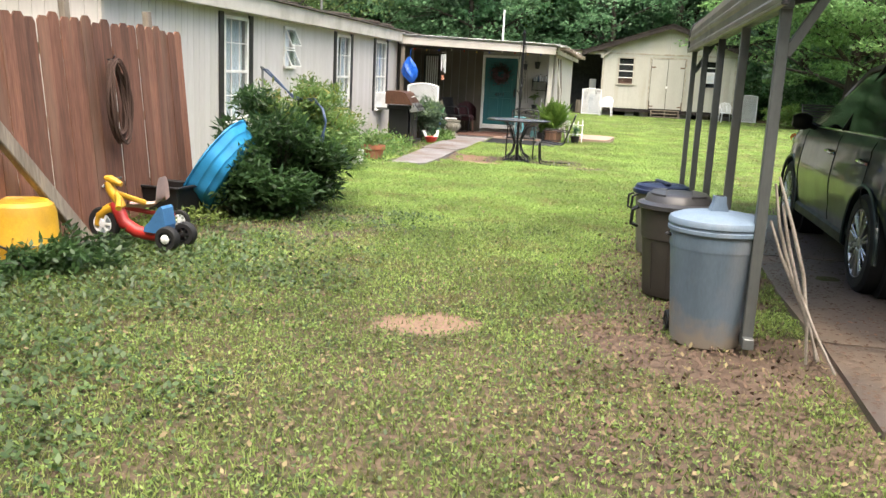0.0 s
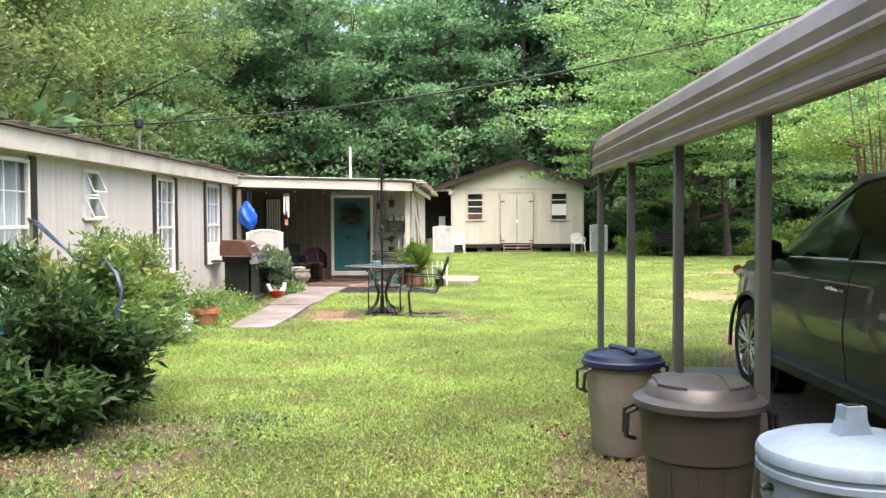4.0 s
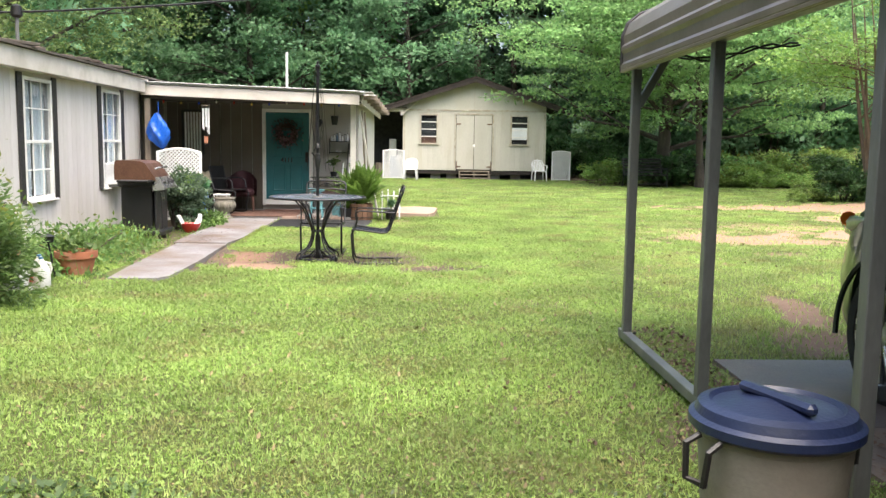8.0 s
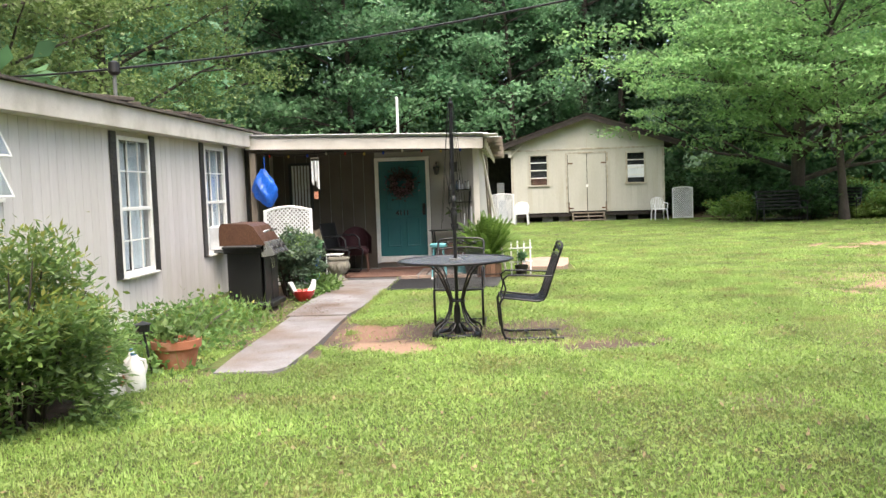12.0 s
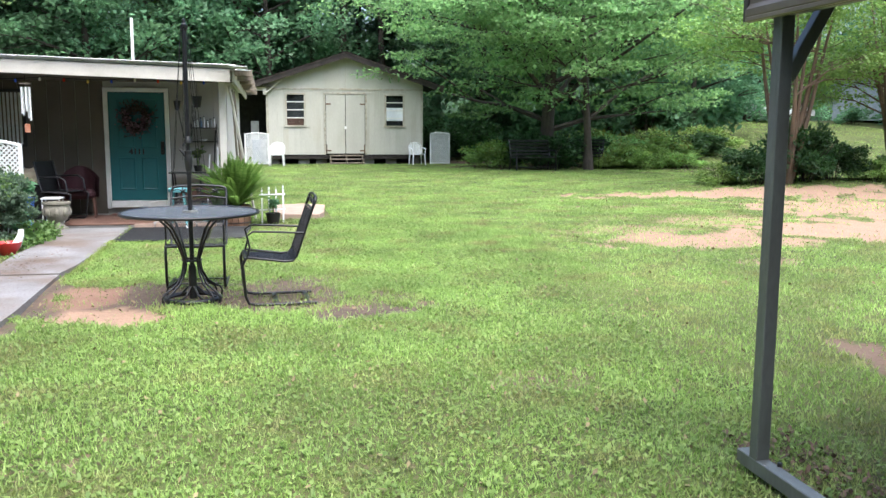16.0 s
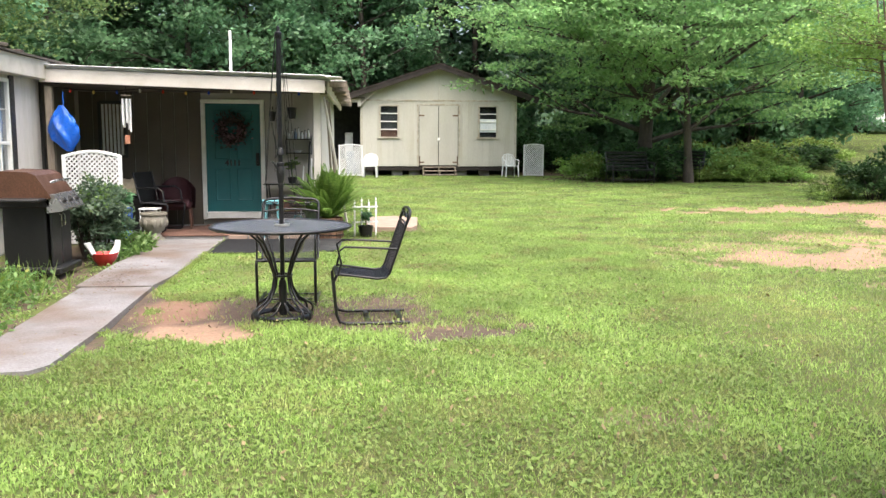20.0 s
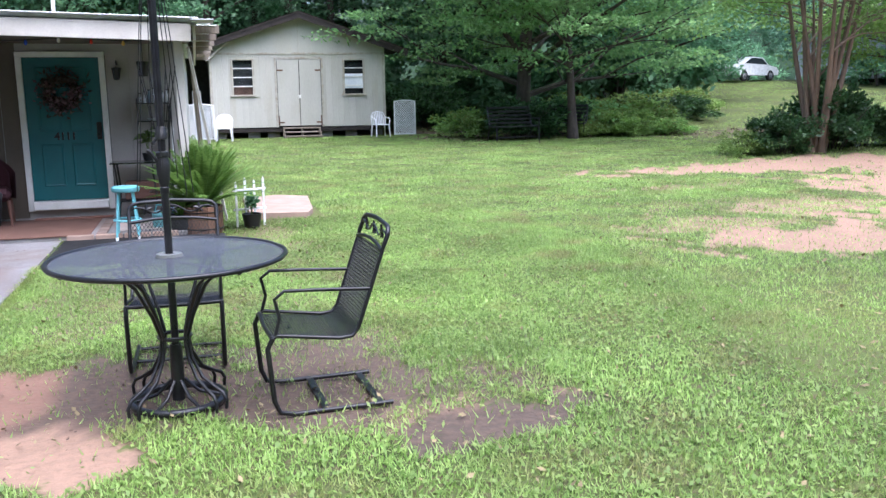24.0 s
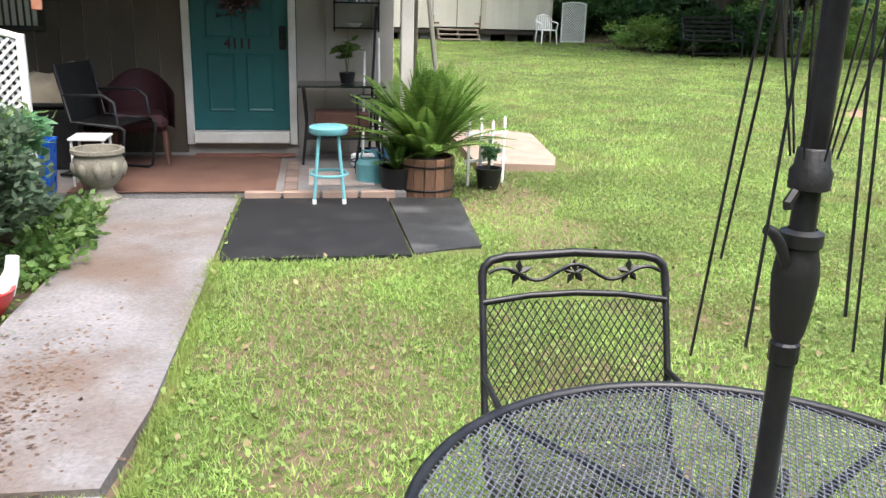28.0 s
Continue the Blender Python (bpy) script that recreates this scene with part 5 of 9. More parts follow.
for k in range(2):
    part("strand", Geo().tube([(CX + 0.22 + 0.06 * i, CY1 - 0.03 + 0.02 * math.sin(1.7 * i + 3.14 * k), 1.955 - 0.05 * math.sin(math.pi * min(i / 9, 1)) + 0.006 * i + 0.014 * math.sin(1.3 * i + 3.14 * k)) for i in range(15)], 0.0075, 6), BLACK_P, twist, smooth=60)
drive = thing("driveway", "dark stained concrete driveway slabs under the carport", "driveway", kind="structure")
for k in range(5):
    for j in range(2):
        x0, x1 = 1.28 + j * 2.5, 1.28 + (j + 1) * 2.5 - 0.02
        y0, y1 = 4.3 + k * 1.36, 4.3 + (k + 1) * 1.36 - 0.02
        part("slab", Geo().prism([(x0 + 0.03 * math.sin(k * 3), y0), (x1, y0), (x1, y1), (x0 + 0.03 * math.sin(k * 3 + 1), y1)], -0.08, 0.018 + 0.005 * ((k + j) % 2), axis="z"), DRIVE, drive)
# ---- leaning picket fence and the toys before it ----
fence = thing("picket_fence_panel", "leaning brown dog-eared wooden fence panel", "fence", m=pose(-4.13, 8.56, 0.0, 0, -5, 0))
rng = np.random.default_rng(2)
for k in range(27):
    w = 0.136
    h = 1.76 + rng.uniform(-0.045, 0.03)
    a = w / 2 - 0.003
    g = Geo().prism([(-a, 0.0), (a, 0.0), (a, h - 0.035), (a * 0.55, h), (-a * 0.55, h), (-a, h - 0.035)], -0.006, 0.006, axis="x")
    part("picket", g, FENCE_WOOD, fence, at=Matrix.Translation((rng.uniform(-0.009, 0.009), -0.07 - k * 0.137, 0.0)) @ Matrix.Rotation(rng.uniform(-0.005, 0.005), 4, "X"))
for z in (0.3, 0.95, 1.5):
    part("rail", Geo().box((-0.035, -1.85, z), (0.04, 3.7, 0.085), ch=0.005), OLD_WOOD, fence)
for y, h in ((-0.28, 1.95), (-1.55, 1.98), (-3.2, 1.95)):
    p = thing("fence_post", "dark weathered post behind the fence panel", "post", m=pose(-4.25, 8.5 + y, -0.05, 0, -5, 0), group="fence posts")
    part("post_shaft", Geo().box((-0.03, 0, h / 2), (0.06, 0.075, h), ch=0.006), OLD_WOOD, p)
coil = thing("vine_coil", "brown coil of old vine hanging on the fence", "wreath", m=pose(-4.19, 7.16, 1.33, 0, -5, 0))
g = Geo()
for k in range(13):
    rx, rz = 0.13 + rng.uniform(-0.035, 0.03), 0.31 + rng.uniform(-0.05, 0.04)
    oy, ox = rng.uniform(-0.02, 0.02), 0.03 + rng.uniform(0, 0.07)
    g.tube([(ox + 0.012 * math.sin(3 * a + k), oy + rx * math.cos(a), rz * math.sin(a) - 0.25 + 0.008 * math.cos(5 * a + k)) for a in np.linspace(0, 6.283, 28)[:-1]], 0.011, 5, closed=True)
part("vine_strand", g, VINE, coil, smooth=60)
part("hook", Geo().tube([(0.0, 0, 0.1), (0.05, 0, 0.1), (0.07, 0, 0.13)], 0.008, 6), IRON, coil)
beam = thing("leaning_beam", "long grey weathered beam leaning on the fence", "beam")
part("timber", Geo().beam((-3.90, 6.40, 0.01), (-4.22, 4.85, 1.82), 0.11, 0.07, 0.008, up=(1, 0, 0)), OLD_WOOD, beam)
tub = thing("plastic_tub", "yellow plastic tub turned upside down in the grass", "tub", m=(-4.0, 5.72, 0.0))
part("tub_body", Geo().lathe([(0.285, 0.0), (0.285, 0.03), (0.268, 0.035), (0.262, 0.16), (0.266, 0.165), (0.258, 0.18), (0.245, 0.36), (0.225, 0.42), (0.19, 0.445), (0.17, 0.43), (0.0, 0.43)], 36), YELLOW, tub, smooth=35)
thing("white_post", "white painted post at the fence's near end", "post", g=Geo().box((-4.02, 5.05, 0.55), (0.09, 0.09, 1.1), ch=0.006), mat=WHITE_TRIM)


def wheel(name, parent, c, r, w, tyre, hub, axis="y", spokes=6):
    rot = Matrix.Rotation(radians(90), 3, "X") if axis == "y" else Matrix.Rotation(radians(90), 3, "Y")
    wob = part(name, Geo().lathe([(r * 0.62, -w / 2), (r * 0.9, -w / 2), (r, -w * 0.3), (r, w * 0.3), (r * 0.9, w / 2), (r * 0.62, w / 2), (r * 0.62, -w / 2)], 24, c, rot), tyre, parent, smooth=35)
    g = Geo()
    for k in range(spokes):
        a = 6.283 * k / spokes
        d = rot @ Vector((math.cos(a), math.sin(a), 0))
        g.beam(Vector(c), Vector(c) + d * r * 0.64, w * 0.9, r * 0.16, 0.002)
    g.lathe([(0, w * 0.52), (r * 0.22, w * 0.5), (r * 0.22, -w * 0.5), (0, -w * 0.52)], 12, c, rot)
    g.lathe([(r * 0.64, w * 0.44), (r * 0.55, w * 0.48), (r * 0.55, -w * 0.48), (r * 0.64, -w * 0.44)], 20, c, rot)
    part("rim", g, hub, wob)
    return wob


trike = thing("toy_tricycle", "red, yellow and blue plastic ride-on tricycle", "tricycle", m=pose(-3.60, 6.64, 0, 0, 0, -4) @ Matrix.Scale(0.92, 4))
tub_pts = [(-0.28, 0, 0.34), (-0.24, 0, 0.28), (-0.18, 0, 0.17), (-0.05, 0, 0.105), (0.12, 0, 0.09), (0.3, 0, 0.10)]
part("frame", Geo().tube(tub_pts, [0.05, 0.055, 0.055, 0.055, 0.055, 0.05], 12), RED, trike, "moulded red body", smooth=40)
part("seat", Geo().prism([(0.06, 0.13), (0.26, 0.12), (0.275, 0.2), (0.25, 0.34), (0.23, 0.36), (0.205, 0.34), (0.12, 0.22), (0.07, 0.17)], -0.08, 0.08), BLUE_P, trike, "blue seat")
part("fork", Geo().tube([(-0.44, 0, 0.13), (-0.42, 0, 0.22), (-0.33, 0, 0.28), (-0.28, 0, 0.3)], [0.04, 0.045, 0.05, 0.05], 10), YELLOW, trike, "yellow front fork", smooth=40)
part("neck", Geo().tube([(-0.20, 0, 0.30), (-0.25, 0, 0.38), (-0.31, 0, 0.46), (-0.33, 0, 0.52)], [0.04, 0.046, 0.044, 0.036], 10), YELLOW, trike, smooth=40)
part("animal_head", Geo().tube([(-0.36, 0, 0.55), (-0.31, 0, 0.545), (-0.23, 0, 0.515), (-0.20, 0, 0.505)], [0.022, 0.036, 0.030, 0.022], 10), YELLOW, trike, "yellow animal-shaped head", smooth=40)
part("handlebar", Geo().tube([(-0.10, -0.19, 0.33), (-0.17, -0.08, 0.38), (-0.26, 0, 0.43), (-0.17, 0.08, 0.38), (-0.10, 0.19, 0.33)], 0.026, 8), YELLOW, trike, smooth=40)
wheel("front_wheel", trike, (-0.38, 0, 0.15), 0.15, 0.07, TYRE, WHITE_P)
wheel("rear_wheel", trike, (0.34, -0.15, 0.105), 0.105, 0.08, TYRE, BLACK_P)
wheel("rear_wheel", trike, (0.34, 0.12, 0.105), 0.105, 0.08, TYRE, BLACK_P)
for y in (-0.193, 0.163):
    part("hub_cap", Geo().lathe([(0.0, 0.012), (0.02, 0.01), (0.04, 0.0), (0.04, -0.006), (0.0, -0.006)], 12, (0.34, y, 0.105), Matrix.Rotation(radians(90 if y < 0 else -90), 3, "X")), WHITE_P, trike, "white hub cap")
part("axle", Geo().tube([(0.34, -0.15, 0.105), (0.34, 0.12, 0.105)], 0.012, 6), IRON, trike)
ride = thing("ride_on_toy", "small old tricycle with a faded pink seat", "tricycle", m=pose(-3.92, 7.12, 0, 0, 0, 5))
part("frame", Geo().tube([(-0.22, 0, 0.30), (-0.15, 0, 0.2), (0.1, 0, 0.17), (0.32, 0, 0.16)], 0.02, 8), RED, ride, smooth=40)
part("seat", Geo().grid(lambda u, v: (-0.10 + 0.30 * min(u, 0.62) / 0.62 + 0.05 * max(0, u - 0.62), (v - 0.5) * (0.12 + 0.16 * u), 0.20 + 0.50 * max(0, u - 0.45) ** 1.15 * (1 - 0.9 * (2 * v - 1) ** 4) + 0.04 * (2 * v - 1) ** 2 + 0.03 * u), 14, 10), SEAT_PINK, ride, "faded pink moulded seat", smooth=60)
part("handlebar", Geo().tube([(-0.24, -0.15, 0.38), (-0.2, -0.1, 0.44), (-0.2, 0.1, 0.44), (-0.24, 0.15, 0.38)], 0.011, 6), STEEL, ride, smooth=40)
part("stem", Geo().tube([(-0.24, 0, 0.12), (-0.2, 0, 0.44)], 0.013, 6), IRON, ride)
wheel("front_wheel", ride, (-0.25, 0, 0.13), 0.13, 0.04, TYRE, WHITE_P)
wheel("rear_wheel", ride, (0.3, -0.16, 0.09), 0.09, 0.04, TYRE, WHITE_P)
wheel("rear_wheel", ride, (0.3, 0.16, 0.09), 0.09, 0.04, TYRE, WHITE_P)
crate = thing("black_crate", "open black plastic cart tray on the grass", "crate", m=pose(-4.08, 7.78, 0.0, 0, 0, -4))
g = Geo()
for c, s in (((0, -0.21, 0.2), (0.62, 0.02, 0.26)), ((0, 0.21, 0.2), (0.62, 0.02, 0.26)), ((-0.30, 0, 0.2), (0.02, 0.40, 0.26)), ((0.30, 0, 0.2), (0.02, 0.40, 0.26)), ((0, 0, 0.08), (0.6, 0.4, 0.02))):
    g.box(c, s, ch=0.006)
part("tray", g, BLACK_P, crate)
g = Geo()
for c, s in (((0, -0.225, 0.325), (0.68, 0.035, 0.025)), ((0, 0.225, 0.325), (0.68, 0.035, 0.025)), ((-0.325, 0, 0.325), (0.035, 0.415, 0.025)), ((0.325, 0, 0.325), (0.035, 0.415, 0.025))):
    g.box(c, s, ch=0.006)
part("rim", g, BLACK_P, crate)
for x in (-0.2, 0.2):
    wheel("small_wheel", crate, (x, -0.17, 0.07), 0.07, 0.03, TYRE, BLACK_P)
    wheel("small_wheel", crate, (x, 0.17, 0.07), 0.07, 0.03, TYRE, BLACK_P)
axis = Vector((0.887, 0.087, -0.57)).normalized()
q = axis.to_track_quat("Z", "Y").to_matrix().to_4x4()
pool = thing("kiddie_pool", "blue plastic paddling pool leaning on its edge", "pool", m=Matrix.Translation((-3.68, 8.27, 0.41)) @ q @ Matrix.Scale(0.86, 4))
wall = [(0.0, 0.14), (0.40, 0.14), (0.44, 0.125), (0.47, 0.07), (0.50, 0.05), (0.525, -0.03), (0.55, -0.05), (0.575, -0.13), (0.605, -0.145), (0.605, -0.16), (0.57, -0.15), (0.535, -0.07), (0.46, 0.10), (0.0, 0.125)]


def pool_wall(u, v):
    """Round the pool by u, from the floor's middle over the rim and back by v, with soft bulges in the wall."""
    k = min(len(wall) - 2, int(v * (len(wall) - 1)))
    q = v * (len(wall) - 1) - k
    r, z = wall[k][0] * (1 - q) + wall[k + 1][0] * q, wall[k][1] * (1 - q) + wall[k + 1][1] * q
    r *= 1 + 0.022 * math.cos(9 * 6.283 * u) * (0.42 < r < 0.6)
    return (r * math.cos(6.2832 * u), r * math.sin(6.2832 * u), z)


part("shell", Geo().grid(pool_wall, 73, 27), POOL_BLUE, pool, smooth=24)


# ---- shrubs ----
def shrub_parts(parent, seed, c, r, n, leaf, mat, tip=None, tips=0, stems=14, width=0.22, hollow=0.35, mat_twig=None):
    """Stems from the ground and sprays of leaves within an uneven mound."""
    rng = np.random.default_rng(seed)
    g = Geo()
    ends = []
    for k in range(stems):
        a, t = rng.uniform(0, 6.28), rng.uniform(0.3, 1.0)
        e = Vector((c[0] + r[0] * 0.8 * t * math.cos(a), c[1] + r[1] * 0.8 * t * math.sin(a), c[2] + r[2] * rng.uniform(0.5, 1.0) * (1.15 - 0.4 * t)))
        b = Vector((c[0] + 0.25 * r[0] * t * math.cos(a), c[1] + 0.25 * r[1] * t * math.sin(a), 0.0))
        m = b.lerp(e, 0.55) + Vector((0, 0, 0.12 * r[2]))
        g.tube([b, m, e], [0.014, 0.010, 0.004], 5)
        ends.append(tuple(e))
    part("branchwork", g, mat_twig or BARK, parent)
    nc = max(26, stems * 4)
    d = rng.normal(size=(nc, 3))
    d[:, 2] = np.abs(d[:, 2]) * 1.15 - 0.35
    d /= np.linalg.norm(d, axis=1)[:, None]
    rad = rng.uniform(hollow, 1.0, nc)[:, None] * (1 + 0.16 * np.sin(d[:, :1] * 5 + d[:, 1:2] * 7 + seed))
    cen = np.array(c) + d * rad * np.array(r)
    cen[:, 2] = np.maximum(cen[:, 2], 0.06)
    which = rng.integers(0, nc, n)
    o = rng.normal(size=(n, 3))
    o /= np.linalg.norm(o, axis=1)[:, None]
    pos = cen[which] + o * (rng.uniform(0.2, 1, n) ** 0.6)[:, None] * np.array([0.30, 0.30, 0.20]) * (sum(r) / 3)
    pos[:, 2] = np.maximum(pos[:, 2], 0.03)
    v, f = leaf_arrays(rng, pos, leaf, leaf * width, up=0.1, out=d[which] * 0.7)
    part("foliage", np_mesh("foliage", v, f, mat), mat, parent)
    if tips:
        top = cen[cen[:, 2] > np.quantile(cen[:, 2], 0.55)]
        pos = top[rng.integers(0, len(top), tips)] + rng.normal(size=(tips, 3)) * np.array([0.13, 0.13, 0.09]) * (sum(r) / 3) + np.array([0, 0, 0.08 * r[2]])
        v, f = leaf_arrays(rng, pos, leaf * 0.9, leaf * width, up=0.5)
        tagged(part("new_growth", np_mesh("new_growth", v, f, tip), tip, parent), kind="stuff")


bush = thing("large_bush", "large ragged green bush before the house", "bush", m=(-3.36, 8.85, 0))
shrub_parts(bush, 3, (0, -0.05, 0.28), (0.58, 0.85, 0.80), 15000, 0.105, LEAF_BUSH, stems=20, hollow=0.45, width=0.15)
shrub_parts(bush, 33, (0.02, 0.5, 0.66), (0.52, 0.8, 0.62), 8000, 0.08, LEAF_NANDINA, LEAF_TIP, 900, stems=16, hollow=0.4, width=0.16)
bush2 = thing("nandina_bush", "feathery light green bush with reddish tips", "bush", m=(-4.32, 12.65, 0))
shrub_parts(bush2, 4, (0, 0, 0.36), (0.58, 0.95, 0.80), 13000, 0.075, LEAF_NANDINA, LEAF_TIP, 1500, stems=20, width=0.15)
weeds = thing("weed_patch", "tall ragged weeds below the fence", "weeds", m=(-3.75, 6.0, 0), kind="stuff")
shrub_parts(weeds, 8, (0, -0.35, 0.0), (0.45, 0.75, 0.26), 2600, 0.07, LEAF_BUSH, stems=10, hollow=0.1)
weeds2 = thing("weed_patch", "low weeds round the crate and pool", "weeds", m=(-3.8, 7.6, 0), kind="stuff")
shrub_parts(weeds2, 9, (0, 0, 0.0), (0.4, 1.0, 0.1), 1300, 0.05, WEED, stems=6, hollow=0.1)
pipe = thing("standpipe", "grey metal standpipe with a hose bracket", "pipe")
part("riser", Geo().tube([(-3.87, 9.62, 0.0), (-3.87, 9.62, 1.40)], 0.014, 8), GALV, pipe)
part("bracket", Geo().tube([(-3.87, 9.62, 1.39), (-3.88, 9.6, 1.43), (-3.84, 9.57, 1.42)], 0.011, 8), GALV, pipe)
hose = thing("garden_hose", "blue garden hose draped over the bush", "hose")
g = Geo()
for k in range(2):
    o = 0.03 * k
    g.tube([(-3.86, 9.6, 1.41), (-3.78, 9.55, 1.37 + o), (-3.56, 9.4, 1.24 + 0.6 * o), (-3.35, 9.25, 1.14 - o), (-3.04, 9.0, 1.11 + o), (-2.89, 8.85 - o, 1.05), (-2.84, 8.8, 0.94 - o), (-2.87 - o, 8.8, 0.72)], 0.009, 8)
part("tubing", g, HOSE, hose, smooth=60)


# ---- dustbins ----
def dustbin(name, label, x, y, r0, r1, h, body, lidmat, style, turn=0.0):
    b = thing(name, label, "dustbin", m=pose(x, y, 0, 0, 0, turn), group="dustbins beside the carport")
    grow = lambda q: r0 + (r1 - r0) * q
    side = {"dome": [(grow(0.80), h * 0.80), (grow(0.80) + 0.003, h * 0.81), (r1 * 0.985, h * 0.825), (r1 * 0.99, h * 0.95)],
            "flap": [(grow(0.60) - 0.004, h * 0.61), (grow(0.62) + 0.006, h * 0.625), (grow(0.97), h * 0.95)],
            "bar": [(grow(0.86), h * 0.88), (grow(0.88) + 0.003, h * 0.89), (grow(0.96), h * 0.95)]}[style]
    prof = [(0.0, 0.012), (r0 * 0.96, 0.0), (r0, 0.02)] + side + [(r1 * 1.01, h), (r1 * 0.96, h), (r1 * 0.93, h * 0.9), (grow(0.5) - 0.014, h * 0.5), (r0 - 0.014, 0.04), (0, 0.03)]
    part("body", Geo().lathe(prof, 40), body, b, smooth=30)
    R = r1 * 1.05
    if style == "dome":
        lp = [(R * 0.985, h - 0.035), (R, h - 0.03), (R, h - 0.012), (R * 0.975, h - 0.008), (R * 0.975, h + 0.004), (R, h + 0.008), (R * 1.0, h + 0.028), (R * 0.97, h + 0.042), (R * 0.75, h + 0.064), (R * 0.4, h + 0.078), (0, h + 0.082)]
    else:
        lp = [(R, h - 0.045), (R * 1.04, h - 0.035), (R * 1.04, h - 0.01), (R * 0.97, h + 0.0), (R * 0.93, h + 0.025), (R * 0.80, h + 0.035), (R * 0.76, h + 0.022), (0, h + 0.05)]
    if style == "flap":
        lp = [(R, h - 0.045), (R * 1.05, h - 0.035), (R * 1.05, h - 0.01), (R * 0.98, h), (R * 0.88, h + 0.008), (R * 0.80, h + 0.05), (R * 0.76, h + 0.058)] + [(R * q, h + 0.058 + 0.024 * (1 - (q / 0.76) ** 2)) for q in (0.6, 0.4, 0.2)] + [(0, h + 0.082)]
    lid = part("lid", Geo().lathe(lp, 40), lidmat, b, smooth=30)
    if style == "dome":
        grip = part("handle", Geo().prism([(-0.06, -0.02), (0.06, -0.02), (0.035, 0.045), (0.032, 0.085), (-0.032, 0.085), (-0.035, 0.045)], -0.026, 0.026), lidmat, lid, "upright moulded lid handle", at=(0, 0, h + 0.08))
        part("finger_slot", Geo().box((0, 0, 0.0865), (0.044, 0.03, 0.004)), BLACK_P, grip)
        part("side_lug", Geo().tube([(-r1 * 0.98, 0, h * 0.90), (-r1 * 1.06, 0, h * 0.91), (-r1 * 1.10, 0, h * 0.90)], 0.012, 8), BLACK_P, b, smooth=40)
    elif style == "bar":
        part("handle", Geo().beam((0, -0.15, h + 0.05), (0, 0.15, h + 0.05), 0.04, 0.035, 0.012), lidmat, lid)
    else:
        for sx in (-1, 1):
            def panel(u, v, sx=sx):
                uu, vv = min(max((u - 0.06) / 0.88, 0), 1), min(max((v - 0.06) / 0.88, 0), 1)
                px = R * (0.30 + 0.42 * uu)
                py = (2 * vv - 1) * math.sqrt((0.79 * R) ** 2 - px * px)
                low = 0.016 if min(u, v, 1 - u, 1 - v) < 0.001 else 0.0
                return (sx * px, py, h + 0.058 + 0.024 * (1 - (px * px + py * py) / (0.76 * R) ** 2) + 0.009 - low)
            part("lid_panel", Geo().grid(panel, 9, 17), lidmat, lid, smooth=35)
    if style == "flap":
        for a in (-2.3, -1.75, -1.3):
            part("moulded_rib", Geo().tube([(grow(q) * math.cos(a) * 1.002, grow(q) * math.sin(a) * 1.002, h * q) for q in (0.06, 0.3, 0.58)], 0.005, 5), body, b)
    for s in (-1, 1) if style != "dome" else ():
        x0 = s * r1 * 1.03
        part("handle", Geo().tube([(x0, -0.045, h - 0.05), (x0 + s * 0.045, -0.05, h - 0.07), (x0 + s * 0.05, -0.04, h - 0.17), (x0 + s * 0.01, 0.0, h - 0.19), (x0 + s * 0.05, 0.04, h - 0.17), (x0 + s * 0.045, 0.05, h - 0.07), (x0, 0.045, h - 0.05)], 0.011, 6), BLACK_P if style != "dome" else body, b, smooth=40)
    return b


dustbin("dustbin", "grey plastic dustbin with a navy blue lid", 0.45, 8.20, 0.18, 0.228, 0.565, CAN_GREY, LID_NAVY, "bar", 20)
dustbin("dustbin", "dark brown plastic dustbin with a raised panelled lid", 0.49, 6.64, 0.195, 0.252, 0.65, CAN_BROWN, LID_BROWN, "flap", -4)
bin3 = dustbin("dustbin", "tall blue-grey wheeled dustbin, scuffed near its foot", 0.635, 5.52, 0.20, 0.255, 0.68, CAN_STAINED, CAN_STAINED, "dome", 10)
for s in (-1, 1):
    wheel("bin_wheel", bin3, (-0.02 + 0.15 * s, 0.19, 0.06), 0.06, 0.04, TYRE, BLACK_P, axis="x")
sticks = thing("bundle_of_sticks", "bundle of bare peeled branches leaning on the post", "branches")
rng = np.random.default_rng(6)
for k in range(4):
    bx, by = 1.14 + 0.035 * k + rng.uniform(-0.02, 0.02), 5.22 + rng.uniform(-0.1, 0.16)
    tx, ty, tz = 0.905 + rng.uniform(0, 0.05), 5.27 + rng.uniform(-0.05, 0.06), rng.uniform(0.72, 1.0)
    pts = [(bx + (tx - bx) * q + 0.035 * math.sin(4 * q + k), by + (ty - by) * q + 0.03 * math.cos(5 * q + k), 0.0 + tz * q) for q in (0, 0.25, 0.5, 0.75, 1)]
    part("stick", Geo().tube(pts, [0.008, 0.009, 0.011, 0.010, 0.007], 7), DRIFTWOOD, sticks, smooth=60)

# ---- parked car ----
car = thing("suv", "dark green-grey compact SUV parked under the carport", "car", m=Matrix.Translation((2.82, 8.70, 0.0)) @ Matrix.Scale(1.07, 4))
WB, WR = 1.36, 0.345


def car_w(y):
    return 0.925 * (1 - 0.30 * (abs(y) / 2.24) ** 7)


def car_belt(y):
    if y > 0.95:
        t = (y - 0.95) / 1.25
        return 1.03 - 0.10 * t - 0.16 * max(0, t - 0.55) ** 2 * 5
    return 1.06 - 0.02 * (y + 0.6) * (1 if y > -0.6 else 0)


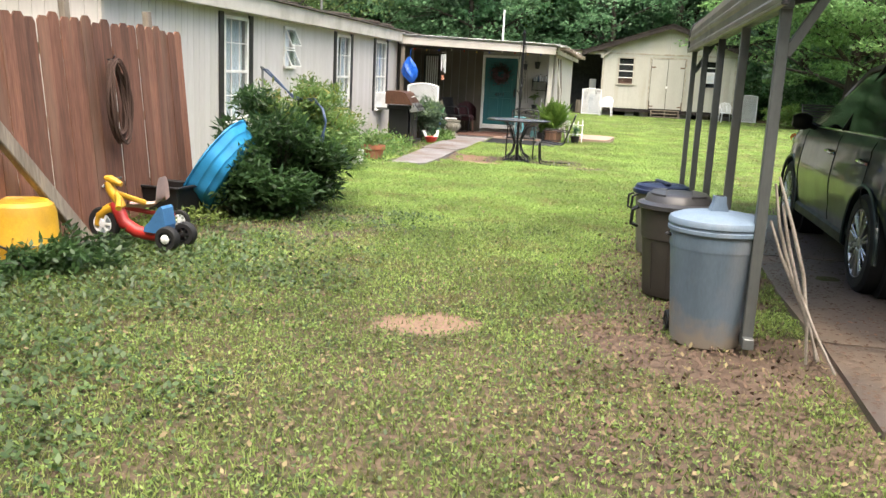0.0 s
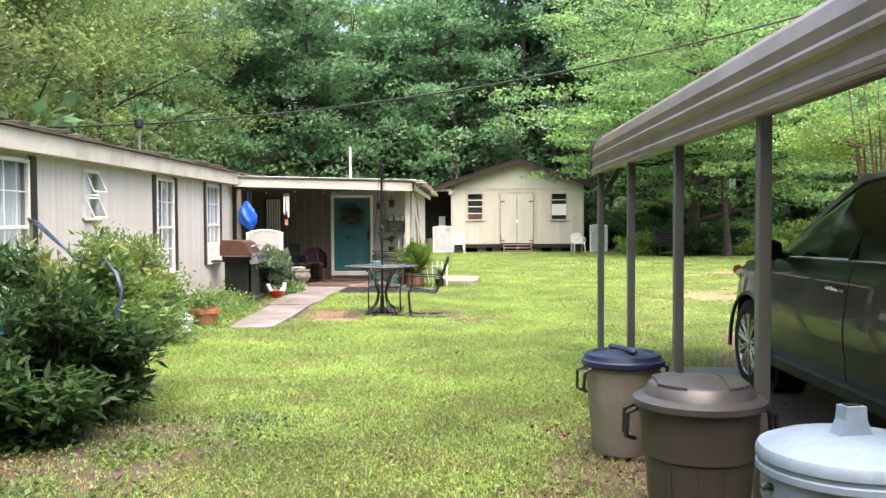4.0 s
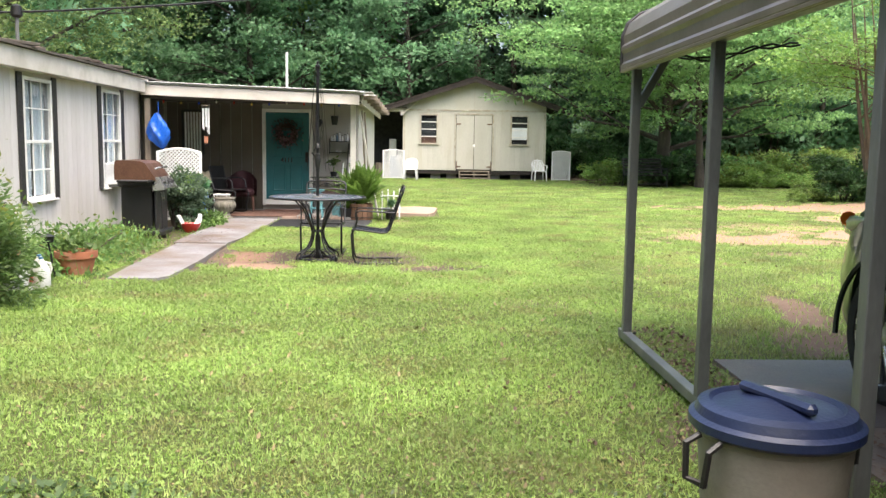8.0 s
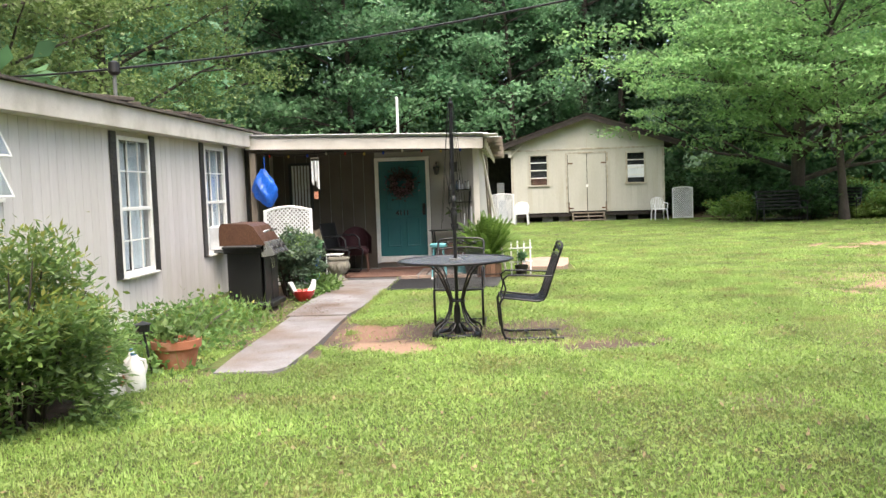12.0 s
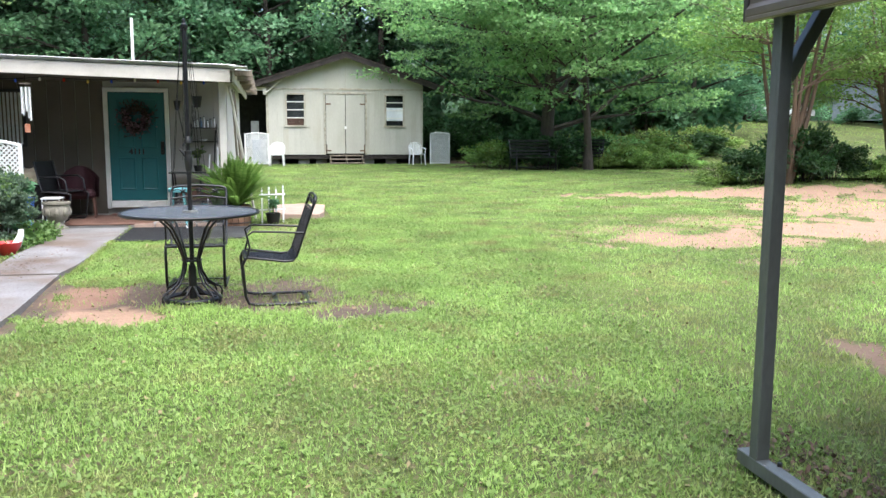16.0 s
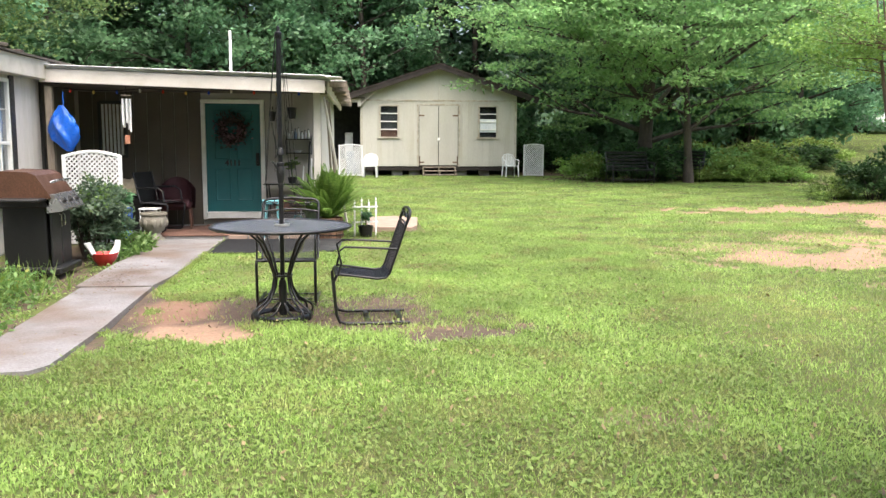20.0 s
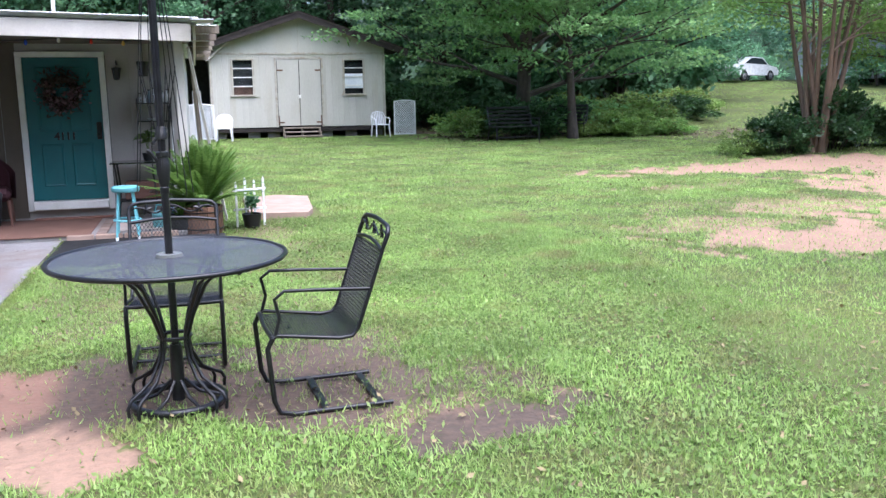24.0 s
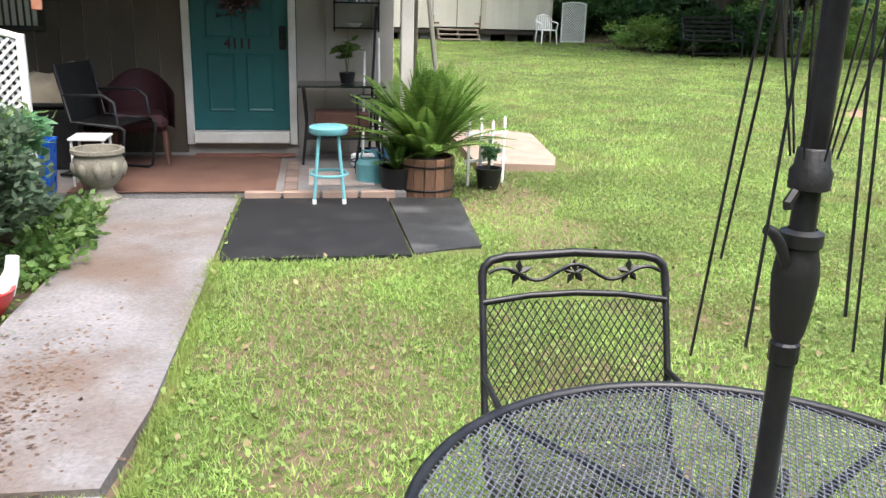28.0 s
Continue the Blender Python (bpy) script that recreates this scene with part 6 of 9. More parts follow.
def car_low(y):
    lo = 0.27
    for yw in (-WB, WB):
        d = abs(y - yw)
        if d < 0.43:
            lo = max(lo, 0.30 + math.sqrt(max(0, 0.43 ** 2 - d * d)))
    if abs(y) > 2.0:
        lo = max(lo, 0.27 + (abs(y) - 2.0) * 0.6)
    return lo


ys = np.linspace(-2.2, 2.2, 111)
g = Geo()
NS = 12
for side in (-1, 1):
    o = len(g.v)
    for y in ys:
        w, lo, be = car_w(y), car_low(y), car_belt(y)
        g.v.append((side * (w - 0.22), y, lo + 0.0))
        for k in range(NS):
            t = k / (NS - 1)
            z = lo + (be - lo) * t
            zz = (z - 0.27) / (be - 0.27)
            x = w - 0.045 * (1 - min(1, zz / 0.28)) ** 2 - 0.012 * math.sin(zz * 9.5) * (0.2 < zz < 0.85) - 0.07 * max(0, zz - 0.72) ** 2 * 12
            g.v.append((side * x, y, z))
        g.v.append((side * (w - 0.16), y, be + 0.022))
        g.v.append((0.0 + side * 0.001, y, be + (0.075 if y > 0.9 else 0.03)))
    m = NS + 3
    for i in range(len(ys) - 1):
        for k in range(m - 1):
            g.f.append((o + i * m + k, o + i * m + k + 1, o + (i + 1) * m + k + 1, o + (i + 1) * m + k))
body = part("body", g, CAR_PAINT, car, "dark green-grey painted body", smooth=40)
part("underbody", Geo().box((0, 0, 0.33), (1.5, 4.0, 0.16), ch=0.03), BLACK_P, car)
part("front_end", Geo().box((0, 2.17, 0.62), (1.24, 0.16, 0.52), ch=0.07), CAR_PAINT, car)
part("rear_end", Geo().box((0, -2.17, 0.70), (1.24, 0.16, 0.62), ch=0.07), CAR_PAINT, car)
part("grille", Geo().box((0, 2.25, 0.66), (0.8, 0.03, 0.14), ch=0.02), BLACK_P, car)
ROOFL = [(-2.08, 1.08, 0.70), (-1.93, 1.36, 0.66), (-1.70, 1.52, 0.62), (-1.2, 1.615, 0.60), (-0.5, 1.645, 0.60), (0.1, 1.60, 0.60), (0.5, 1.43, 0.64), (0.85, 1.22, 0.70), (1.12, 1.05, 0.76)]


def roof_at(y):
    for (a, za, wa), (b, zb, wb) in zip(ROOFL, ROOFL[1:]):
        if a <= y <= b:
            t = (y - a) / (b - a)
            t2 = t
            return za + (zb - za) * t2, wa + (wb - wa) * t
    return ROOFL[-1][1], ROOFL[-1][2]


gl_g, rf = Geo(), Geo()
gy2 = np.linspace(-2.07, 1.11, 60)
for side in (-1, 1):
    o = len(gl_g.v)
    for y in gy2:
        zr, wr = roof_at(y)
        wb, zb = car_w(y) - 0.075, car_belt(y) + 0.005
        gl_g.v += [(side * wb, y, zb), (side * (wb * 0.62 + wr * 0.38 + 0.015), y, zb + (zr - zb) * 0.5), (side * wr, y, max(zb, zr - 0.05))]
    for i in range(len(gy2) - 1):
        for k in range(2):
            gl_g.f.append((o + 3 * i + k, o + 3 * i + k + 1, o + 3 * i + 3 + k + 1, o + 3 * i + 3 + k))
part("side_glass", gl_g, CAR_GLASS, car, "dark tinted side windows", smooth=50)
o = 0
for y in gy2:
    zr, wr = roof_at(y)
    rf.v += [(-wr, y, zr - 0.05), (-wr * 0.92, y, zr - 0.012), (-wr * 0.5, y, zr), (0, y, zr + 0.012), (wr * 0.5, y, zr), (wr * 0.92, y, zr - 0.012), (wr, y, zr - 0.05)]
glass_top, paint_top = Geo(), Geo()
glass_top.v = list(rf.v)
paint_top.v = list(rf.v)
for i in range(len(gy2) - 1):
    tgt = glass_top if gy2[i] > 0.12 or gy2[i] < -1.78 else paint_top
    for k in range(6):
        tgt.f.append((7 * i + k, 7 * i + k + 1, 7 * i + 8 + k, 7 * i + 7 + k))
part("roof", paint_top, CAR_PAINT, car, smooth=50)
part("windscreen", glass_top, CAR_GLASS, car, "windscreen and rear window", smooth=50)
for side in (-1, 1):
    for y0, yt, wd in ((-0.28, -0.32, 0.05), (-1.45, -1.38, 0.08)):
        zr, wr = roof_at(yt)
        part("pillar", Geo().beam((side * (car_w(y0) - 0.072), y0, car_belt(y0)), (side * (wr + 0.004), yt, zr - 0.05), 0.03, wd, 0.004), BLACK_P, car)
    rail = [(side * (roof_at(y)[1] + 0.004), y, roof_at(y)[0] - 0.05) for y in (1.1, 0.85, 0.5, 0.1, -0.5, -1.2, -1.7, -1.93, -2.06)]
    part("window_trim", Geo().tube(rail, 0.03, 6), CAR_PAINT, car, smooth=50)
    part("belt_trim", Geo().tube([(side * (car_w(y) - 0.068), y, car_belt(y) + 0.008) for y in np.linspace(-1.9, 1.0, 24)], 0.010, 6), CHROME, car, "thin chrome belt trim", smooth=50)
    part("roof_rail", Geo().tube([(side * 0.55, -1.5, 1.60), (side * 0.55, -1.4, 1.66), (side * 0.55, -0.2, 1.68), (side * 0.56, -0.1, 1.63)], 0.014, 6), BLACK_P, car, smooth=50)
    for yh in (-0.22, -1.22):
        part("door_handle", Geo().tube([(side * 0.915, yh - 0.1, 0.885), (side * 0.945, yh - 0.07, 0.89), (side * 0.945, yh + 0.07, 0.895), (side * 0.915, yh + 0.1, 0.895)], 0.014, 6), CHROME, car, "chrome door handle", smooth=50)
    mir = part("wing_mirror", Geo().lathe([(0.0, -0.085), (0.05, -0.08), (0.075, -0.04), (0.08, 0.03), (0.06, 0.08), (0.0, 0.09)], 14, (side * 0.99, 0.72, 1.09), Matrix.Rotation(radians(90), 3, "Y") @ Matrix.Diagonal((0.95, 0.7, 1.0))), BLACK_P, car, "black wing mirror", smooth=50)
    part("mirror_arm", Geo().tube([(side * 0.84, 0.74, 1.04), (side * 0.95, 0.73, 1.07)], 0.03, 6), BLACK_P, mir)
    part("sill_trim", Geo().box((side * 0.895, 0, 0.30), (0.06, 1.85, 0.10), ch=0.02), BLACK_P, car)
    part("headlight", Geo().tube([(side * 0.58, 2.14, 0.79), (side * 0.72, 2.07, 0.83), (side * 0.815, 1.88, 0.87), (side * 0.85, 1.68, 0.90)], [0.05, 0.055, 0.042, 0.01], 8), LENS, car, "clear headlight", smooth=50)
    part("corner_lamp", Geo().tube([(side * 0.74, 2.09, 0.855), (side * 0.815, 1.95, 0.885)], 0.042, 8), AMBER, car, "amber corner lamp")
    part("tail_light", Geo().tube([(side * 0.62, -2.19, 0.98), (side * 0.80, -2.07, 1.0), (side * 0.86, -1.85, 1.0)], [0.05, 0.06, 0.02], 8), RED, car, "red tail light", smooth=50)
    for yd in (0.92, -0.35, -1.30):
        pts = [(side * (car_w(yd) - 0.045 * (1 - min(1, zz / 0.28)) ** 2 - 0.012 * math.sin(zz * 9.5) * (0.2 < zz < 0.85) - 0.07 * max(0, zz - 0.72) ** 2 * 12 + 0.0005), yd - (0.28 * max(0, 0.5 - zz) if yd == -1.30 else 0), 0.27 + zz * (car_belt(yd) - 0.27)) for zz in np.linspace(0.12 if yd != -1.30 else 0.42, 0.97, 14)]
        part("door_gap", Geo().tube(pts, 0.0045, 4), BLACK_P, body)
    for yw in (-WB, WB):
        arch = [(side * (car_w(yw) + 0.004), yw + 0.44 * math.cos(a), max(0.27, 0.30 + 0.44 * math.sin(a))) for a in np.linspace(-0.06, math.pi + 0.06, 25)]
        part("arch_trim", Geo().tube(arch, 0.016, 6), CAR_PAINT, car, "rolled wheel arch lip", smooth=50)
        part("arch_liner", Geo().lathe([(0.43, -0.12), (0.43, 0.10), (0.2, 0.10)], 24, (side * 0.72, yw, 0.36), Matrix.Rotation(radians(90 * side), 3, "Y")), BLACK_P, car)
        rot = Matrix.Rotation(radians(90 * side), 3, "Y")
        c = (side * 0.82, yw, WR)
        ty = part("wheel", Geo().lathe([(0.225, -0.11), (0.31, -0.11), (0.338, -0.085), (WR, -0.05), (WR, 0.05), (0.338, 0.085), (0.31, 0.105), (0.245, 0.105), (0.232, 0.09)], 40, c, rot), TYRE, car, "black tyre", smooth=35)
        rim = Geo().lathe([(0.238, 0.10), (0.232, 0.095), (0.222, 0.07), (0.222, -0.1)], 40, c, rot)
        for k in range(20):
            a = 6.283 * (k // 2) / 10 + (0.085 if k % 2 else -0.085)
            d0, d1 = rot @ Vector((0.05 * math.cos(a), 0.05 * math.sin(a), 0.085)), rot @ Vector((0.23 * math.cos(a + (0.02 if k % 2 else -0.02)), 0.23 * math.sin(a + (0.02 if k % 2 else -0.02)), 0.092))
            rim.beam(Vector(c) + d0, Vector(c) + d1, 0.021, 0.026, 0.005, up=tuple(rot @ Vector((0, 0, 1))))
        rim.lathe([(0.0, 0.10), (0.035, 0.098), (0.06, 0.085), (0.06, 0.05)], 20, c, rot)
        part("rim", rim, STEEL, ty, "alloy rim with ten double spokes", smooth=35)
        part("brake_disc", Geo().lathe([(0.0, 0.0), (0.15, 0.0), (0.15, -0.02)], 24, c, rot), IRON, ty)
# overhead cable
cab = thing("overhead_cable", "black sagging utility cable over the yard", "cable")
pts = []
for k in range(41):
    t = k / 40
    x = -16 + 36 * t
    pts.append((x, 20.0, 3.27 + 0.0085 * (x + 9.5) ** 2))
part("wire", Geo().tube(pts, 0.018, 5), BLACK_P, cab)
# ---- planted bed along the house ----
bed = thing("garden_bed_plants", "low green ferns and herbs along the house", "plants", m=(-4.45, 15.6, 0), kind="stuff")
shrub_parts(bed, 21, (0, 0, 0.0), (0.72, 2.1, 0.30), 5200, 0.065, FERN_LEAF, LEAF_TIP, 260, stems=16, hollow=0.1, width=0.25)
herb = thing("grey_herb_bush", "bushy grey-green herb beside the path", "bush", m=(-4.28, 19.45, 0))
shrub_parts(herb, 22, (0, 0, 0.42), (0.40, 0.6, 0.48), 6000, 0.06, LEAF_GREY, FERN_LEAF, 500, stems=16, hollow=0.3, width=0.3)
herb2 = thing("leafy_bush", "broad-leaved green bush before the lattice", "bush", m=(-4.38, 20.3, 0))
shrub_parts(herb2, 23, (0, 0, 0.36), (0.32, 0.38, 0.42), 2200, 0.09, LEAF_MID, FERN_LEAF, 200, stems=10, width=0.34)
low = thing("low_border_plants", "low leafy plants edging the path", "plants", m=(-3.92, 19.9, 0), kind="stuff")
shrub_parts(low, 24, (0, 0, 0.0), (0.2, 1.2, 0.2), 1500, 0.06, FERN_LEAF, stems=5, hollow=0.1, width=0.35)


def terracotta(x, y, r, h, label, fill=0):
    p = thing("flower_pot", label, "pot", m=(x, y, 0), group="terracotta pots")
    part("pot_body", Geo().lathe([(0.0, 0.0), (r * 0.68, 0.0), (r * 0.9, h * 0.72), (r, h * 0.74), (r * 1.02, h), (r * 0.92, h), (r * 0.86, h * 0.75), (0.0, h * 0.72)], 28), TERRA, p, smooth=35)
    part("soil", Geo().lathe([(r * 0.86, h * 0.78), (r * 0.5, h * 0.84), (0, h * 0.85)], 20), MULCH_SOIL, p)
    if fill:
        rng = np.random.default_rng(fill)
        pos = rng.normal(size=(220, 3)) * np.array([r * 0.5, r * 0.5, 0.05]) + np.array([0, 0, h + 0.05])
        v, f = leaf_arrays(rng, pos, 0.07, 0.02, up=0.6)
        tagged(part("plant_leaf", np_mesh("plant_leaf", v, f, FERN_LEAF), FERN_LEAF, p), kind="stuff")
    return p


MULCH_SOIL = plain("potting_soil", (0.06, 0.04, 0.03), 0.95, fine=120, bump=0.6)
terracotta(-3.96, 14.42, 0.20, 0.25, "wide terracotta pot with a green plant", 61)
terracotta(-4.45, 13.95, 0.14, 0.30, "old terracotta pot half hidden by leaves", 62)


def jug(x, y, turn):
    j = thing("milk_jug", "white plastic milk jug standing in the grass", "jug", m=pose(x, y, 0, 0, 0, turn), group="plastic jugs")
    part("jug_body", Geo().lathe([(0.0, 0.0), (0.07, 0.0), (0.078, 0.02), (0.078, 0.15), (0.065, 0.20), (0.028, 0.245), (0.022, 0.27), (0.0, 0.272)], 16), JUG, j, smooth=40)
    part("handle", Geo().tube([(0.03, 0, 0.24), (0.075, 0, 0.225), (0.085, 0, 0.18), (0.072, 0, 0.13)], 0.012, 6), JUG, j, smooth=40)
    part("cap", Geo().lathe([(0.0, 0.288), (0.02, 0.288), (0.021, 0.268)], 12), BLUE_P, j)
    return j


jug(-3.97, 13.62, 30)
jug(-4.06, 13.80, 120)
sack = thing("plastic_sack", "crumpled white plastic sack with red print", "bag", m=(-4.15, 13.55, 0))
part("sack_body", Geo().grid(lambda u, v: ((0.13 + 0.02 * math.sin(9 * u * 6.28)) * math.cos(6.283 * u) * math.sin(math.pi * min(0.98, 0.5 + 0.5 * v)) ** 0.6, (0.11 + 0.02 * math.cos(7 * u * 6.28)) * math.sin(6.283 * u) * math.sin(math.pi * min(0.98, 0.5 + 0.5 * v)) ** 0.6, 0.24 * v), 40, 10), JUG, sack, smooth=70)
part("print_bar", Geo().box((0.125, -0.01, 0.1), (0.012, 0.07, 0.07), ch=0.004), RED, sack, "faded red printed patch")
lantern = thing("solar_stake_light", "small dark garden stake light leaning in the bed", "lamp", m=(-4.12, 14.15, 0))
part("stake", Geo().tube([(0.06, 0, 0), (0, 0, 0.38)], 0.01, 6), BLACK_P, lantern)
part("head", Geo().lathe([(0.0, 0.0), (0.05, 0.0), (0.055, 0.05), (0.07, 0.06), (0.0, 0.085)], 12, (0, 0, 0.36)), BLACK_P, lantern)

# ---- gas grill ----
grill = thing("gas_grill", "black gas grill with rusty brown hood", "grill", m=(-4.42, 18.15, 0.0))
cab_g = Geo().box((-0.02, 0, 0.40), (0.42, 0.56, 0.66), ch=0.012)
cabinet = part("cabinet", cab_g, BLACK_P, grill)
for y in (-0.15, 0.15):
    dr = part("cabinet_door", Geo().box((0.236, y, 0.38), (0.016, 0.28, 0.56), ch=0.006), BLACK_P, grill)
    part("door_handle", Geo().tube([(0.245, y + (0.1 if y < 0 else -0.1), 0.50), (0.265, y + (0.1 if y < 0 else -0.1), 0.51), (0.265, y + (0.1 if y < 0 else -0.1), 0.62), (0.245, y + (0.1 if y < 0 else -0.1), 0.63)], 0.006, 6), STEEL, dr)
hood_prof = [(-0.28, 0.0), (-0.285, 0.12), (-0.275, 0.235), (-0.24, 0.265), (0.06, 0.255), (0.13, 0.225), (0.24, 0.06), (0.27, 0.0)]
part("firebox", Geo().box((0.0, 0, 0.76), (0.52, 0.66, 0.10), ch=0.015), BLACK_P, grill)
hood = part("hood", Geo().prism(hood_prof, -0.34, 0.34), RUST, grill, "rusty brown hood", at=(0, 0, 0.81))
part("end_panel", Geo().prism([(x * 1.02, z * 1.02 - 0.002) for x, z in hood_prof], -0.362, -0.342), RUST, hood, "rusty brown end panel")
part("end_panel", Geo().prism([(x * 1.02, z * 1.02 - 0.002) for x, z in hood_prof], 0.342, 0.362), RUST, hood)
part("hood_handle", Geo().tube([(0.22, -0.2, 0.15), (0.28, -0.18, 0.17), (0.28, 0.18, 0.17), (0.22, 0.2, 0.15)], 0.012, 6), STEEL, hood, smooth=40)
panel_g = Geo().prism([(0.22, 0.66), (0.37, 0.68), (0.385, 0.70), (0.29, 0.845), (0.22, 0.85)], -0.33, 0.33)
cpn = part("control_panel", panel_g, STEEL, grill, "bright steel control panel")
for y in (-0.2, 0.0, 0.2):
    part("knob", Geo().lathe([(0.0, 0.035), (0.022, 0.032), (0.028, 0.0)], 12, (0.336, y, 0.775), Matrix.Rotation(radians(58), 3, "Y")), BLACK_P, cpn)
for s in (-1, 1):
    part("side_shelf", Geo().box((0.02, s * 0.47, 0.80), (0.42, 0.22, 0.03), ch=0.008), BLACK_P, grill)
part("base_board", Geo().box((0.03, 0, 0.075), (0.60, 0.66, 0.07), ch=0.014), BLACK_P, grill)
for x in (-0.2, 0.2):
    for y in (-0.26, 0.26):
        wheel("caster", grill, (x, y, 0.035), 0.035, 0.025, TYRE, BLACK_P)
rooster = thing("rooster_planter", "red and white painted ornamental bird planter", "ornament", m=pose(-3.93, 18.75, 0.0, 0, 0, 40))
part("bowl", Geo().lathe([(0.0, 0.0), (0.07, 0.0), (0.13, 0.08), (0.15, 0.14), (0.13, 0.14), (0.08, 0.07), (0, 0.05)], 20), RED, rooster, smooth=40)
part("neck", Geo().tube([(0.10, 0, 0.10), (0.15, 0, 0.20), (0.16, 0, 0.27)], [0.05, 0.035, 0.03], 10), WHITE_P, rooster, smooth=40)
part("tail", Geo().prism([(-0.13, 0.1), (-0.22, 0.26), (-0.16, 0.27), (-0.1, 0.14)], -0.02, 0.02), WHITE_P, rooster)
ac = thing("window_air_conditioner", "white window air conditioner below the sash", "air conditioner", m=(WX, 19.60, 0.66))
part("case", Geo().box((0.12, 0, 0.17), (0.36, 0.50, 0.33), ch=0.012), WHITE_P, ac)
for k in range(9):
    part("louvre", Geo().box((0.303, 0, 0.05 + k * 0.028), (0.008, 0.42, 0.012), ch=0.002), GALV, ac)
part("support", Geo().box((0.15, 0, -0.02), (0.3, 0.46, 0.03), ch=0.005), GALV, ac)


# ---- lattice panels ----
def lattice(name, label, m, W, H, group, arch=0.0, step=0.09):
    t = thing(name, label, "lattice", m=m, group=group)
    fr = Geo()
    fr.box((0.025, 0, H / 2), (0.05, 0.035, H), ch=0.004).box((W - 0.025, 0, H / 2), (0.05, 0.035, H), ch=0.004).box((W / 2, 0, 0.03), (W - 0.1, 0.03, 0.045), ch=0.004)
    part("frame", fr, WHITE_P, t)

    def top(x):
        return H - 0.03 + arch * math.sin(math.pi * x / W)

    part("top_rail", Geo().tube([(x, 0, top(x)) for x in np.linspace(0.02, W - 0.02, 12)], 0.022, 6), WHITE_P, t, smooth=50)
    n = int((W + H + arch) / step) + 1
    for k in range(1, n + 3):
        for sgn in (1, -1):
            pts = []
            for q in np.linspace(0, W - 0.06, 24):
                x = 0.03 + q
                z = k * step - q if sgn > 0 else k * step - (W - 0.06 - q)
                if 0.04 < z < top(x) - 0.01:
                    pts.append((x, z))
            if len(pts) > 1:
                (xa, za), (xb, zb) = pts[0], pts[-1]
                part("lath", Geo().beam((xa, 0.008 * sgn, za), (xb, 0.008 * sgn, zb), 0.022, 0.008, 0.001, up=(0, 1, 0)), WHITE_P, t)
    return t


lattice("lattice_panel", "white garden lattice panel with arched top at the porch", pose(-4.98, 20.72, 0.0, 0, 0, 0), 0.76, 1.18, "lattice panels", 0.07, 0.064)
lattice("lattice_panel", "white lattice panel standing against the shed corner", pose(5.02, SY - 0.28, 0.02, 0, 0, 3), 0.78, 1.16, "lattice panels", 0.05, 0.082)
lattice("lattice_panel", "white lattice panel before the dark lean-to", pose(-1.86, SY - 0.4, 0.02, 0, 0, -3), 0.88, 1.12, "lattice panels", 0.05, 0.082)


# ---- things on the porch ----
bag = thing("hanging_bag", "bright blue crumpled plastic bag hanging up", "bag", m=(-4.97, 20.85, 1.28))
part("bag_body", Geo().grid(lambda u, v: ((0.025 + 0.15 * math.sin(math.pi * v ** 0.9) ** 1.0) * math.cos(6.283 * u) * (1 + 0.16 * math.sin(5 * u * 6.283 + 9 * v) + 0.09 * math.sin(11 * u * 6.283 - 17 * v)) + 0.05 * (1 - v) ** 2 - 0.03 * v, (0.02 + 0.075 * math.sin(math.pi * v ** 0.8) ** 1.4) * math.sin(6.283 * u) * (1 + 0.2 * math.sin(4 * u * 6.283 + 7 * v) + 0.1 * math.sin(9 * u * 6.283 - 15 * v)), 0.60 * v - 0.06 + 0.03 * math.sin(3 * u * 6.283 + 5 * v) * math.sin(math.pi * v)), 40, 20), BLUE_BAG, bag, smooth=80)
part("string", Geo().tube([(0, 0, 0.5), (0.0, 0, 0.72)], 0.006, 5), BLUE_BAG, bag)
chime = thing("wind_chime", "long pale tubes of a hanging wind chime", "wind chime", m=(-4.2, 20.98, 1.42))
for k in range(5):
    a = 6.283 * k / 5
    part("tube", Geo().tube([(0.05 * math.cos(a), 0.05 * math.sin(a), 0.06 + 0.03 * k), (0.05 * math.cos(a), 0.05 * math.sin(a), 0.50)], 0.014, 8), WHITE_P, chime)
part("top_disc", Geo().lathe([(0, 0.55), (0.07, 0.55), (0.07, 0.535), (0, 0.535)], 16), OLD_WOOD, chime)
part("sail", Geo().box((0, 0, -0.04), (0.07, 0.012, 0.12), ch=0.01), TERRA, chime, "brown wooden sail")
part("cord", Geo().tube([(0, 0, 0.0), (0, 0, 0.66)], 0.004, 4), BLACK_P, chime)
pw = thing("window_5", "narrow porch window with white vertical blinds", "window", kind="structure", m=(-5.02, DY - 0.005, 1.12))
g = Geo()
for c, s in (((0.02, -0.01, 0.4), (0.045, 0.03, 0.84)), ((0.40, -0.01, 0.4), (0.045, 0.03, 0.84)), ((0.21, -0.01, 0.81), (0.36, 0.03, 0.04)), ((0.21, -0.015, 0.0), (0.42, 0.04, 0.04))):
    g.box(c, s, ch=0.004)
part("window_frame", g, BLACK_SHUTTER, pw)
for k in range(6):
    part("blind_slat", Geo().box((0.07 + 0.055 * k, -0.004, 0.4), (0.034, 0.008, 0.76), ch=0.002), WHITE_P, pw)
rug = thing("outdoor_rug", "rust-brown flat outdoor rug before the door", "rug", g=Geo().box((-3.42, 21.73, 0.067), (1.46, 1.36, 0.012), ch=0.004), mat=RUG)
OLD_BRICK = make_mat("faded_brick", (0.20, 0.145, 0.12), (0.14, 0.105, 0.09), 0.9, fine=90, bump=0.4, var=0.25, rand=0.2)
edge_b = thing("brick_edging", "row of reddish edging bricks along the porch", "edging")
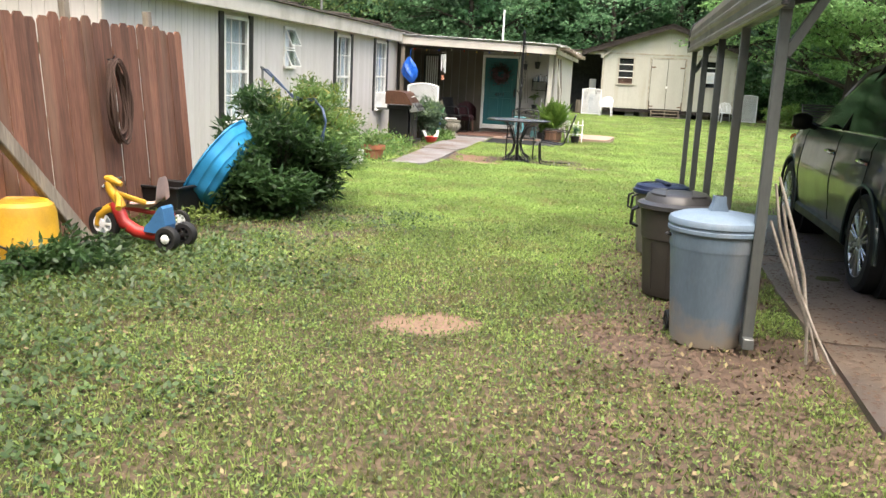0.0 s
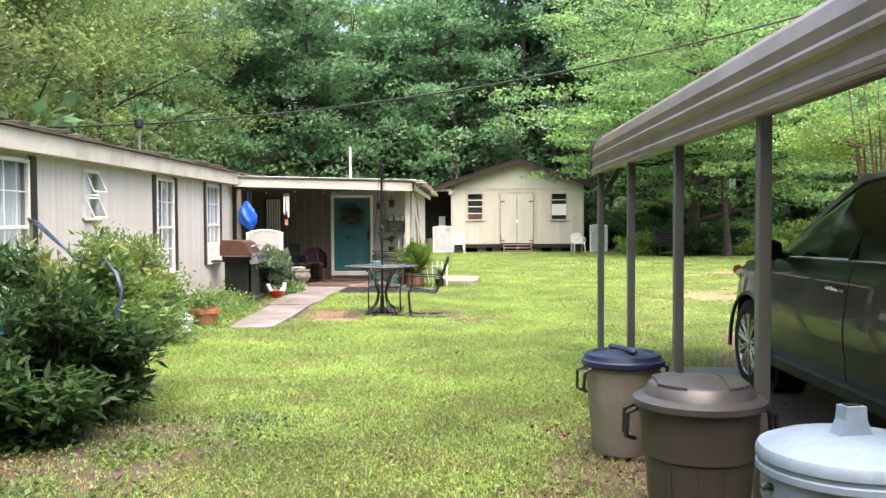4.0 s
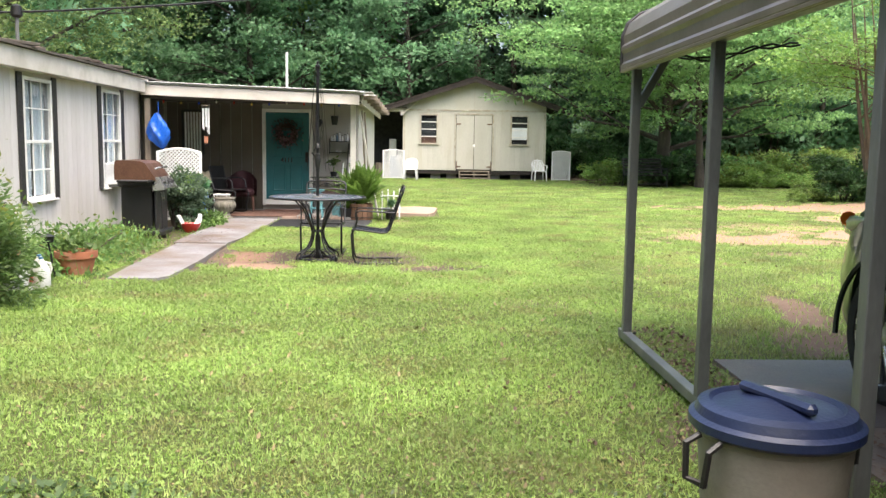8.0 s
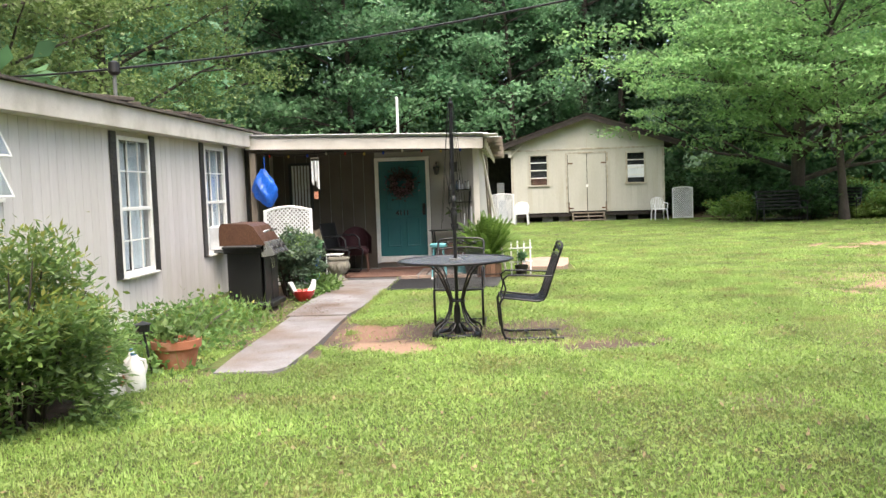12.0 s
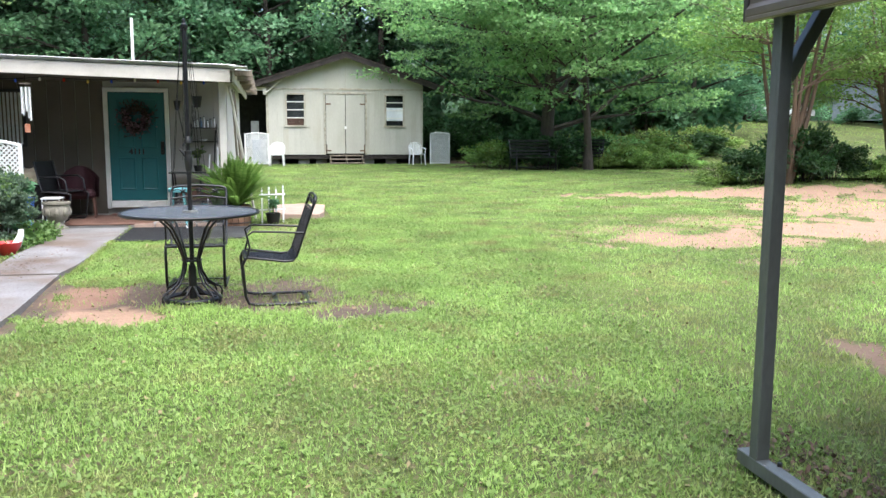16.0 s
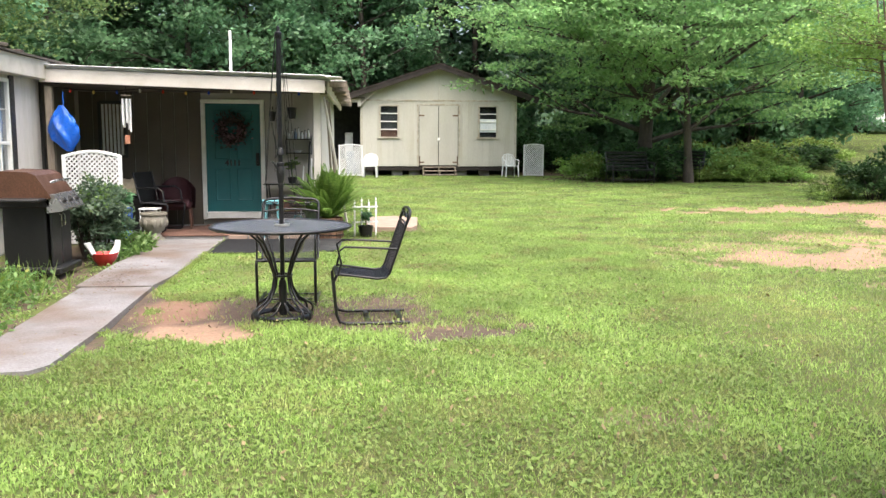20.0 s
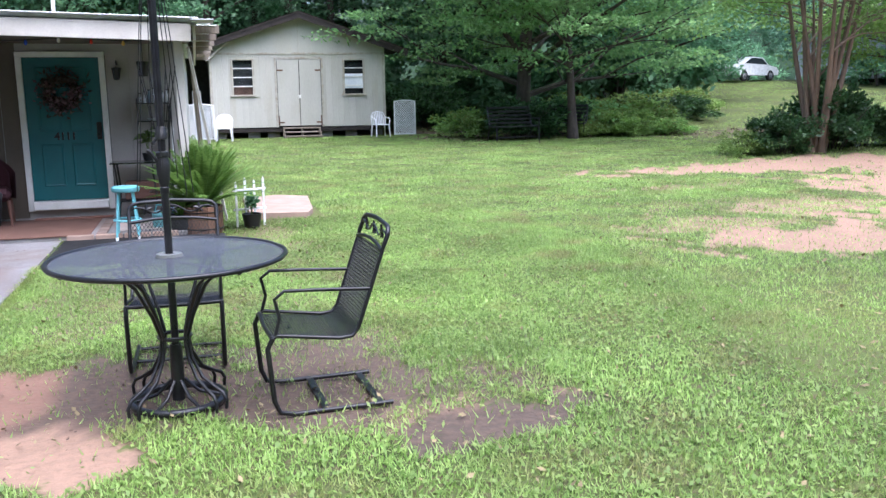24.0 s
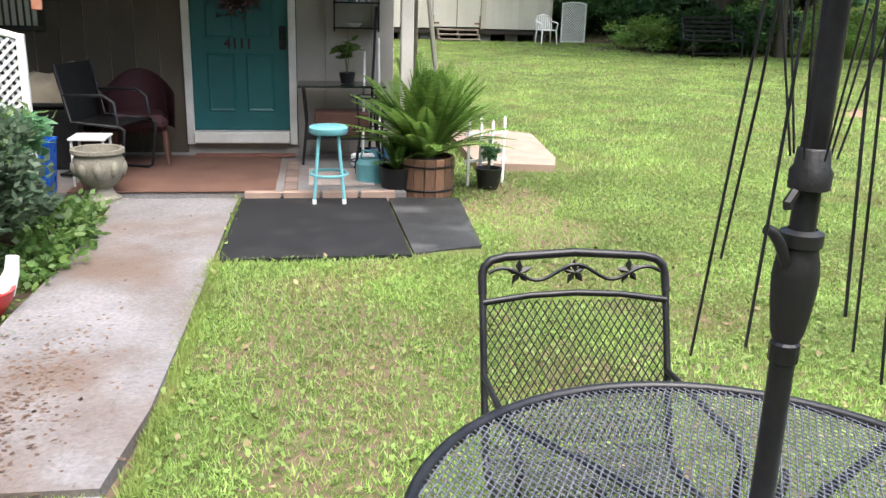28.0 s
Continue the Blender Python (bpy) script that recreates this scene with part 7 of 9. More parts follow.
for k in range(5):
    part("brick", Geo().box((-2.58, 21.17 + k * 0.225, 0.072), (0.10, 0.21, 0.024), ch=0.006), OLD_BRICK, edge_b)
for k in range(4):
    part("brick", Geo().box((-2.78 + k * 0.28, 21.025, 0.03), (0.26, 0.06, 0.09), ch=0.006), PINK_SLAB, edge_b)
PALE_TILE = make_mat("pale_worn_tile", (0.42, 0.36, 0.335), (0.34, 0.29, 0.265), 0.7, scale=3, fine=60, bump=0.2, var=0.12, stain=(0.22, 0.18, 0.15), stain_amt=0.5, stain_scale=4)
tile = thing("porch_tile", "square pinkish stone tile on the porch", "tile", g=Geo().box((-2.2, 21.55, 0.068), (0.5, 0.62, 0.014), ch=0.004), mat=PALE_TILE)
step = thing("door_mat", "thin brown mat below the door", "mat", g=Geo().box((-3.0, 22.42, 0.078), (0.86, 0.14, 0.012), ch=0.004), mat=BRICK)
urn = thing("stone_urn", "carved cast stone urn planter at the path's end", "planter", m=(-3.90, 21.0, 0.02))
part("foot", Geo().lathe([(0.0, 0.0), (0.14, 0.0), (0.14, 0.03), (0.11, 0.045), (0.085, 0.08), (0.085, 0.10)], 8), STONE_URN, urn)
part("bowl", Geo().lathe([(0.08, 0.10), (0.13, 0.14), (0.165, 0.22), (0.17, 0.30), (0.155, 0.33), (0.18, 0.35), (0.18, 0.375), (0.15, 0.375), (0.14, 0.30), (0.0, 0.29)], 28, wob=0.02), STONE_URN, urn, smooth=40)
for k in range(9):
    a = 6.283 * k / 9
    part("relief_leaf", Geo().lathe([(0, 0.07), (0.03, 0.04), (0.036, 0.0), (0.02, -0.05), (0, -0.06)], 8, (0.158 * math.cos(a), 0.158 * math.sin(a), 0.24)), STONE_URN, urn, smooth=60)
thing("concrete_paver", "small square concrete paver under the urn", "paver", g=Geo().box((-3.90, 20.98, 0.008), (0.36, 0.30, 0.03), ch=0.006), mat=CONCRETE)


def sled_chair(m, label, h=0.84):
    """A porch chair of bent black tube with a sling seat."""
    c = thing("porch_chair", label, "chair", m=m, group="porch seats")
    for s in (-0.24, 0.24):
        part("side_frame", Geo().tube([(-0.26, s, h), (-0.16, s, 0.42), (0.24, s, 0.40), (0.27, s, 0.38), (0.22, s, 0.03), (0.18, s, 0.012), (-0.28, s, 0.012)], 0.013, 8), IRON, c, smooth=50)
        part("armrest", Geo().tube([(-0.2, s, 0.62), (0.12, s, 0.63), (0.2, s, 0.58), (0.22, s, 0.42)], 0.013, 8), IRON, c, smooth=50)
    part("seat", Geo().grid(lambda u, v: (-0.17 + 0.42 * u, (v - 0.5) * 0.47, 0.415 - 0.012 * math.sin(math.pi * u)), 8, 4), BLACK_P, c, smooth=60)
    part("backrest", Geo().grid(lambda u, v: (-0.17 - 0.095 * u, (v - 0.5) * 0.47, 0.42 + (h - 0.42) * u), 8, 4), BLACK_P, c, smooth=60)
    part("stretcher", Geo().tube([(-0.28, -0.24, 0.012), (-0.28, 0.24, 0.012)], 0.013, 8), IRON, c)
    return c


sled_chair(pose(-3.98, 21.72, 0.073, 0, 0, -18), "black tube porch chair with sling seat")
arm = thing("armchair", "maroon upholstered tub armchair on wooden legs", "armchair", m=pose(-3.82, 22.15, 0.06, 0, 0, -82))
part("seat", Geo().box((0.02, 0, 0.36), (0.46, 0.44, 0.14), ch=0.05), MAROON, arm)
part("backrest", Geo().grid(lambda u, v: (0.23 - (0.47 + 0.03 * v) * math.sin(math.pi * u) ** 0.7, 0.27 * math.cos(math.pi * u) * (1 + 0.05 * v), 0.30 + v * (0.28 + 0.18 * math.sin(math.pi * u) ** 2)), 24, 8), MAROON, arm, smooth=70)
part("back_pad", Geo().grid(lambda u, v: (0.20 - 0.40 * math.sin(math.pi * u) ** 0.7, 0.22 * math.cos(math.pi * u), 0.40 + v * (0.18 + 0.17 * math.sin(math.pi * u) ** 2)), 24, 6), MAROON, arm, smooth=70)
for x in (-0.18, 0.2):
    for y in (-0.19, 0.19):
        part("leg", Geo().tube([(x, y, 0.30), (x * 1.1, y * 1.1, 0.0)], [0.022, 0.014], 8), BROWN_BOX, arm, "turned wooden leg")
stand = thing("plant_stand", "small white metal plant stand with square top", "stand", m=(-4.02, 21.32, 0.06))
part("top", Geo().box((0, 0, 0.36), (0.26, 0.26, 0.02), ch=0.004), WHITE_P, stand)
for x in (-0.11, 0.11):
    for y in (-0.11, 0.11):
        part("leg", Geo().tube([(x, y, 0.35), (x, y, 0.0)], 0.010, 6), WHITE_P, stand)
cool = thing("storage_tote", "black plastic tote piled with folded cloth", "tote", m=(-4.46, 22.16, 0.06))
part("tote_body", Geo().box((0, 0, 0.25), (0.5, 0.6, 0.5), ch=0.03), BLACK_P, cool)
part("tote_lid", Geo().box((0, 0, 0.515), (0.54, 0.64, 0.03), ch=0.012), BLACK_P, cool)
cloth = thing("folded_blanket", "crumpled beige blanket on the tote", "blanket", m=(-4.44, 22.18, 0.586))
part("cloth", Geo().grid(lambda u, v: ((u - 0.5) * 0.56, (v - 0.5) * 0.56, 0.26 * math.sin(math.pi * u) ** 0.5 * math.sin(math.pi * v) ** 0.5 * (1 + 0.28 * math.sin(8 * u + 3 * v) + 0.07 * math.sin(23 * u - 17 * v)) + 0.004), 28, 28), BEIGE, cloth, smooth=80)
bbin = thing("blue_bin", "bright blue plastic bin behind the lattice", "bin", m=(-4.32, 21.05, 0.02))
part("bin_body", Geo().lathe([(0, 0.0), (0.12, 0.0), (0.15, 0.40), (0.16, 0.41), (0.16, 0.43), (0.14, 0.43), (0.11, 0.02), (0, 0.02)], 4, rot=Matrix.Rotation(radians(45), 3, "Z")), BLUE_BAG, bbin)

# table beside the door
pt = thing("side_table", "small glass-topped iron table by the door", "table", m=(-2.17, 22.24, 0.06))
part("tabletop", Geo().box((0, 0, 0.66), (0.74, 0.40, 0.018), ch=0.006), CAR_GLASS, pt, "dark glass top")
for x in (-0.32, 0.32):
    for y in (-0.16, 0.16):
        part("leg", Geo().tube([(x, y, 0.65), (x * 0.92, y, 0.35), (x * 1.03, y, 0.0)], 0.012, 6), IRON, pt, smooth=50)
part("shelf", Geo().box((0, 0, 0.22), (0.62, 0.30, 0.014), ch=0.004), IRON, pt)
bx = thing("wooden_crate", "brown wooden box under the glass table", "box", m=(-2.17, 22.26, 0.51))
part("box_body", Geo().box((0, 0, 0.105), (0.46, 0.26, 0.20), ch=0.01), BROWN_BOX, bx)
bx.location = (-2.17, 22.26, 0.291)


def potted(name, label, x, y, z, r, h, pot, leafmat, seed, n, tall, leaf):
    p = thing(name, label, "plant", m=(x, y, z))
    part("pot", Geo().lathe([(0, 0), (r * 0.75, 0), (r, h), (r * 0.88, h), (r * 0.8, h * 0.8), (0, h * 0.78)], 18), pot, p, smooth=40)
    rng = np.random.default_rng(seed)
    g = Geo()
    tops = []
    for k in range(5):
        a = 1.26 * k + seed
        e = Vector((0.3 * tall * math.cos(a) * 0.5, 0.3 * tall * math.sin(a) * 0.5, h + tall * (0.7 + 0.06 * k)))
        g.tube([(0, 0, h * 0.75), (e.x * 0.4, e.y * 0.4, h + tall * 0.4), e], 0.004, 5)
        tops.append(tuple(e))
    part("stalk", g, FERN_LEAF, p)
    pos = np.array(tops)[rng.integers(0, 5, n)] + rng.normal(size=(n, 3)) * np.array([0.05, 0.05, 0.05]) * tall * 2.2
    v, f = leaf_arrays(rng, pos, leaf, leaf * 0.28, up=0.1, droop=0.3)
    part("leaves", np_mesh("leaves", v, f, leafmat), leafmat, p)
    return p


potted("potted_plant", "spindly green plant in a dark pot on the table", -2.12, 22.22, 0.735, 0.07, 0.09, BLACK_P, FERN_LEAF, 71, 60, 0.24, 0.09)
sh = thing("wall_shelf", "two-tier dark metal wall shelf on the porch wall", "shelf", m=(-2.22, DY, 1.18))
for z in (0.0, 0.21):
    part("board", Geo().box((0.19, -0.07, z), (0.40, 0.12, 0.014), ch=0.003), IRON, sh)
for x in (0.0, 0.38):
    part("bracket", Geo().box((x, -0.07, 0.12), (0.012, 0.11, 0.30), ch=0.003), IRON, sh)
rng = np.random.default_rng(9)
for k in range(7):
    b = thing("bottle", "small glass bottle on the wall shelf" if k % 3 else "small white jar on the wall shelf", "bottle", m=(-2.18 + 0.05 * k, DY - 0.07, 1.397), group="shelf bottles")
    r, h = 0.016 + 0.004 * (k % 3), 0.10 + 0.02 * (k % 4)
    part("bottle_body", Geo().lathe([(0, 0), (r, 0), (r, h * 0.6), (r * 0.5, h * 0.78), (r * 0.45, h), (0, h)], 12), (WHITE_P, JUG, CAN_BLUE)[k % 3], b, smooth=40)
    part("cap", Geo().lathe([(0, h + 0.015), (r * 0.55, h + 0.015), (r * 0.55, h)], 10), BLACK_P, b)
dish = thing("shelf_ornaments", "row of small pale ornaments on the lower shelf", "ornament", m=(-2.05, DY - 0.07, 1.187))
part("dish", Geo().lathe([(0, 0), (0.04, 0.0), (0.07, 0.03), (0.06, 0.03), (0, 0.012)], 18), WHITE_P, dish, smooth=40)
wl = thing("wall_lantern", "black lantern wall lamp beside the door", "lamp", m=(-2.42, DY, 1.72))
part("bracket", Geo().tube([(0, 0, 0.12), (0, -0.08, 0.16), (0, -0.1, 0.12)], 0.009, 6), IRON, wl)
part("cage", Geo().lathe([(0, 0.1), (0.055, 0.08), (0.05, 0.06), (0.035, -0.05), (0.02, -0.06), (0, -0.06)], 6, (0, -0.1, 0)), IRON, wl)
speaker = thing("hanging_planter", "dark hanging planter pot by the post", "planter", m=(-2.12, DY - 0.15, 1.75))
part("pot", Geo().lathe([(0, -0.05), (0.05, -0.05), (0.075, 0.12), (0.065, 0.12), (0, 0.06)], 16), BLACK_P, speaker, smooth=40)
part("hanger", Geo().tube([(0, 0, 0.1), (0, 0, 0.33)], 0.004, 4), IRON, speaker)
# wreath
wr = thing("door_wreath", "round dried wreath with faded pink flowers", "wreath", m=(DX0 + 0.41, DY - 0.05, 1.52))
rng = np.random.default_rng(13)
g = Geo()
for k in range(10):
    R = 0.16 + rng.uniform(-0.04, 0.03)
    g.tube([(R * math.cos(a) + 0.01 * math.sin(7 * a + k), rng.uniform(-0.02, 0.0) - 0.01, R * math.sin(a) + 0.01 * math.cos(5 * a + k)) for a in np.linspace(0, 6.283, 26)[:-1]], 0.009, 5, closed=True)
part("vine_ring", g, VINE, wr, smooth=60)
a = rng.uniform(0, 6.283, 620)
pos = np.stack([0.165 * np.cos(a) + rng.normal(size=620) * 0.055, -0.04 + rng.normal(size=620) * 0.02, 0.17 * np.sin(a) + rng.normal(size=620) * 0.055], 1)
v, f = leaf_arrays(rng, pos, 0.075, 0.013)
tagged(part("dried_twig", np_mesh("dried_twig", v, f, DRIED), DRIED, wr), kind="stuff")
a = rng.uniform(2.6, 6.6, 260)
pos = np.stack([0.15 * np.cos(a) + rng.normal(size=260) * 0.05, -0.065 + rng.normal(size=260) * 0.015, 0.14 * np.sin(a) + rng.normal(size=260) * 0.05], 1)
v, f = leaf_arrays(rng, pos, 0.045, 0.02)
tagged(part("cloth_flower", np_mesh("cloth_flower", v, f, PINK_FL), PINK_FL, wr), "faded pink cloth flowers", kind="stuff")
num = bpy.data.curves.new("house_number", "FONT")
num.body, num.size, num.extrude = "4111", 0.12, 0.003
num.offset = 0.0035
num.align_x = "CENTER"
nob = new("house_number", num)
nob.matrix_basis = pose(DX0 + 0.40, DY - 0.002, 0.985, 90, 0, 0)
num.materials.append(IRON)
tagged(nob, "black house number 4111 on the teal door", "sign")
# string lights
sl = thing("string_lights", "string of small coloured bulbs below the fascia", "string lights")
pts = [(-5.1 + 0.06 * k, 21.0, 2.06 - 0.035 * abs(math.sin(k * 0.16))) for k in range(58)]
part("wire", Geo().tube(pts, 0.005, 4), BLACK_P, sl)
bulbs = [plain("bulb_%s" % n, c, 0.2) for n, c in (("red", (0.6, 0.05, 0.03)), ("yellow", (0.75, 0.5, 0.12)), ("blue", (0.05, 0.1, 0.6)), ("clear", (0.75, 0.7, 0.6)))]
for k in range(11):
    x, y, z = pts[3 + k * 5]
    part("bulb", Geo().lathe([(0, 0.0), (0.012, -0.005), (0.018, -0.03), (0.012, -0.045), (0, -0.05)], 10, (x, y, z)), bulbs[k % 4], sl, smooth=60)
for x0, y0, z0, x1, y1, z1, nm, hd in ((-1.93, 22.28, 0.06, -1.86, 22.46, 1.36, "garden_rake", IRON), (-1.84, 22.2, 0.06, -1.84, 22.48, 1.1, "broom", BLUE_P), (-2.0, 22.0, 0.06, -1.96, 22.47, 0.98, "mop", WHITE_P)):
    b = thing(nm, "long-handled %s leaning on the porch wall" % nm.replace("_", " "), nm.split("_")[-1])
    part("handle", Geo().tube([(x0, y0, z0), (x1, y1, z1)], 0.012, 6), WHITE_P if nm != "garden_rake" else BLACK_P, b)
    part("head", Geo().box((x0, y0, z0 + 0.06), (0.20, 0.05, 0.11), ch=0.015), hd, b)
wire = thing("plant_rack", "curly black wire plant rack on the porch", "rack", m=(-1.95, 21.75, 0.06))
for k in range(3):
    part("hoop", Geo().tube([(0.16 * math.cos(a), 0.12 * math.sin(a), 0.62 - 0.26 * k) for a in np.linspace(0, 6.283, 20)[:-1]], 0.006, 5, closed=True), IRON, wire)
for k in range(4):
    a = 0.785 + 1.57 * k
    part("leg", Geo().tube([(0.16 * math.cos(a), 0.12 * math.sin(a), 0.62), (0.12 * math.cos(a), 0.09 * math.sin(a), 0.3), (0.18 * math.cos(a), 0.14 * math.sin(a), 0.0)], 0.007, 5), IRON, wire)
can = thing("watering_can", "teal plastic watering can on the porch", "can", m=(-1.98, 21.4, 0.06))
part("body", Geo().lathe([(0, 0), (0.1, 0), (0.105, 0.15), (0.08, 0.18), (0, 0.18)], 18), AQUA, can, smooth=40)
part("spout", Geo().tube([(0.08, 0, 0.05), (0.17, 0, 0.14), (0.22, 0, 0.22)], [0.02, 0.016, 0.02], 8), AQUA, can, smooth=40)
part("handle", Geo().tube([(-0.08, 0, 0.16), (-0.05, 0, 0.25), (0.04, 0, 0.24), (0.06, 0, 0.17)], 0.01, 6), AQUA, can, smooth=40)

stool = thing("bar_stool", "aqua painted round metal stool on the mat", "stool", m=(-2.30, 20.92, 0.028))
part("seat", Geo().lathe([(0, 0.545), (0.125, 0.545), (0.138, 0.535), (0.138, 0.50), (0.13, 0.49), (0, 0.49)], 28), AQUA, stool, smooth=40)
for k in range(4):
    a = 0.785 + 1.571 * k
    p = part("leg", Geo().tube([(0.095 * math.cos(a), 0.095 * math.sin(a), 0.49), (0.15 * math.cos(a), 0.15 * math.sin(a), 0.03)], 0.012, 8), AQUA, stool)
    part("foot_cap", Geo().lathe([(0, 0), (0.015, 0), (0.015, 0.035), (0, 0.035)], 8, (0.15 * math.cos(a), 0.15 * math.sin(a), 0.0)), WHITE_P, p, "white rubber cap")
part("ring", Geo().tube([(0.133 * math.cos(a), 0.133 * math.sin(a), 0.20) for a in np.linspace(0, 6.283, 25)[:-1]], 0.011, 6, closed=True), AQUA, stool, smooth=50)


# ---- big fern ----
def fern_leaves(parent, seed, n, L, base, droop=1.0):
    """Arching fronds, each with two rows of leaflets."""
    rng = np.random.default_rng(seed)
    V, F, st = [], [], Geo()
    for k in range(n):
        a = 2.399 * k + rng.uniform(-0.2, 0.2)
        up = 0.45 + 1.05 * rng.uniform(0, 1) ** 0.55
        ln = L * rng.uniform(0.7, 1.1)
        pts = []
        for i in range(15):
            t = i / 14
            rr = ln * math.cos(up) * t + 0.02
            zz = ln * math.sin(up) * t - droop * ln * 0.55 * t * t * (1.2 - 0.6 * math.sin(up))
            pts.append(np.array([base[0] + rr * math.cos(a), base[1] + rr * math.sin(a), max(base[2] + zz, -base[2] * 0.8 + 0.05)]))
        st.tube([tuple(p) for p in pts[::2]], [0.004] * 7 + [0.0015], 4)
        side = np.array([-math.sin(a), math.cos(a), 0.0])
        for i in range(1, 14):
            for q in (0.0, 0.5):
                p = pts[i] * (1 - q) + pts[i + 1] * q if i < 14 else pts[i]
                d = pts[i + 1] - pts[i - 1] if i < 14 else pts[i] - pts[i - 1]
                d = d / (np.linalg.norm(d) + 1e-6)
                w = 0.052 * math.sin(math.pi * (0.12 + 0.86 * (i + q) / 14)) ** 0.8 * L / 0.6
                for s in (-1, 1):
                    e = p + side * s * w + d * w * 0.35 + np.array([0, 0, -0.12 * w])
                    o = len(V)
                    V += [p, p + (e - p) * 0.5 + d * 0.011, e, p + (e - p) * 0.5 - d * 0.011]
                    F.append((o, o + 1, o + 2, o + 3))
    part("stalk", st, FROND, parent)
    part("frond_spray", np_mesh("frond_spray", np.array(V), np.array(F), FROND), FROND, parent)


brl = thing("fern_in_barrel", "large bright green fern in a wooden half barrel", "fern", m=(-1.55, 21.25, 0.0))
for k in range(16):
    a = 6.283 * k / 16
    R = Matrix.Rotation(a, 3, "Z")
    part("stave", Geo().box(R @ Vector((0.20, 0, 0.15)), (0.022, 0.076, 0.30), R, 0.005), BARREL, brl)
for z in (0.06, 0.24):
    part("hoop", Geo().tube([(0.216 * math.cos(a), 0.216 * math.sin(a), z) for a in np.linspace(0, 6.283, 33)[:-1]], 0.007, 5, closed=True), IRON, brl)
part("soil", Geo().lathe([(0.19, 0.26), (0, 0.28)], 16), MULCH_SOIL, brl)
fern_leaves(brl, 17, 165, 0.95, (0, 0, 0.28), 0.72)
fern2 = thing("potted_fern", "smaller fern trailing from a dark pot", "fern", m=(-1.78, 21.22, 0.0))
part("pot", Geo().lathe([(0, 0), (0.11, 0), (0.14, 0.22), (0.125, 0.22), (0.1, 0.18), (0, 0.17)], 18), BLACK_P, fern2, smooth=40)
fern_leaves(fern2, 18, 26, 0.42, (0, 0, 0.2), 1.2)
potted("potted_plant", "small leafy plant in a dark pot by the fern", -1.02, 21.45, 0.0, 0.11, 0.16, BLACK_P, LEAF_MID, 73, 160, 0.18, 0.06)
pk = thing("miniature_picket_fence", "small white picket fence piece by the ferns", "fence", m=pose(-1.18, 21.5, 0.0, 0, 0, 20))
for k in range(4):
    part("picket", Geo().prism([(k * 0.11 - 0.012, 0), (k * 0.11 + 0.012, 0), (k * 0.11 + 0.012, 0.50 + 0.03 * (k % 2)), (k * 0.11, 0.53 + 0.03 * (k % 2)), (k * 0.11 - 0.012, 0.50 + 0.03 * (k % 2))], -0.006, 0.006), WHITE_P, pk)
for z in (0.2, 0.42):
    part("rail", Geo().box((0.165, 0.01, z), (0.40, 0.01, 0.025), ch=0.002), WHITE_P, pk)
for k, (p0, p1) in enumerate((((-1.60, 21.42, 1.98), (-1.28, 22.1, 0.02)), ((-1.58, 21.9, 1.95), (-1.50, 22.6, 0.02)), ((-1.57, 22.6, 1.95), (-1.46, 23.1, 0.02)))):
    b = thing("leaning_board", "grey weathered board leaning on the porch side", "board", group="leaning boards")
    part("timber", Geo().beam(p0, p1, 0.11 if k == 0 else 0.085, 0.03, 0.004, up=(1, 0, 0)), FASCIA if k == 0 else OLD_WOOD, b)
# ---- patio table, chairs, umbrella pole ----
TX, TY, TZ = -1.72, 15.78, 0.742
pt_table = thing("patio_table", "round black wrought-iron mesh patio table", "table", m=(TX, TY, 0.0))
R = 0.545
part("rim", Geo().tube([(R * math.cos(a), R * math.sin(a), TZ - 0.014) for a in np.linspace(0, 6.283, 65)[:-1]], 0.0125, 8, closed=True), IRON, pt_table, smooth=50)
V, F = [], []


def mesh_bars(V, F, pts, r):
    """Thin square wires for an expanded-metal mesh."""
    for p0, p1 in pts:
        p0, p1 = np.array(p0, float), np.array(p1, float)
        d = p1 - p0
        d /= np.linalg.norm(d)
        u = np.cross(d, (0, 0, 1)) if abs(d[2]) < 0.9 else np.cross(d, (0, 1, 0))
        u = u / np.linalg.norm(u) * r
        w = np.cross(d, u)
        o = len(V)
        for p in (p0, p1):
            V += [p + u, p + w * 0.7, p - u, p - w * 0.7]
        F += [(o + k, o + (k + 1) % 4, o + 4 + (k + 1) % 4, o + 4 + k) for k in range(4)]


bars = []
for ang in (62, -62):
    c, s = math.cos(radians(ang)), math.sin(radians(ang))
    n = int(R / 0.0135)
    for k in range(-n, n + 1):
        o = k * 0.0135
        h = math.sqrt(max(0, (R - 0.012) ** 2 - o * o))
        if h > 0.02:
            bars.append(((-s * o - c * h, c * o - s * h, TZ - 0.012), (-s * o + c * h, c * o + s * h, TZ - 0.012)))
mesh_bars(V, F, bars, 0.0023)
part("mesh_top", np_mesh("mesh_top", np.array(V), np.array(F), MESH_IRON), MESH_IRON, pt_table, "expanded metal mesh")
part("hole_ring", Geo().lathe([(0.022, TZ + 0.004), (0.06, TZ + 0.003), (0.062, TZ - 0.01), (0.03, TZ - 0.01), (0.03, TZ + 0.004)], 24), GALV, pt_table, "pale metal ring round the umbrella hole")
for k in range(4):
    a = 0.6 + 1.571 * k
    part("cross_bar", Geo().beam((0.05 * math.cos(a), 0.05 * math.sin(a), TZ - 0.028), (R * math.cos(a), R * math.sin(a), TZ - 0.028), 0.018, 0.008, 0.002), IRON, pt_table)
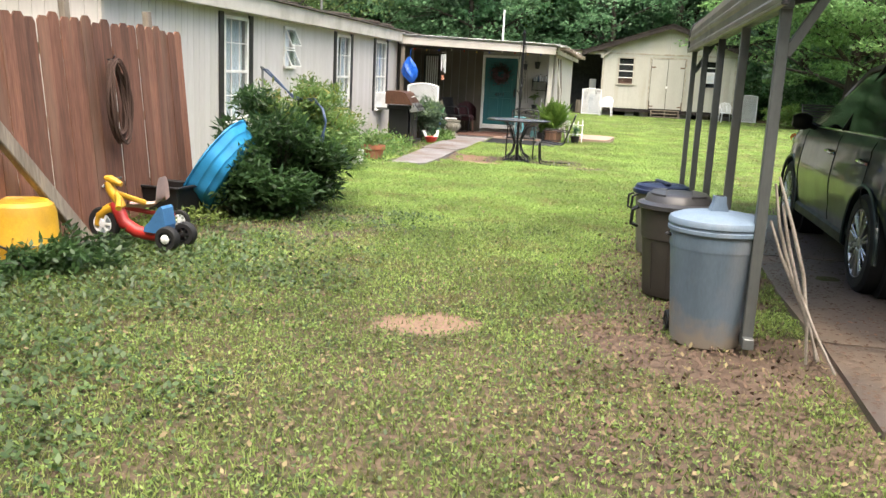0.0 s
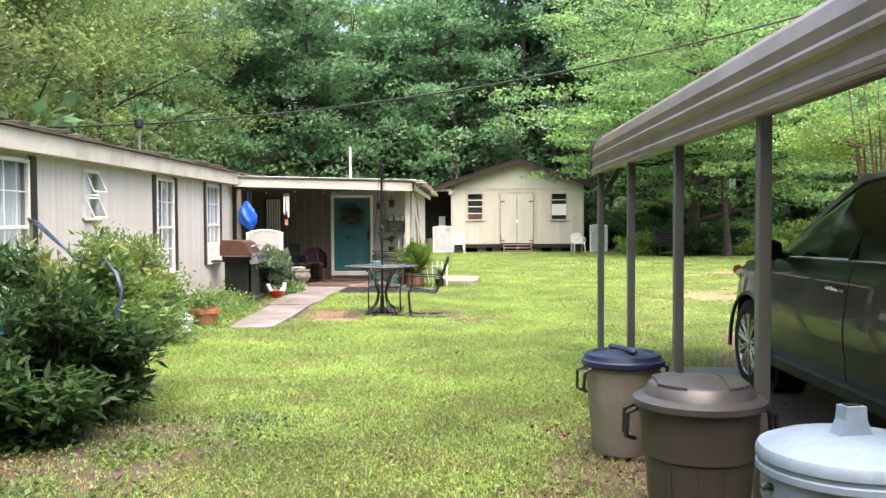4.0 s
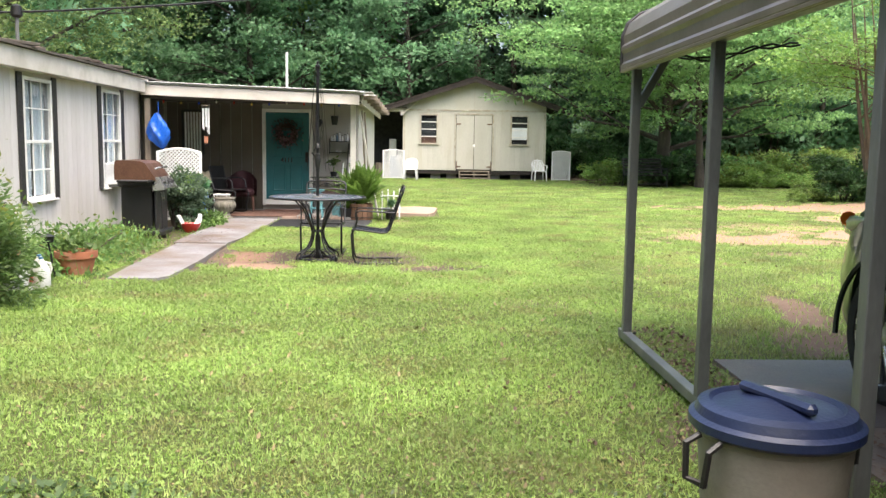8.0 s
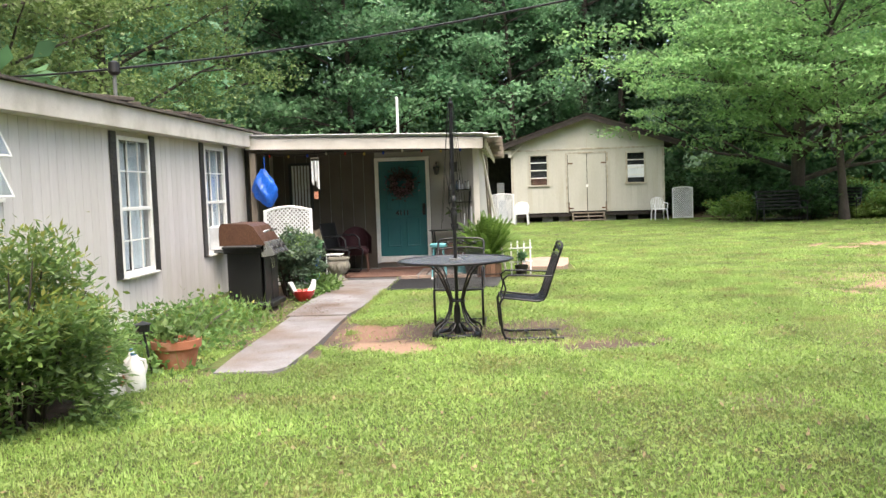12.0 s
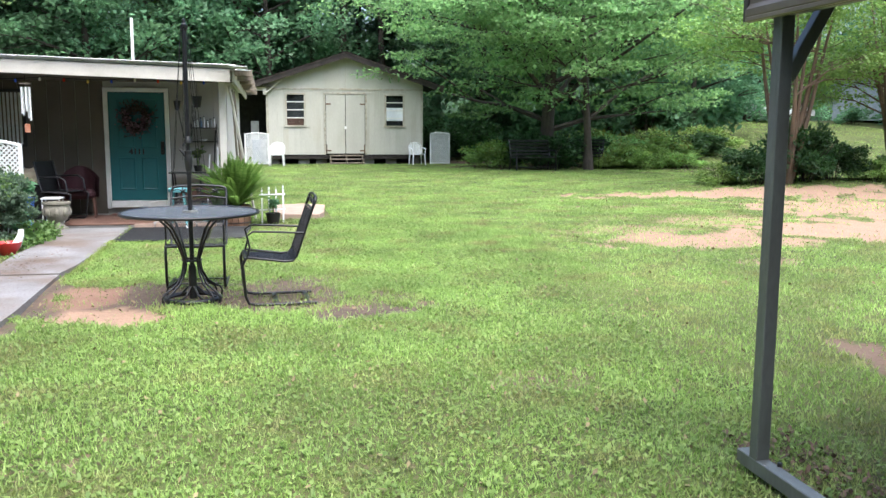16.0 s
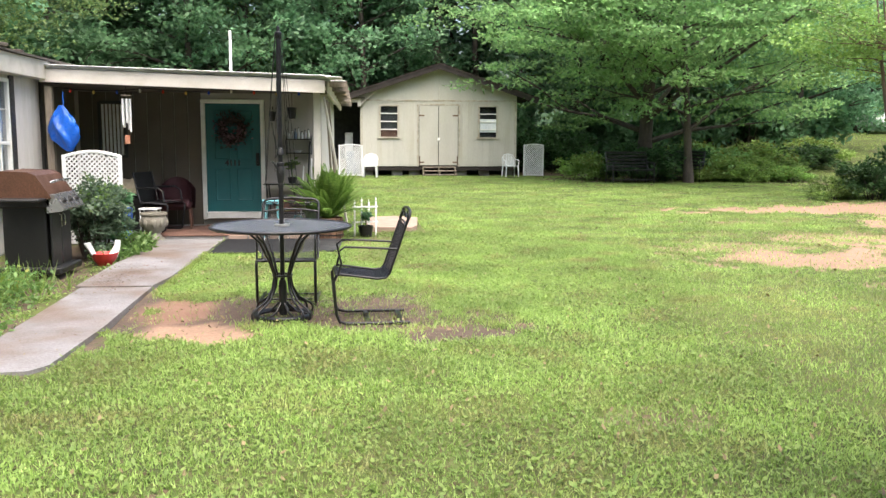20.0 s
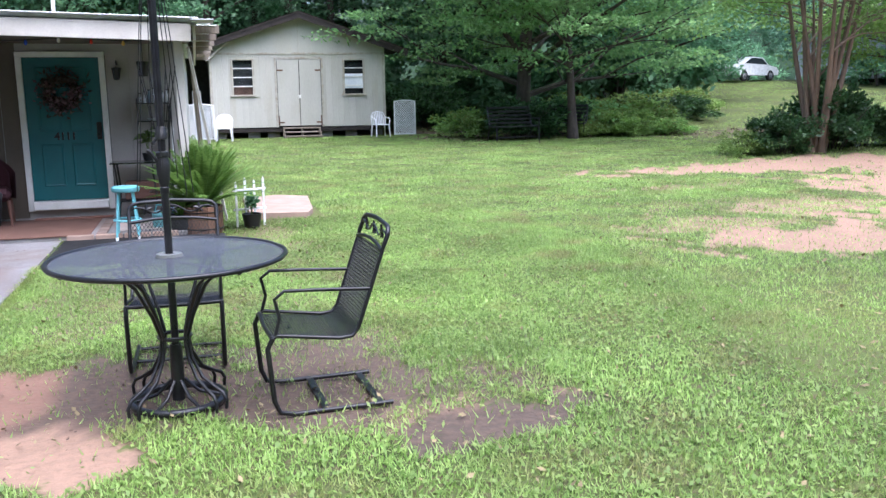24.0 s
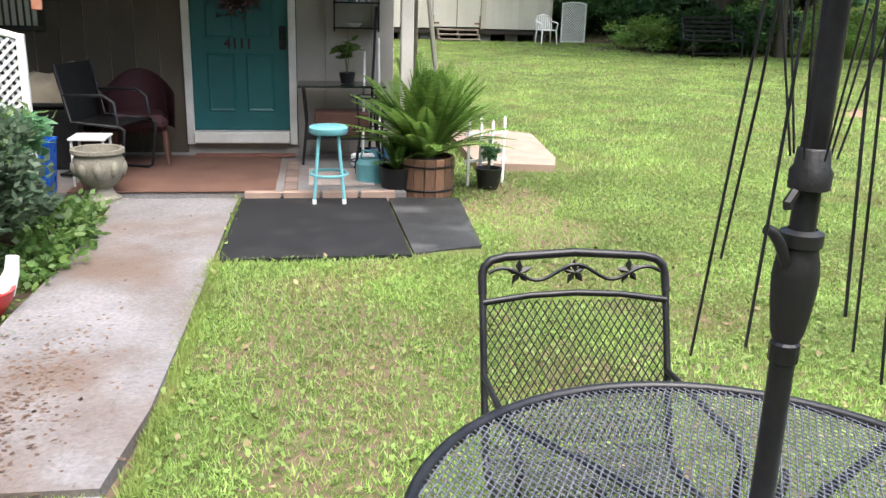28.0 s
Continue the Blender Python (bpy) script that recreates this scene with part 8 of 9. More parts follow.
for k in range(4):
    for off in (-0.12, 0.12):
        a = 0.785 + 1.571 * k + off
        c, s = math.cos(a), math.sin(a)
        prof = [(0.30, 0.70), (0.20, 0.61), (0.12, 0.46), (0.075, 0.34), (0.095, 0.24), (0.15, 0.15), (0.215, 0.11), (0.265, 0.085), (0.285, 0.05), (0.28, 0.008)]
        part("leg", Geo().tube([(r * c, r * s, z) for r, z in prof], 0.0088, 7), IRON, pt_table, smooth=60)
for r, z in ((0.075, 0.34),):
    part("base_ring", Geo().tube([(r * math.cos(a), r * math.sin(a), z) for a in np.linspace(0, 6.283, 37)[:-1]], 0.010, 6, closed=True), IRON, pt_table, smooth=50)
base = thing("umbrella_stand", "round black iron umbrella base under the table", "umbrella base", m=(TX, TY, 0.0))
part("ring", Geo().tube([(0.215 * math.cos(a), 0.215 * math.sin(a), 0.02) for a in np.linspace(0, 6.283, 37)[:-1]], 0.020, 8, closed=True), IRON, base, smooth=50)
for k in range(6):
    a = 1.047 * k
    part("spoke", Geo().tube([(0.21 * math.cos(a), 0.21 * math.sin(a), 0.02), (0.1 * math.cos(a), 0.1 * math.sin(a), 0.05), (0.03 * math.cos(a), 0.036 * math.sin(a), 0.12)], 0.009, 6), IRON, base, smooth=50)
part("sleeve", Geo().lathe([(0.032, 0.02), (0.032, 0.26), (0.026, 0.30), (0.022, 0.30)], 16), IRON, base, smooth=40)
umb = thing("umbrella", "bare black umbrella pole without its canopy", "umbrella", m=(TX, TY, 0.0))
part("pole", Geo().tube([(0, 0, 0.02), (0, 0, 2.20)], 0.018, 14), IRON, umb, smooth=50)
part("finial", Geo().lathe([(0, 2.27), (0.012, 2.26), (0.014, 2.23), (0.026, 2.22), (0.03, 2.19), (0.018, 2.17)], 14), IRON, umb, smooth=40)
crk = part("crank_housing", Geo().lathe([(0.019, 1.065), (0.024, 1.08), (0.030, 1.125), (0.0325, 1.16), (0.030, 1.185), (0.026, 1.2), (0.0265, 1.204), (0.030, 1.207), (0.030, 1.225), (0.02, 1.23)], 18), BLACK_P, umb, "moulded crank housing", smooth=40)
part("crank_handle", Geo().tube([(-0.022, -0.012, 1.18), (-0.042, -0.02, 1.215), (-0.056, -0.022, 1.232), (-0.066, -0.022, 1.236)], 0.008, 8), BLACK_P, crk, smooth=50)
part("runner_ring", Geo().lathe([(0.019, 1.283), (0.028, 1.287), (0.029, 1.31), (0.024, 1.318), (0.022, 1.34), (0.019, 1.343)], 18), BLACK_P, umb, "black sliding rib ring", smooth=40)
part("ring_catch", Geo().tube([(-0.024, -0.01, 1.285), (-0.036, -0.015, 1.27), (-0.034, -0.015, 1.262)], 0.007, 6), BLACK_P, umb)
part("collar", Geo().lathe([(0.018, 1.03), (0.0215, 1.033), (0.0215, 1.06), (0.018, 1.064)], 14), IRON, umb)
for k in range(7):
    a = 0.8976 * k + 0.2
    c, s = math.cos(a), math.sin(a)
    rib = part("rib", Geo().tube([(0.026 * c, 0.026 * s, 2.19), (0.07 * c, 0.07 * s, 1.75), (0.10 * c, 0.10 * s, 1.4), (0.13 * c, 0.13 * s, 1.03 + 0.06 * (k % 3))], 0.0024, 5), IRON, umb, "thin folded umbrella rib")
    part("strut", Geo().tube([(0.03 * c, 0.03 * s, 1.33), (0.085 * c, 0.085 * s, 1.62)], 0.002, 4), IRON, rib)


def patio_chair(m, label):
    """A cantilever wrought-iron armchair with a mesh seat and back; faces +x."""
    c = thing("patio_chair", label, "chair", m=m, group="chairs round the patio table")
    hw = 0.245
    for s in (-hw, hw):
        part("side_rail", Geo().tube([(-0.295, s, 0.84), (-0.275, s, 0.79), (-0.14, s, 0.40), (-0.11, s, 0.365), (-0.05, s, 0.36), (0.24, s, 0.40), (0.265, s, 0.385)], 0.0095, 8), IRON, c, smooth=50)
        part("runner", Geo().tube([(0.26, s, 0.39), (0.285, s, 0.34), (0.265, s, 0.09), (0.24, s, 0.03), (0.17, s, 0.016), (-0.30, s, 0.016)], 0.0125, 8), IRON, c, "bent spring leg and runner", smooth=50)
        part("armrest", Geo().tube([(-0.20, s, 0.585), (0.05, s, 0.60), (0.20, s, 0.605), (0.245, s, 0.57), (0.225, s, 0.48), (0.25, s, 0.39)], 0.0085, 8), IRON, c, smooth=50)
    for x in (-0.24, 0.02):
        part("runner_bar", Geo().beam((x, -hw, 0.016), (x, hw, 0.016), 0.035, 0.01, 0.002), IRON, c)
    part("front_rail", Geo().tube([(0.262, -hw, 0.388), (0.268, 0, 0.384), (0.262, hw, 0.388)], 0.011, 8), IRON, c, smooth=50)
    part("top_rail", Geo().tube([(-0.27, -hw, 0.78), (-0.289, -hw, 0.825), (-0.295, -hw * 0.975, 0.848), (-0.30, -hw * 0.9, 0.864), (-0.303, -hw * 0.75, 0.872), (-0.305, 0, 0.882), (-0.303, hw * 0.75, 0.872), (-0.30, hw * 0.9, 0.864), (-0.295, hw * 0.975, 0.848), (-0.289, hw, 0.825), (-0.27, hw, 0.78)], 0.0115, 8), IRON, c, smooth=50)
    part("lower_rail", Geo().tube([(-0.262, -hw, 0.762), (-0.268, -hw * 0.5, 0.778), (-0.27, 0, 0.783), (-0.268, hw * 0.5, 0.778), (-0.262, hw, 0.762)], 0.009, 8), IRON, c, smooth=50)
    wave = Geo()
    wave.tube([(-0.287, -hw + 2 * hw * q, 0.823 + 0.020 * math.sin(q * 6.283 * 2.5) + 0.012 * math.sin(math.pi * q)) for q in np.linspace(0.03, 0.97, 36)], 0.005, 5)
    part("vine_scroll", wave, IRON, c, smooth=60)
    for q in (0.2, 0.5, 0.8):
        y = -hw + 2 * hw * q
        lf = Geo()
        for k in range(5):
            a = 1.2566 * k + 0.4
            lf.add([(-0.291, y, 0.833), (-0.294, y + 0.02 * math.cos(a - 0.5), 0.833 + 0.02 * math.sin(a - 0.5)), (-0.291, y + 0.036 * math.cos(a), 0.833 + 0.036 * math.sin(a)), (-0.294, y + 0.02 * math.cos(a + 0.5), 0.833 + 0.02 * math.sin(a + 0.5)),
                    (-0.283, y, 0.833), (-0.283, y + 0.036 * math.cos(a), 0.833 + 0.036 * math.sin(a))], [(0, 1, 2, 3), (4, 3, 2, 5), (4, 5, 2, 1)])
        part("cast_leaf", lf, IRON, c, "small cast iron leaf")

    def surf(u, v):
        """Seat and back as one curved sheet: u across, v from front edge to top."""
        path = [(0.255, 0.388), (0.10, 0.372), (-0.05, 0.352), (-0.105, 0.362), (-0.145, 0.405), (-0.205, 0.585), (-0.264, 0.765)]
        t = v * (len(path) - 1)
        i = min(len(path) - 2, int(t))
        f = t - i
        return (path[i][0] * (1 - f) + path[i + 1][0] * f, (u - 0.5) * 2 * (hw - 0.008), path[i][1] * (1 - f) + path[i + 1][1] * f)

    V, F = [], []
    bars = []
    steps = 70
    for i in range(steps):
        v0, v1 = i / steps, (i + 1) / steps
        for k in range(46):
            u = (k + 0.5) / 46
            du = 0.5 / 46
            sgn = 1 if (i + k) % 2 else -1
            bars.append((surf(u - sgn * du, v0), surf(u + sgn * du, v1)))
    mesh_bars(V, F, bars, 0.0023)
    part("mesh_seat", np_mesh("mesh_seat", np.array(V), np.array(F), IRON), IRON, c, "diamond wire mesh seat and back")
    return c


ch1 = patio_chair(pose(-1.035, 15.66, 0.0, 0, 0, 183), "black wrought-iron spring chair beside the table")
ch2 = copy_thing(ch1, pose(-1.725, 16.50, 0.0, 0, 0, -91))
tagged(ch2, "black wrought-iron spring chair pushed behind the table")


# ---- by the shed ----
def monobloc(m, label):
    c = thing("plastic_chair", label, "chair", m=m, group="white plastic chairs")
    part("seat", Geo().grid(lambda u, v: ((u - 0.5) * 0.46, -0.22 + 0.44 * v, 0.41 - 0.02 * math.sin(math.pi * u) * math.sin(math.pi * v)), 8, 8), WHITE_P, c, smooth=60)
    part("seat_edge", Geo().tube([(-0.23, -0.22, 0.40), (0.23, -0.22, 0.40), (0.23, 0.22, 0.40), (-0.23, 0.22, 0.40)], 0.014, 6, closed=True), WHITE_P, c)
    for x, y in ((-0.22, -0.22), (0.22, -0.22), (-0.22, 0.22), (0.22, 0.22)):
        part("leg", Geo().tube([(x, y, 0.41), (x * 1.12, y * 1.15, 0.0)], [0.028, 0.02], 6), WHITE_P, c)
    for k in range(7):
        x = -0.18 + 0.06 * k
        h = 0.82 - 0.10 * (abs(k - 3) / 3) ** 2
        part("back_slat", Geo().beam((x, 0.2, 0.42), (x * 1.05, 0.30, h), 0.036, 0.012, 0.002), WHITE_P, c)
    part("back_rim", Geo().tube([(-0.24, 0.2, 0.42), (-0.25, 0.26, 0.68), (-0.17, 0.30, 0.80), (0, 0.31, 0.84), (0.17, 0.30, 0.80), (0.25, 0.26, 0.68), (0.24, 0.2, 0.42)], 0.018, 6), WHITE_P, c, smooth=60)
    for s in (-1, 1):
        part("armrest", Geo().tube([(s * 0.25, 0.24, 0.64), (s * 0.27, -0.1, 0.62), (s * 0.26, -0.22, 0.58), (s * 0.23, -0.22, 0.41)], 0.02, 6), WHITE_P, c, smooth=60)
    return c


pc = monobloc(pose(-0.72, 40.35, 0.0, 0, 0, -6), "white plastic garden chair before the shed")
copy_thing(pc, pose(4.45, 40.75, 0.0, 0, 0, 8))
# stored things in the lean-to
for k, (x, w, h, m_) in enumerate(((-1.35, 0.5, 0.9, CAN_BLUE), (-1.9, 0.6, 0.6, OLD_WOOD), (-1.5, 0.3, 1.6, WHITE_TRIM))):
    b = thing("stored_cabinet", ("dull grey cabinet stored in the lean-to", "pile of old boards in the lean-to", "tall pale panel stored in the lean-to")[k], "storage", m=(x, SY + 0.9 + 0.3 * k, 0.0))
    part("cabinet_body", Geo().box((0, 0, h / 2), (w, 0.3, h), ch=0.02), m_, b)
# garden bench
bench = thing("garden_bench", "black slatted metal garden bench on the lawn", "bench", m=pose(7.45, 35.9, 0.02, 0, 0, 8))
for k in range(4):
    part("seat_slat", Geo().box((0, -0.25 + 0.12 * k, 0.42), (1.45, 0.08, 0.025), ch=0.004), IRON, bench)
for k in range(5):
    part("back_slat", Geo().box((0, 0.22 + 0.03 * k, 0.52 + 0.11 * k), (1.4, 0.02, 0.07), ch=0.004), IRON, bench)
for x in (-0.7, 0.7):
    part("end_frame", Geo().tube([(x, -0.30, 0.0), (x, -0.28, 0.44), (x, 0.18, 0.44), (x, 0.36, 1.0)], 0.022, 6), IRON, bench, smooth=50)
    part("armrest", Geo().tube([(x, -0.28, 0.44), (x, -0.28, 0.64), (x, 0.26, 0.66)], 0.02, 6), IRON, bench, smooth=50)
    part("rear_leg", Geo().tube([(x, 0.18, 0.44), (x, 0.30, 0.0)], 0.02, 6), IRON, bench)
part("front_rail", Geo().box((0, -0.29, 0.12), (1.4, 0.03, 0.03), ch=0.004), IRON, bench)
seat2 = copy_thing(bench, pose(9.6, 37.2, float(ground_z(9.6, 37.2)) + 0.02, 0, 0, -35))
tagged(seat2, "black slatted metal bench among the shrubs")
# shrubs of the far beds
rng = np.random.default_rng(44)
bed_spots = [(8.3, 37.2, 1.5, 1.15, 0), (6.9, 38.4, 1.2, 0.9, 1), (9.8, 38.6, 1.4, 1.1, 0), (11.2, 37.4, 1.1, 0.8, 1), (12.6, 38.2, 1.3, 0.7, 2), (13.3, 37.0, 0.9, 0.5, 1), (11.6, 36.6, 0.8, 0.5, 2), (10.4, 36.9, 0.7, 0.5, 1), (14.6, 42.5, 1.5, 1.0, 1), (12.0, 42.0, 1.6, 1.1, 1), (17.6, 43.5, 1.7, 1.0, 1), (14.0, 40.2, 1.6, 0.9, 1), (15.8, 41.5, 1.8, 0.9, 0),
             (9.42, 27.35, 0.60, 0.47, 2), (10.16, 27.09, 0.82, 0.77, 0), (11.45, 27.26, 1.07, 1.29, 0), (12.48, 27.44, 0.86, 0.86, 0), (13.51, 27.26, 0.86, 0.53, 1), (14.80, 27.69, 1.03, 0.60, 0), (16.18, 28.12, 1.12, 0.77, 1), (12.05, 28.47, 0.95, 0.77, 1), (5.6, 45.0, 1.4, 1.2, 0), (7.6, 46.0, 1.8, 1.6, 0)]
protos = []
for s in range(3):
    e = thing("far_shrub", ("dense dark green azalea mound", "loose green shrub in the garden bed", "pale grassy clump in the garden bed")[s], "shrub", m=(bed_spots[(0, 1, 4)[s]][0], bed_spots[(0, 1, 4)[s]][1], 0), group="shrubs of the garden beds")
    shrub_parts(e, 50 + s, (0, 0, 0.35), (1.0, 1.0, 0.68), (5200, 3600, 2600)[s], (0.10, 0.11, 0.16)[s], (LEAF_BUSH, LEAF_LIGHT, STRAP)[s], LEAF_TIP if s == 1 else None, 250 if s == 1 else 0, stems=12, hollow=0.4, width=(0.3, 0.26, 0.12)[s])
    protos.append(e)
for i, (x, y, r, h, kind) in enumerate(bed_spots):
    m = Matrix.Translation((x, y, float(ground_z(x, y)) - 0.02)) @ Matrix.Rotation(1.3 * i, 4, "Z")
    if i in (0, 1, 4):
        e = protos[{0: 0, 1: 1, 4: 2}[i]]
        e.matrix_basis = m @ Matrix.Diagonal((r, r, h, 1))
for i, (x, y, r, h, kind) in enumerate(bed_spots):
    if i not in (0, 1, 4):
        e = copy_thing(protos[kind], Matrix.Identity(4))
        e.matrix_basis = Matrix.Translation((x, y, float(ground_z(x, y)) - 0.02)) @ Matrix.Rotation(1.3 * i, 4, "Z") @ Matrix.Diagonal((r, r, h, 1))
# woodland undergrowth along the far edge
under = thing("undergrowth_shrub", "tangled green undergrowth at the wood's edge", "shrub", group="undergrowth")
shrub_parts(under, 58, (0, 0, 0.35), (1.0, 1.0, 0.68), 1900, 0.15, LEAF_FRESH, stems=10, hollow=0.4, width=0.28)
for i in range(30):
    x, y = -14 + 1.9 * i + rng.uniform(-0.8, 0.8), 48.2 + rng.uniform(-1, 1.5)
    if 21 < x < 29:
        y += 10
    elif 29 <= x:
        x, y = x + 6, y + 33
    e = copy_thing(under, Matrix.Identity(4)) if i else under
    e.matrix_basis = Matrix.Translation((x, y, float(ground_z(x, y)) - 0.05)) @ Matrix.Rotation(i, 4, "Z") @ Matrix.Diagonal((2.4, 2.0, rng.uniform(1.6, 3.0), 1))
    tagged(e, "tangled green undergrowth at the wood's edge", group="undergrowth")

for i, (x, y, r, h) in enumerate(((34.6, 51.6, 2.0, 1.9), (37.2, 52.6, 2.2, 1.6), (39.8, 53.0, 2.0, 2.2), (43.0, 54.0, 2.4, 2.0), (33.0, 54.6, 1.2, 0.9))):
    e = copy_thing(under, Matrix.Identity(4))
    e.matrix_basis = Matrix.Translation((x, y, float(ground_z(x, y)) - 0.05)) @ Matrix.Rotation(2 * i, 4, "Z") @ Matrix.Diagonal((r, r, h, 1))
    tagged(e, "loose green shrubs before the neighbour's house", group="undergrowth")

# white car and the neighbour's house, far off
wc = thing("white_car", "white saloon car parked on the far lawn", "car", m=pose(30.4, 58.0, float(ground_z(30.4, 58.0)) - 0.02, 0, 0, 22))
prof = [(-2.2, 0.35), (2.2, 0.35), (2.25, 0.62), (2.0, 0.82), (1.15, 0.95), (0.5, 1.38), (-0.7, 1.42), (-1.5, 1.05), (-2.1, 1.0), (-2.25, 0.7)]
part("body", Geo().prism(prof, -0.85, 0.85), WHITE_P, wc)
part("side_glass", Geo().prism([(1.0, 0.97), (0.45, 1.32), (-0.65, 1.36), (-1.3, 1.04)], -0.86, 0.86), CAR_GLASS, wc)
for x in (-1.35, 1.35):
    for y in (-0.8, 0.8):
        wheel("wheel", wc, (x, y, 0.32), 0.32, 0.2, TYRE, STEEL)
hz = float(ground_z(39.5, 57.5))
nh = thing("neighbour_house", "pale grey clapboard house beyond the lawn", "house", m=pose(39.5, 57.5, hz, 0, 0, 30))
part("wall", Geo().box((0, 0, 1.4), (10, 6, 2.8)), make_mat("clapboard", (0.36, 0.40, 0.44), (0.29, 0.33, 0.37), 0.6), nh)
for k in range(14):
    part("clapboard", Geo().box((0, -3.01, 0.2 + 0.19 * k), (10, 0.03, 0.17), ch=0.006), bpy.data.materials["clapboard"], nh)
part("roof", Geo().prism([(-3.5, 2.7), (3.5, 2.7), (0, 4.6)], -5.4, 5.4, axis="x"), SHINGLE, nh)
for x in (-3, 0, 3):
    w = part("window", Geo().box((x, -3.03, 1.6), (1.0, 0.06, 1.3), ch=0.01), WHITE_TRIM, nh)
    part("pane", Geo().box((x, -3.065, 1.6), (0.84, 0.02, 1.14)), CAR_GLASS, w)
# things on the roof
rng = np.random.default_rng(77)
ys_r = np.sort(rng.uniform(9.0, 20.8, 48))
for i, y in enumerate(ys_r):
    x = WX + rng.uniform(-0.3, 0.17)
    z = 2.40 + (WX + 0.22 - x) * 0.105 + 0.012
    if i % 4 == 3:
        b = thing("roof_board", "short weathered board lying on the roof edge", "board", m=pose(x - 0.1, y, z + 0.02, 0, 0, rng.uniform(-30, 30)), group="debris on the roof")
        part("timber", Geo().box((0, 0, 0.02), (0.12, 0.75, 0.04), ch=0.005), ROOF_DARK, b)
    else:
        b = thing("roof_block", "weathered block weighing down the roof edge", "block", m=pose(x - 0.06, y, z + 0.01, 0, 0, rng.uniform(-40, 40)), group="debris on the roof")
        part("block_body", Geo().box((0, 0, 0.025), (0.20, 0.10 + 0.16 * (i % 3), 0.045), ch=0.008), (ROOF_DARK, DARK_WOOD, ROOF_DARK)[i % 3], b)
mast = thing("roof_mast", "short service mast with insulator on the roof", "mast", m=(-6.9, 20.0, 2.58))
part("pipe", Geo().tube([(0, 0, -0.02), (0, 0, 0.75)], 0.03, 8), GALV, mast)
part("weatherhead", Geo().lathe([(0, 0.1), (0.08, 0.06), (0.09, -0.08), (0.05, -0.12), (0, -0.12)], 12, (0, 0, 0.78)), BLACK_P, mast, smooth=40)
ant = thing("vent_pipe", "thin white plastic pipe rising above the porch roof", "pipe", m=(-3.3, 24.4, 2.25))
part("pipe", Geo().tube([(0, 0, 0), (0.0, 0, 0.98)], 0.024, 8), WHITE_P, ant)
# ---- trees, woods ----
def tree_mesh(seed, height, spread, base, leaves, leaf, clumps, trunk_r, mat, bark, flat=0.55, limbs=9, stems=1, up=0.1):
    """Trunk with tapered limbs, and a crown of leaf clumps round the limb ends, as two meshes."""
    rng = np.random.default_rng(seed)
    g = Geo()
    tips = []
    for s in range(stems):
        lean = rng.uniform(-0.05, 0.05, 2) if stems == 1 else np.array([math.cos(s * 6.283 / stems), math.sin(s * 6.283 / stems)]) * rng.uniform(0.10, 0.24)
        top = height * (0.86 if stems == 1 else rng.uniform(0.6, 0.85))
        pts, rs = [], []
        ph = rng.uniform(0, 6)
        for k in range(9):
            t = k / 8
            pts.append((lean[0] * top * t + 0.08 * math.sin(3 * t + ph) + (0.0 if stems == 1 else 0.12 * lean[0]), lean[1] * top * t + 0.08 * math.cos(4 * t + ph) + (0.0 if stems == 1 else 0.12 * lean[1]), top * t - 0.1))
            rs.append(trunk_r * (1.35 - t * 0.35 if k == 0 else 1 - 0.82 * t))
        g.tube(pts, rs, 7)
        for k in range(max(2, limbs // stems)):
            t = base / height + (0.95 - base / height) * (k + rng.uniform(0.1, 0.9)) / max(2, limbs // stems)
            i = min(7, int(t * 8))
            p0 = Vector(pts[i]).lerp(Vector(pts[i + 1]), t * 8 - i)
            a = k * 2.4 + rng.uniform(-0.5, 0.5)
            reach = spread * (1.0 - 0.55 * max(0, t - 0.45)) * rng.uniform(0.7, 1.0)
            rise = reach * rng.uniform(0.15, 0.55)
            bend = [p0 + Vector((math.cos(a) * reach * q, math.sin(a) * reach * q, rise * q ** 0.8 + 0.1 * math.sin(q * 5 + k))) for q in (0, 0.3, 0.6, 1.0)]
            r0 = trunk_r * (0.45 - 0.25 * t)
            g.tube(bend, [r0, r0 * 0.7, r0 * 0.45, r0 * 0.15], 5)
            tips += [(bend[1] + bend[2]) / 2, bend[2], (bend[2] + bend[3]) / 2, bend[3]]
            for q in range(3):
                b0 = bend[1 + q % 2]
                aa = a + rng.uniform(-1.3, 1.3)
                e = b0 + Vector((math.cos(aa), math.sin(aa), rng.uniform(0.0, 0.7))) * reach * 0.45
                g.tube([b0, (b0 + e) / 2 + Vector((0, 0, 0.1)), e], [r0 * 0.4, r0 * 0.25, r0 * 0.1], 4)
                tips.append(e)
        tips.append(Vector(pts[-1]))
    tips = np.array([tuple(p) for p in tips])
    idx = rng.integers(0, len(tips), clumps)
    cen = tips[idx] + rng.normal(size=(clumps, 3)) * np.array([0.11, 0.11, 0.08]) * spread
    size = rng.uniform(0.5, 1.25, clumps) * spread * 0.19
    which = rng.integers(0, clumps, leaves)
    d = rng.normal(size=(leaves, 3))
    d /= np.linalg.norm(d, axis=1)[:, None]
    rad = rng.uniform(0.25, 1.0, leaves) ** 0.5
    pos = cen[which] + d * (rad * size[which])[:, None] * np.array([1.25, 1.25, flat])
    v, f = leaf_arrays(rng, pos, leaf, leaf * 0.3, up=up, out=d * 0.45)
    return mesh_of("trunk", g, bark, 60), np_mesh("crown", v, f, mat)


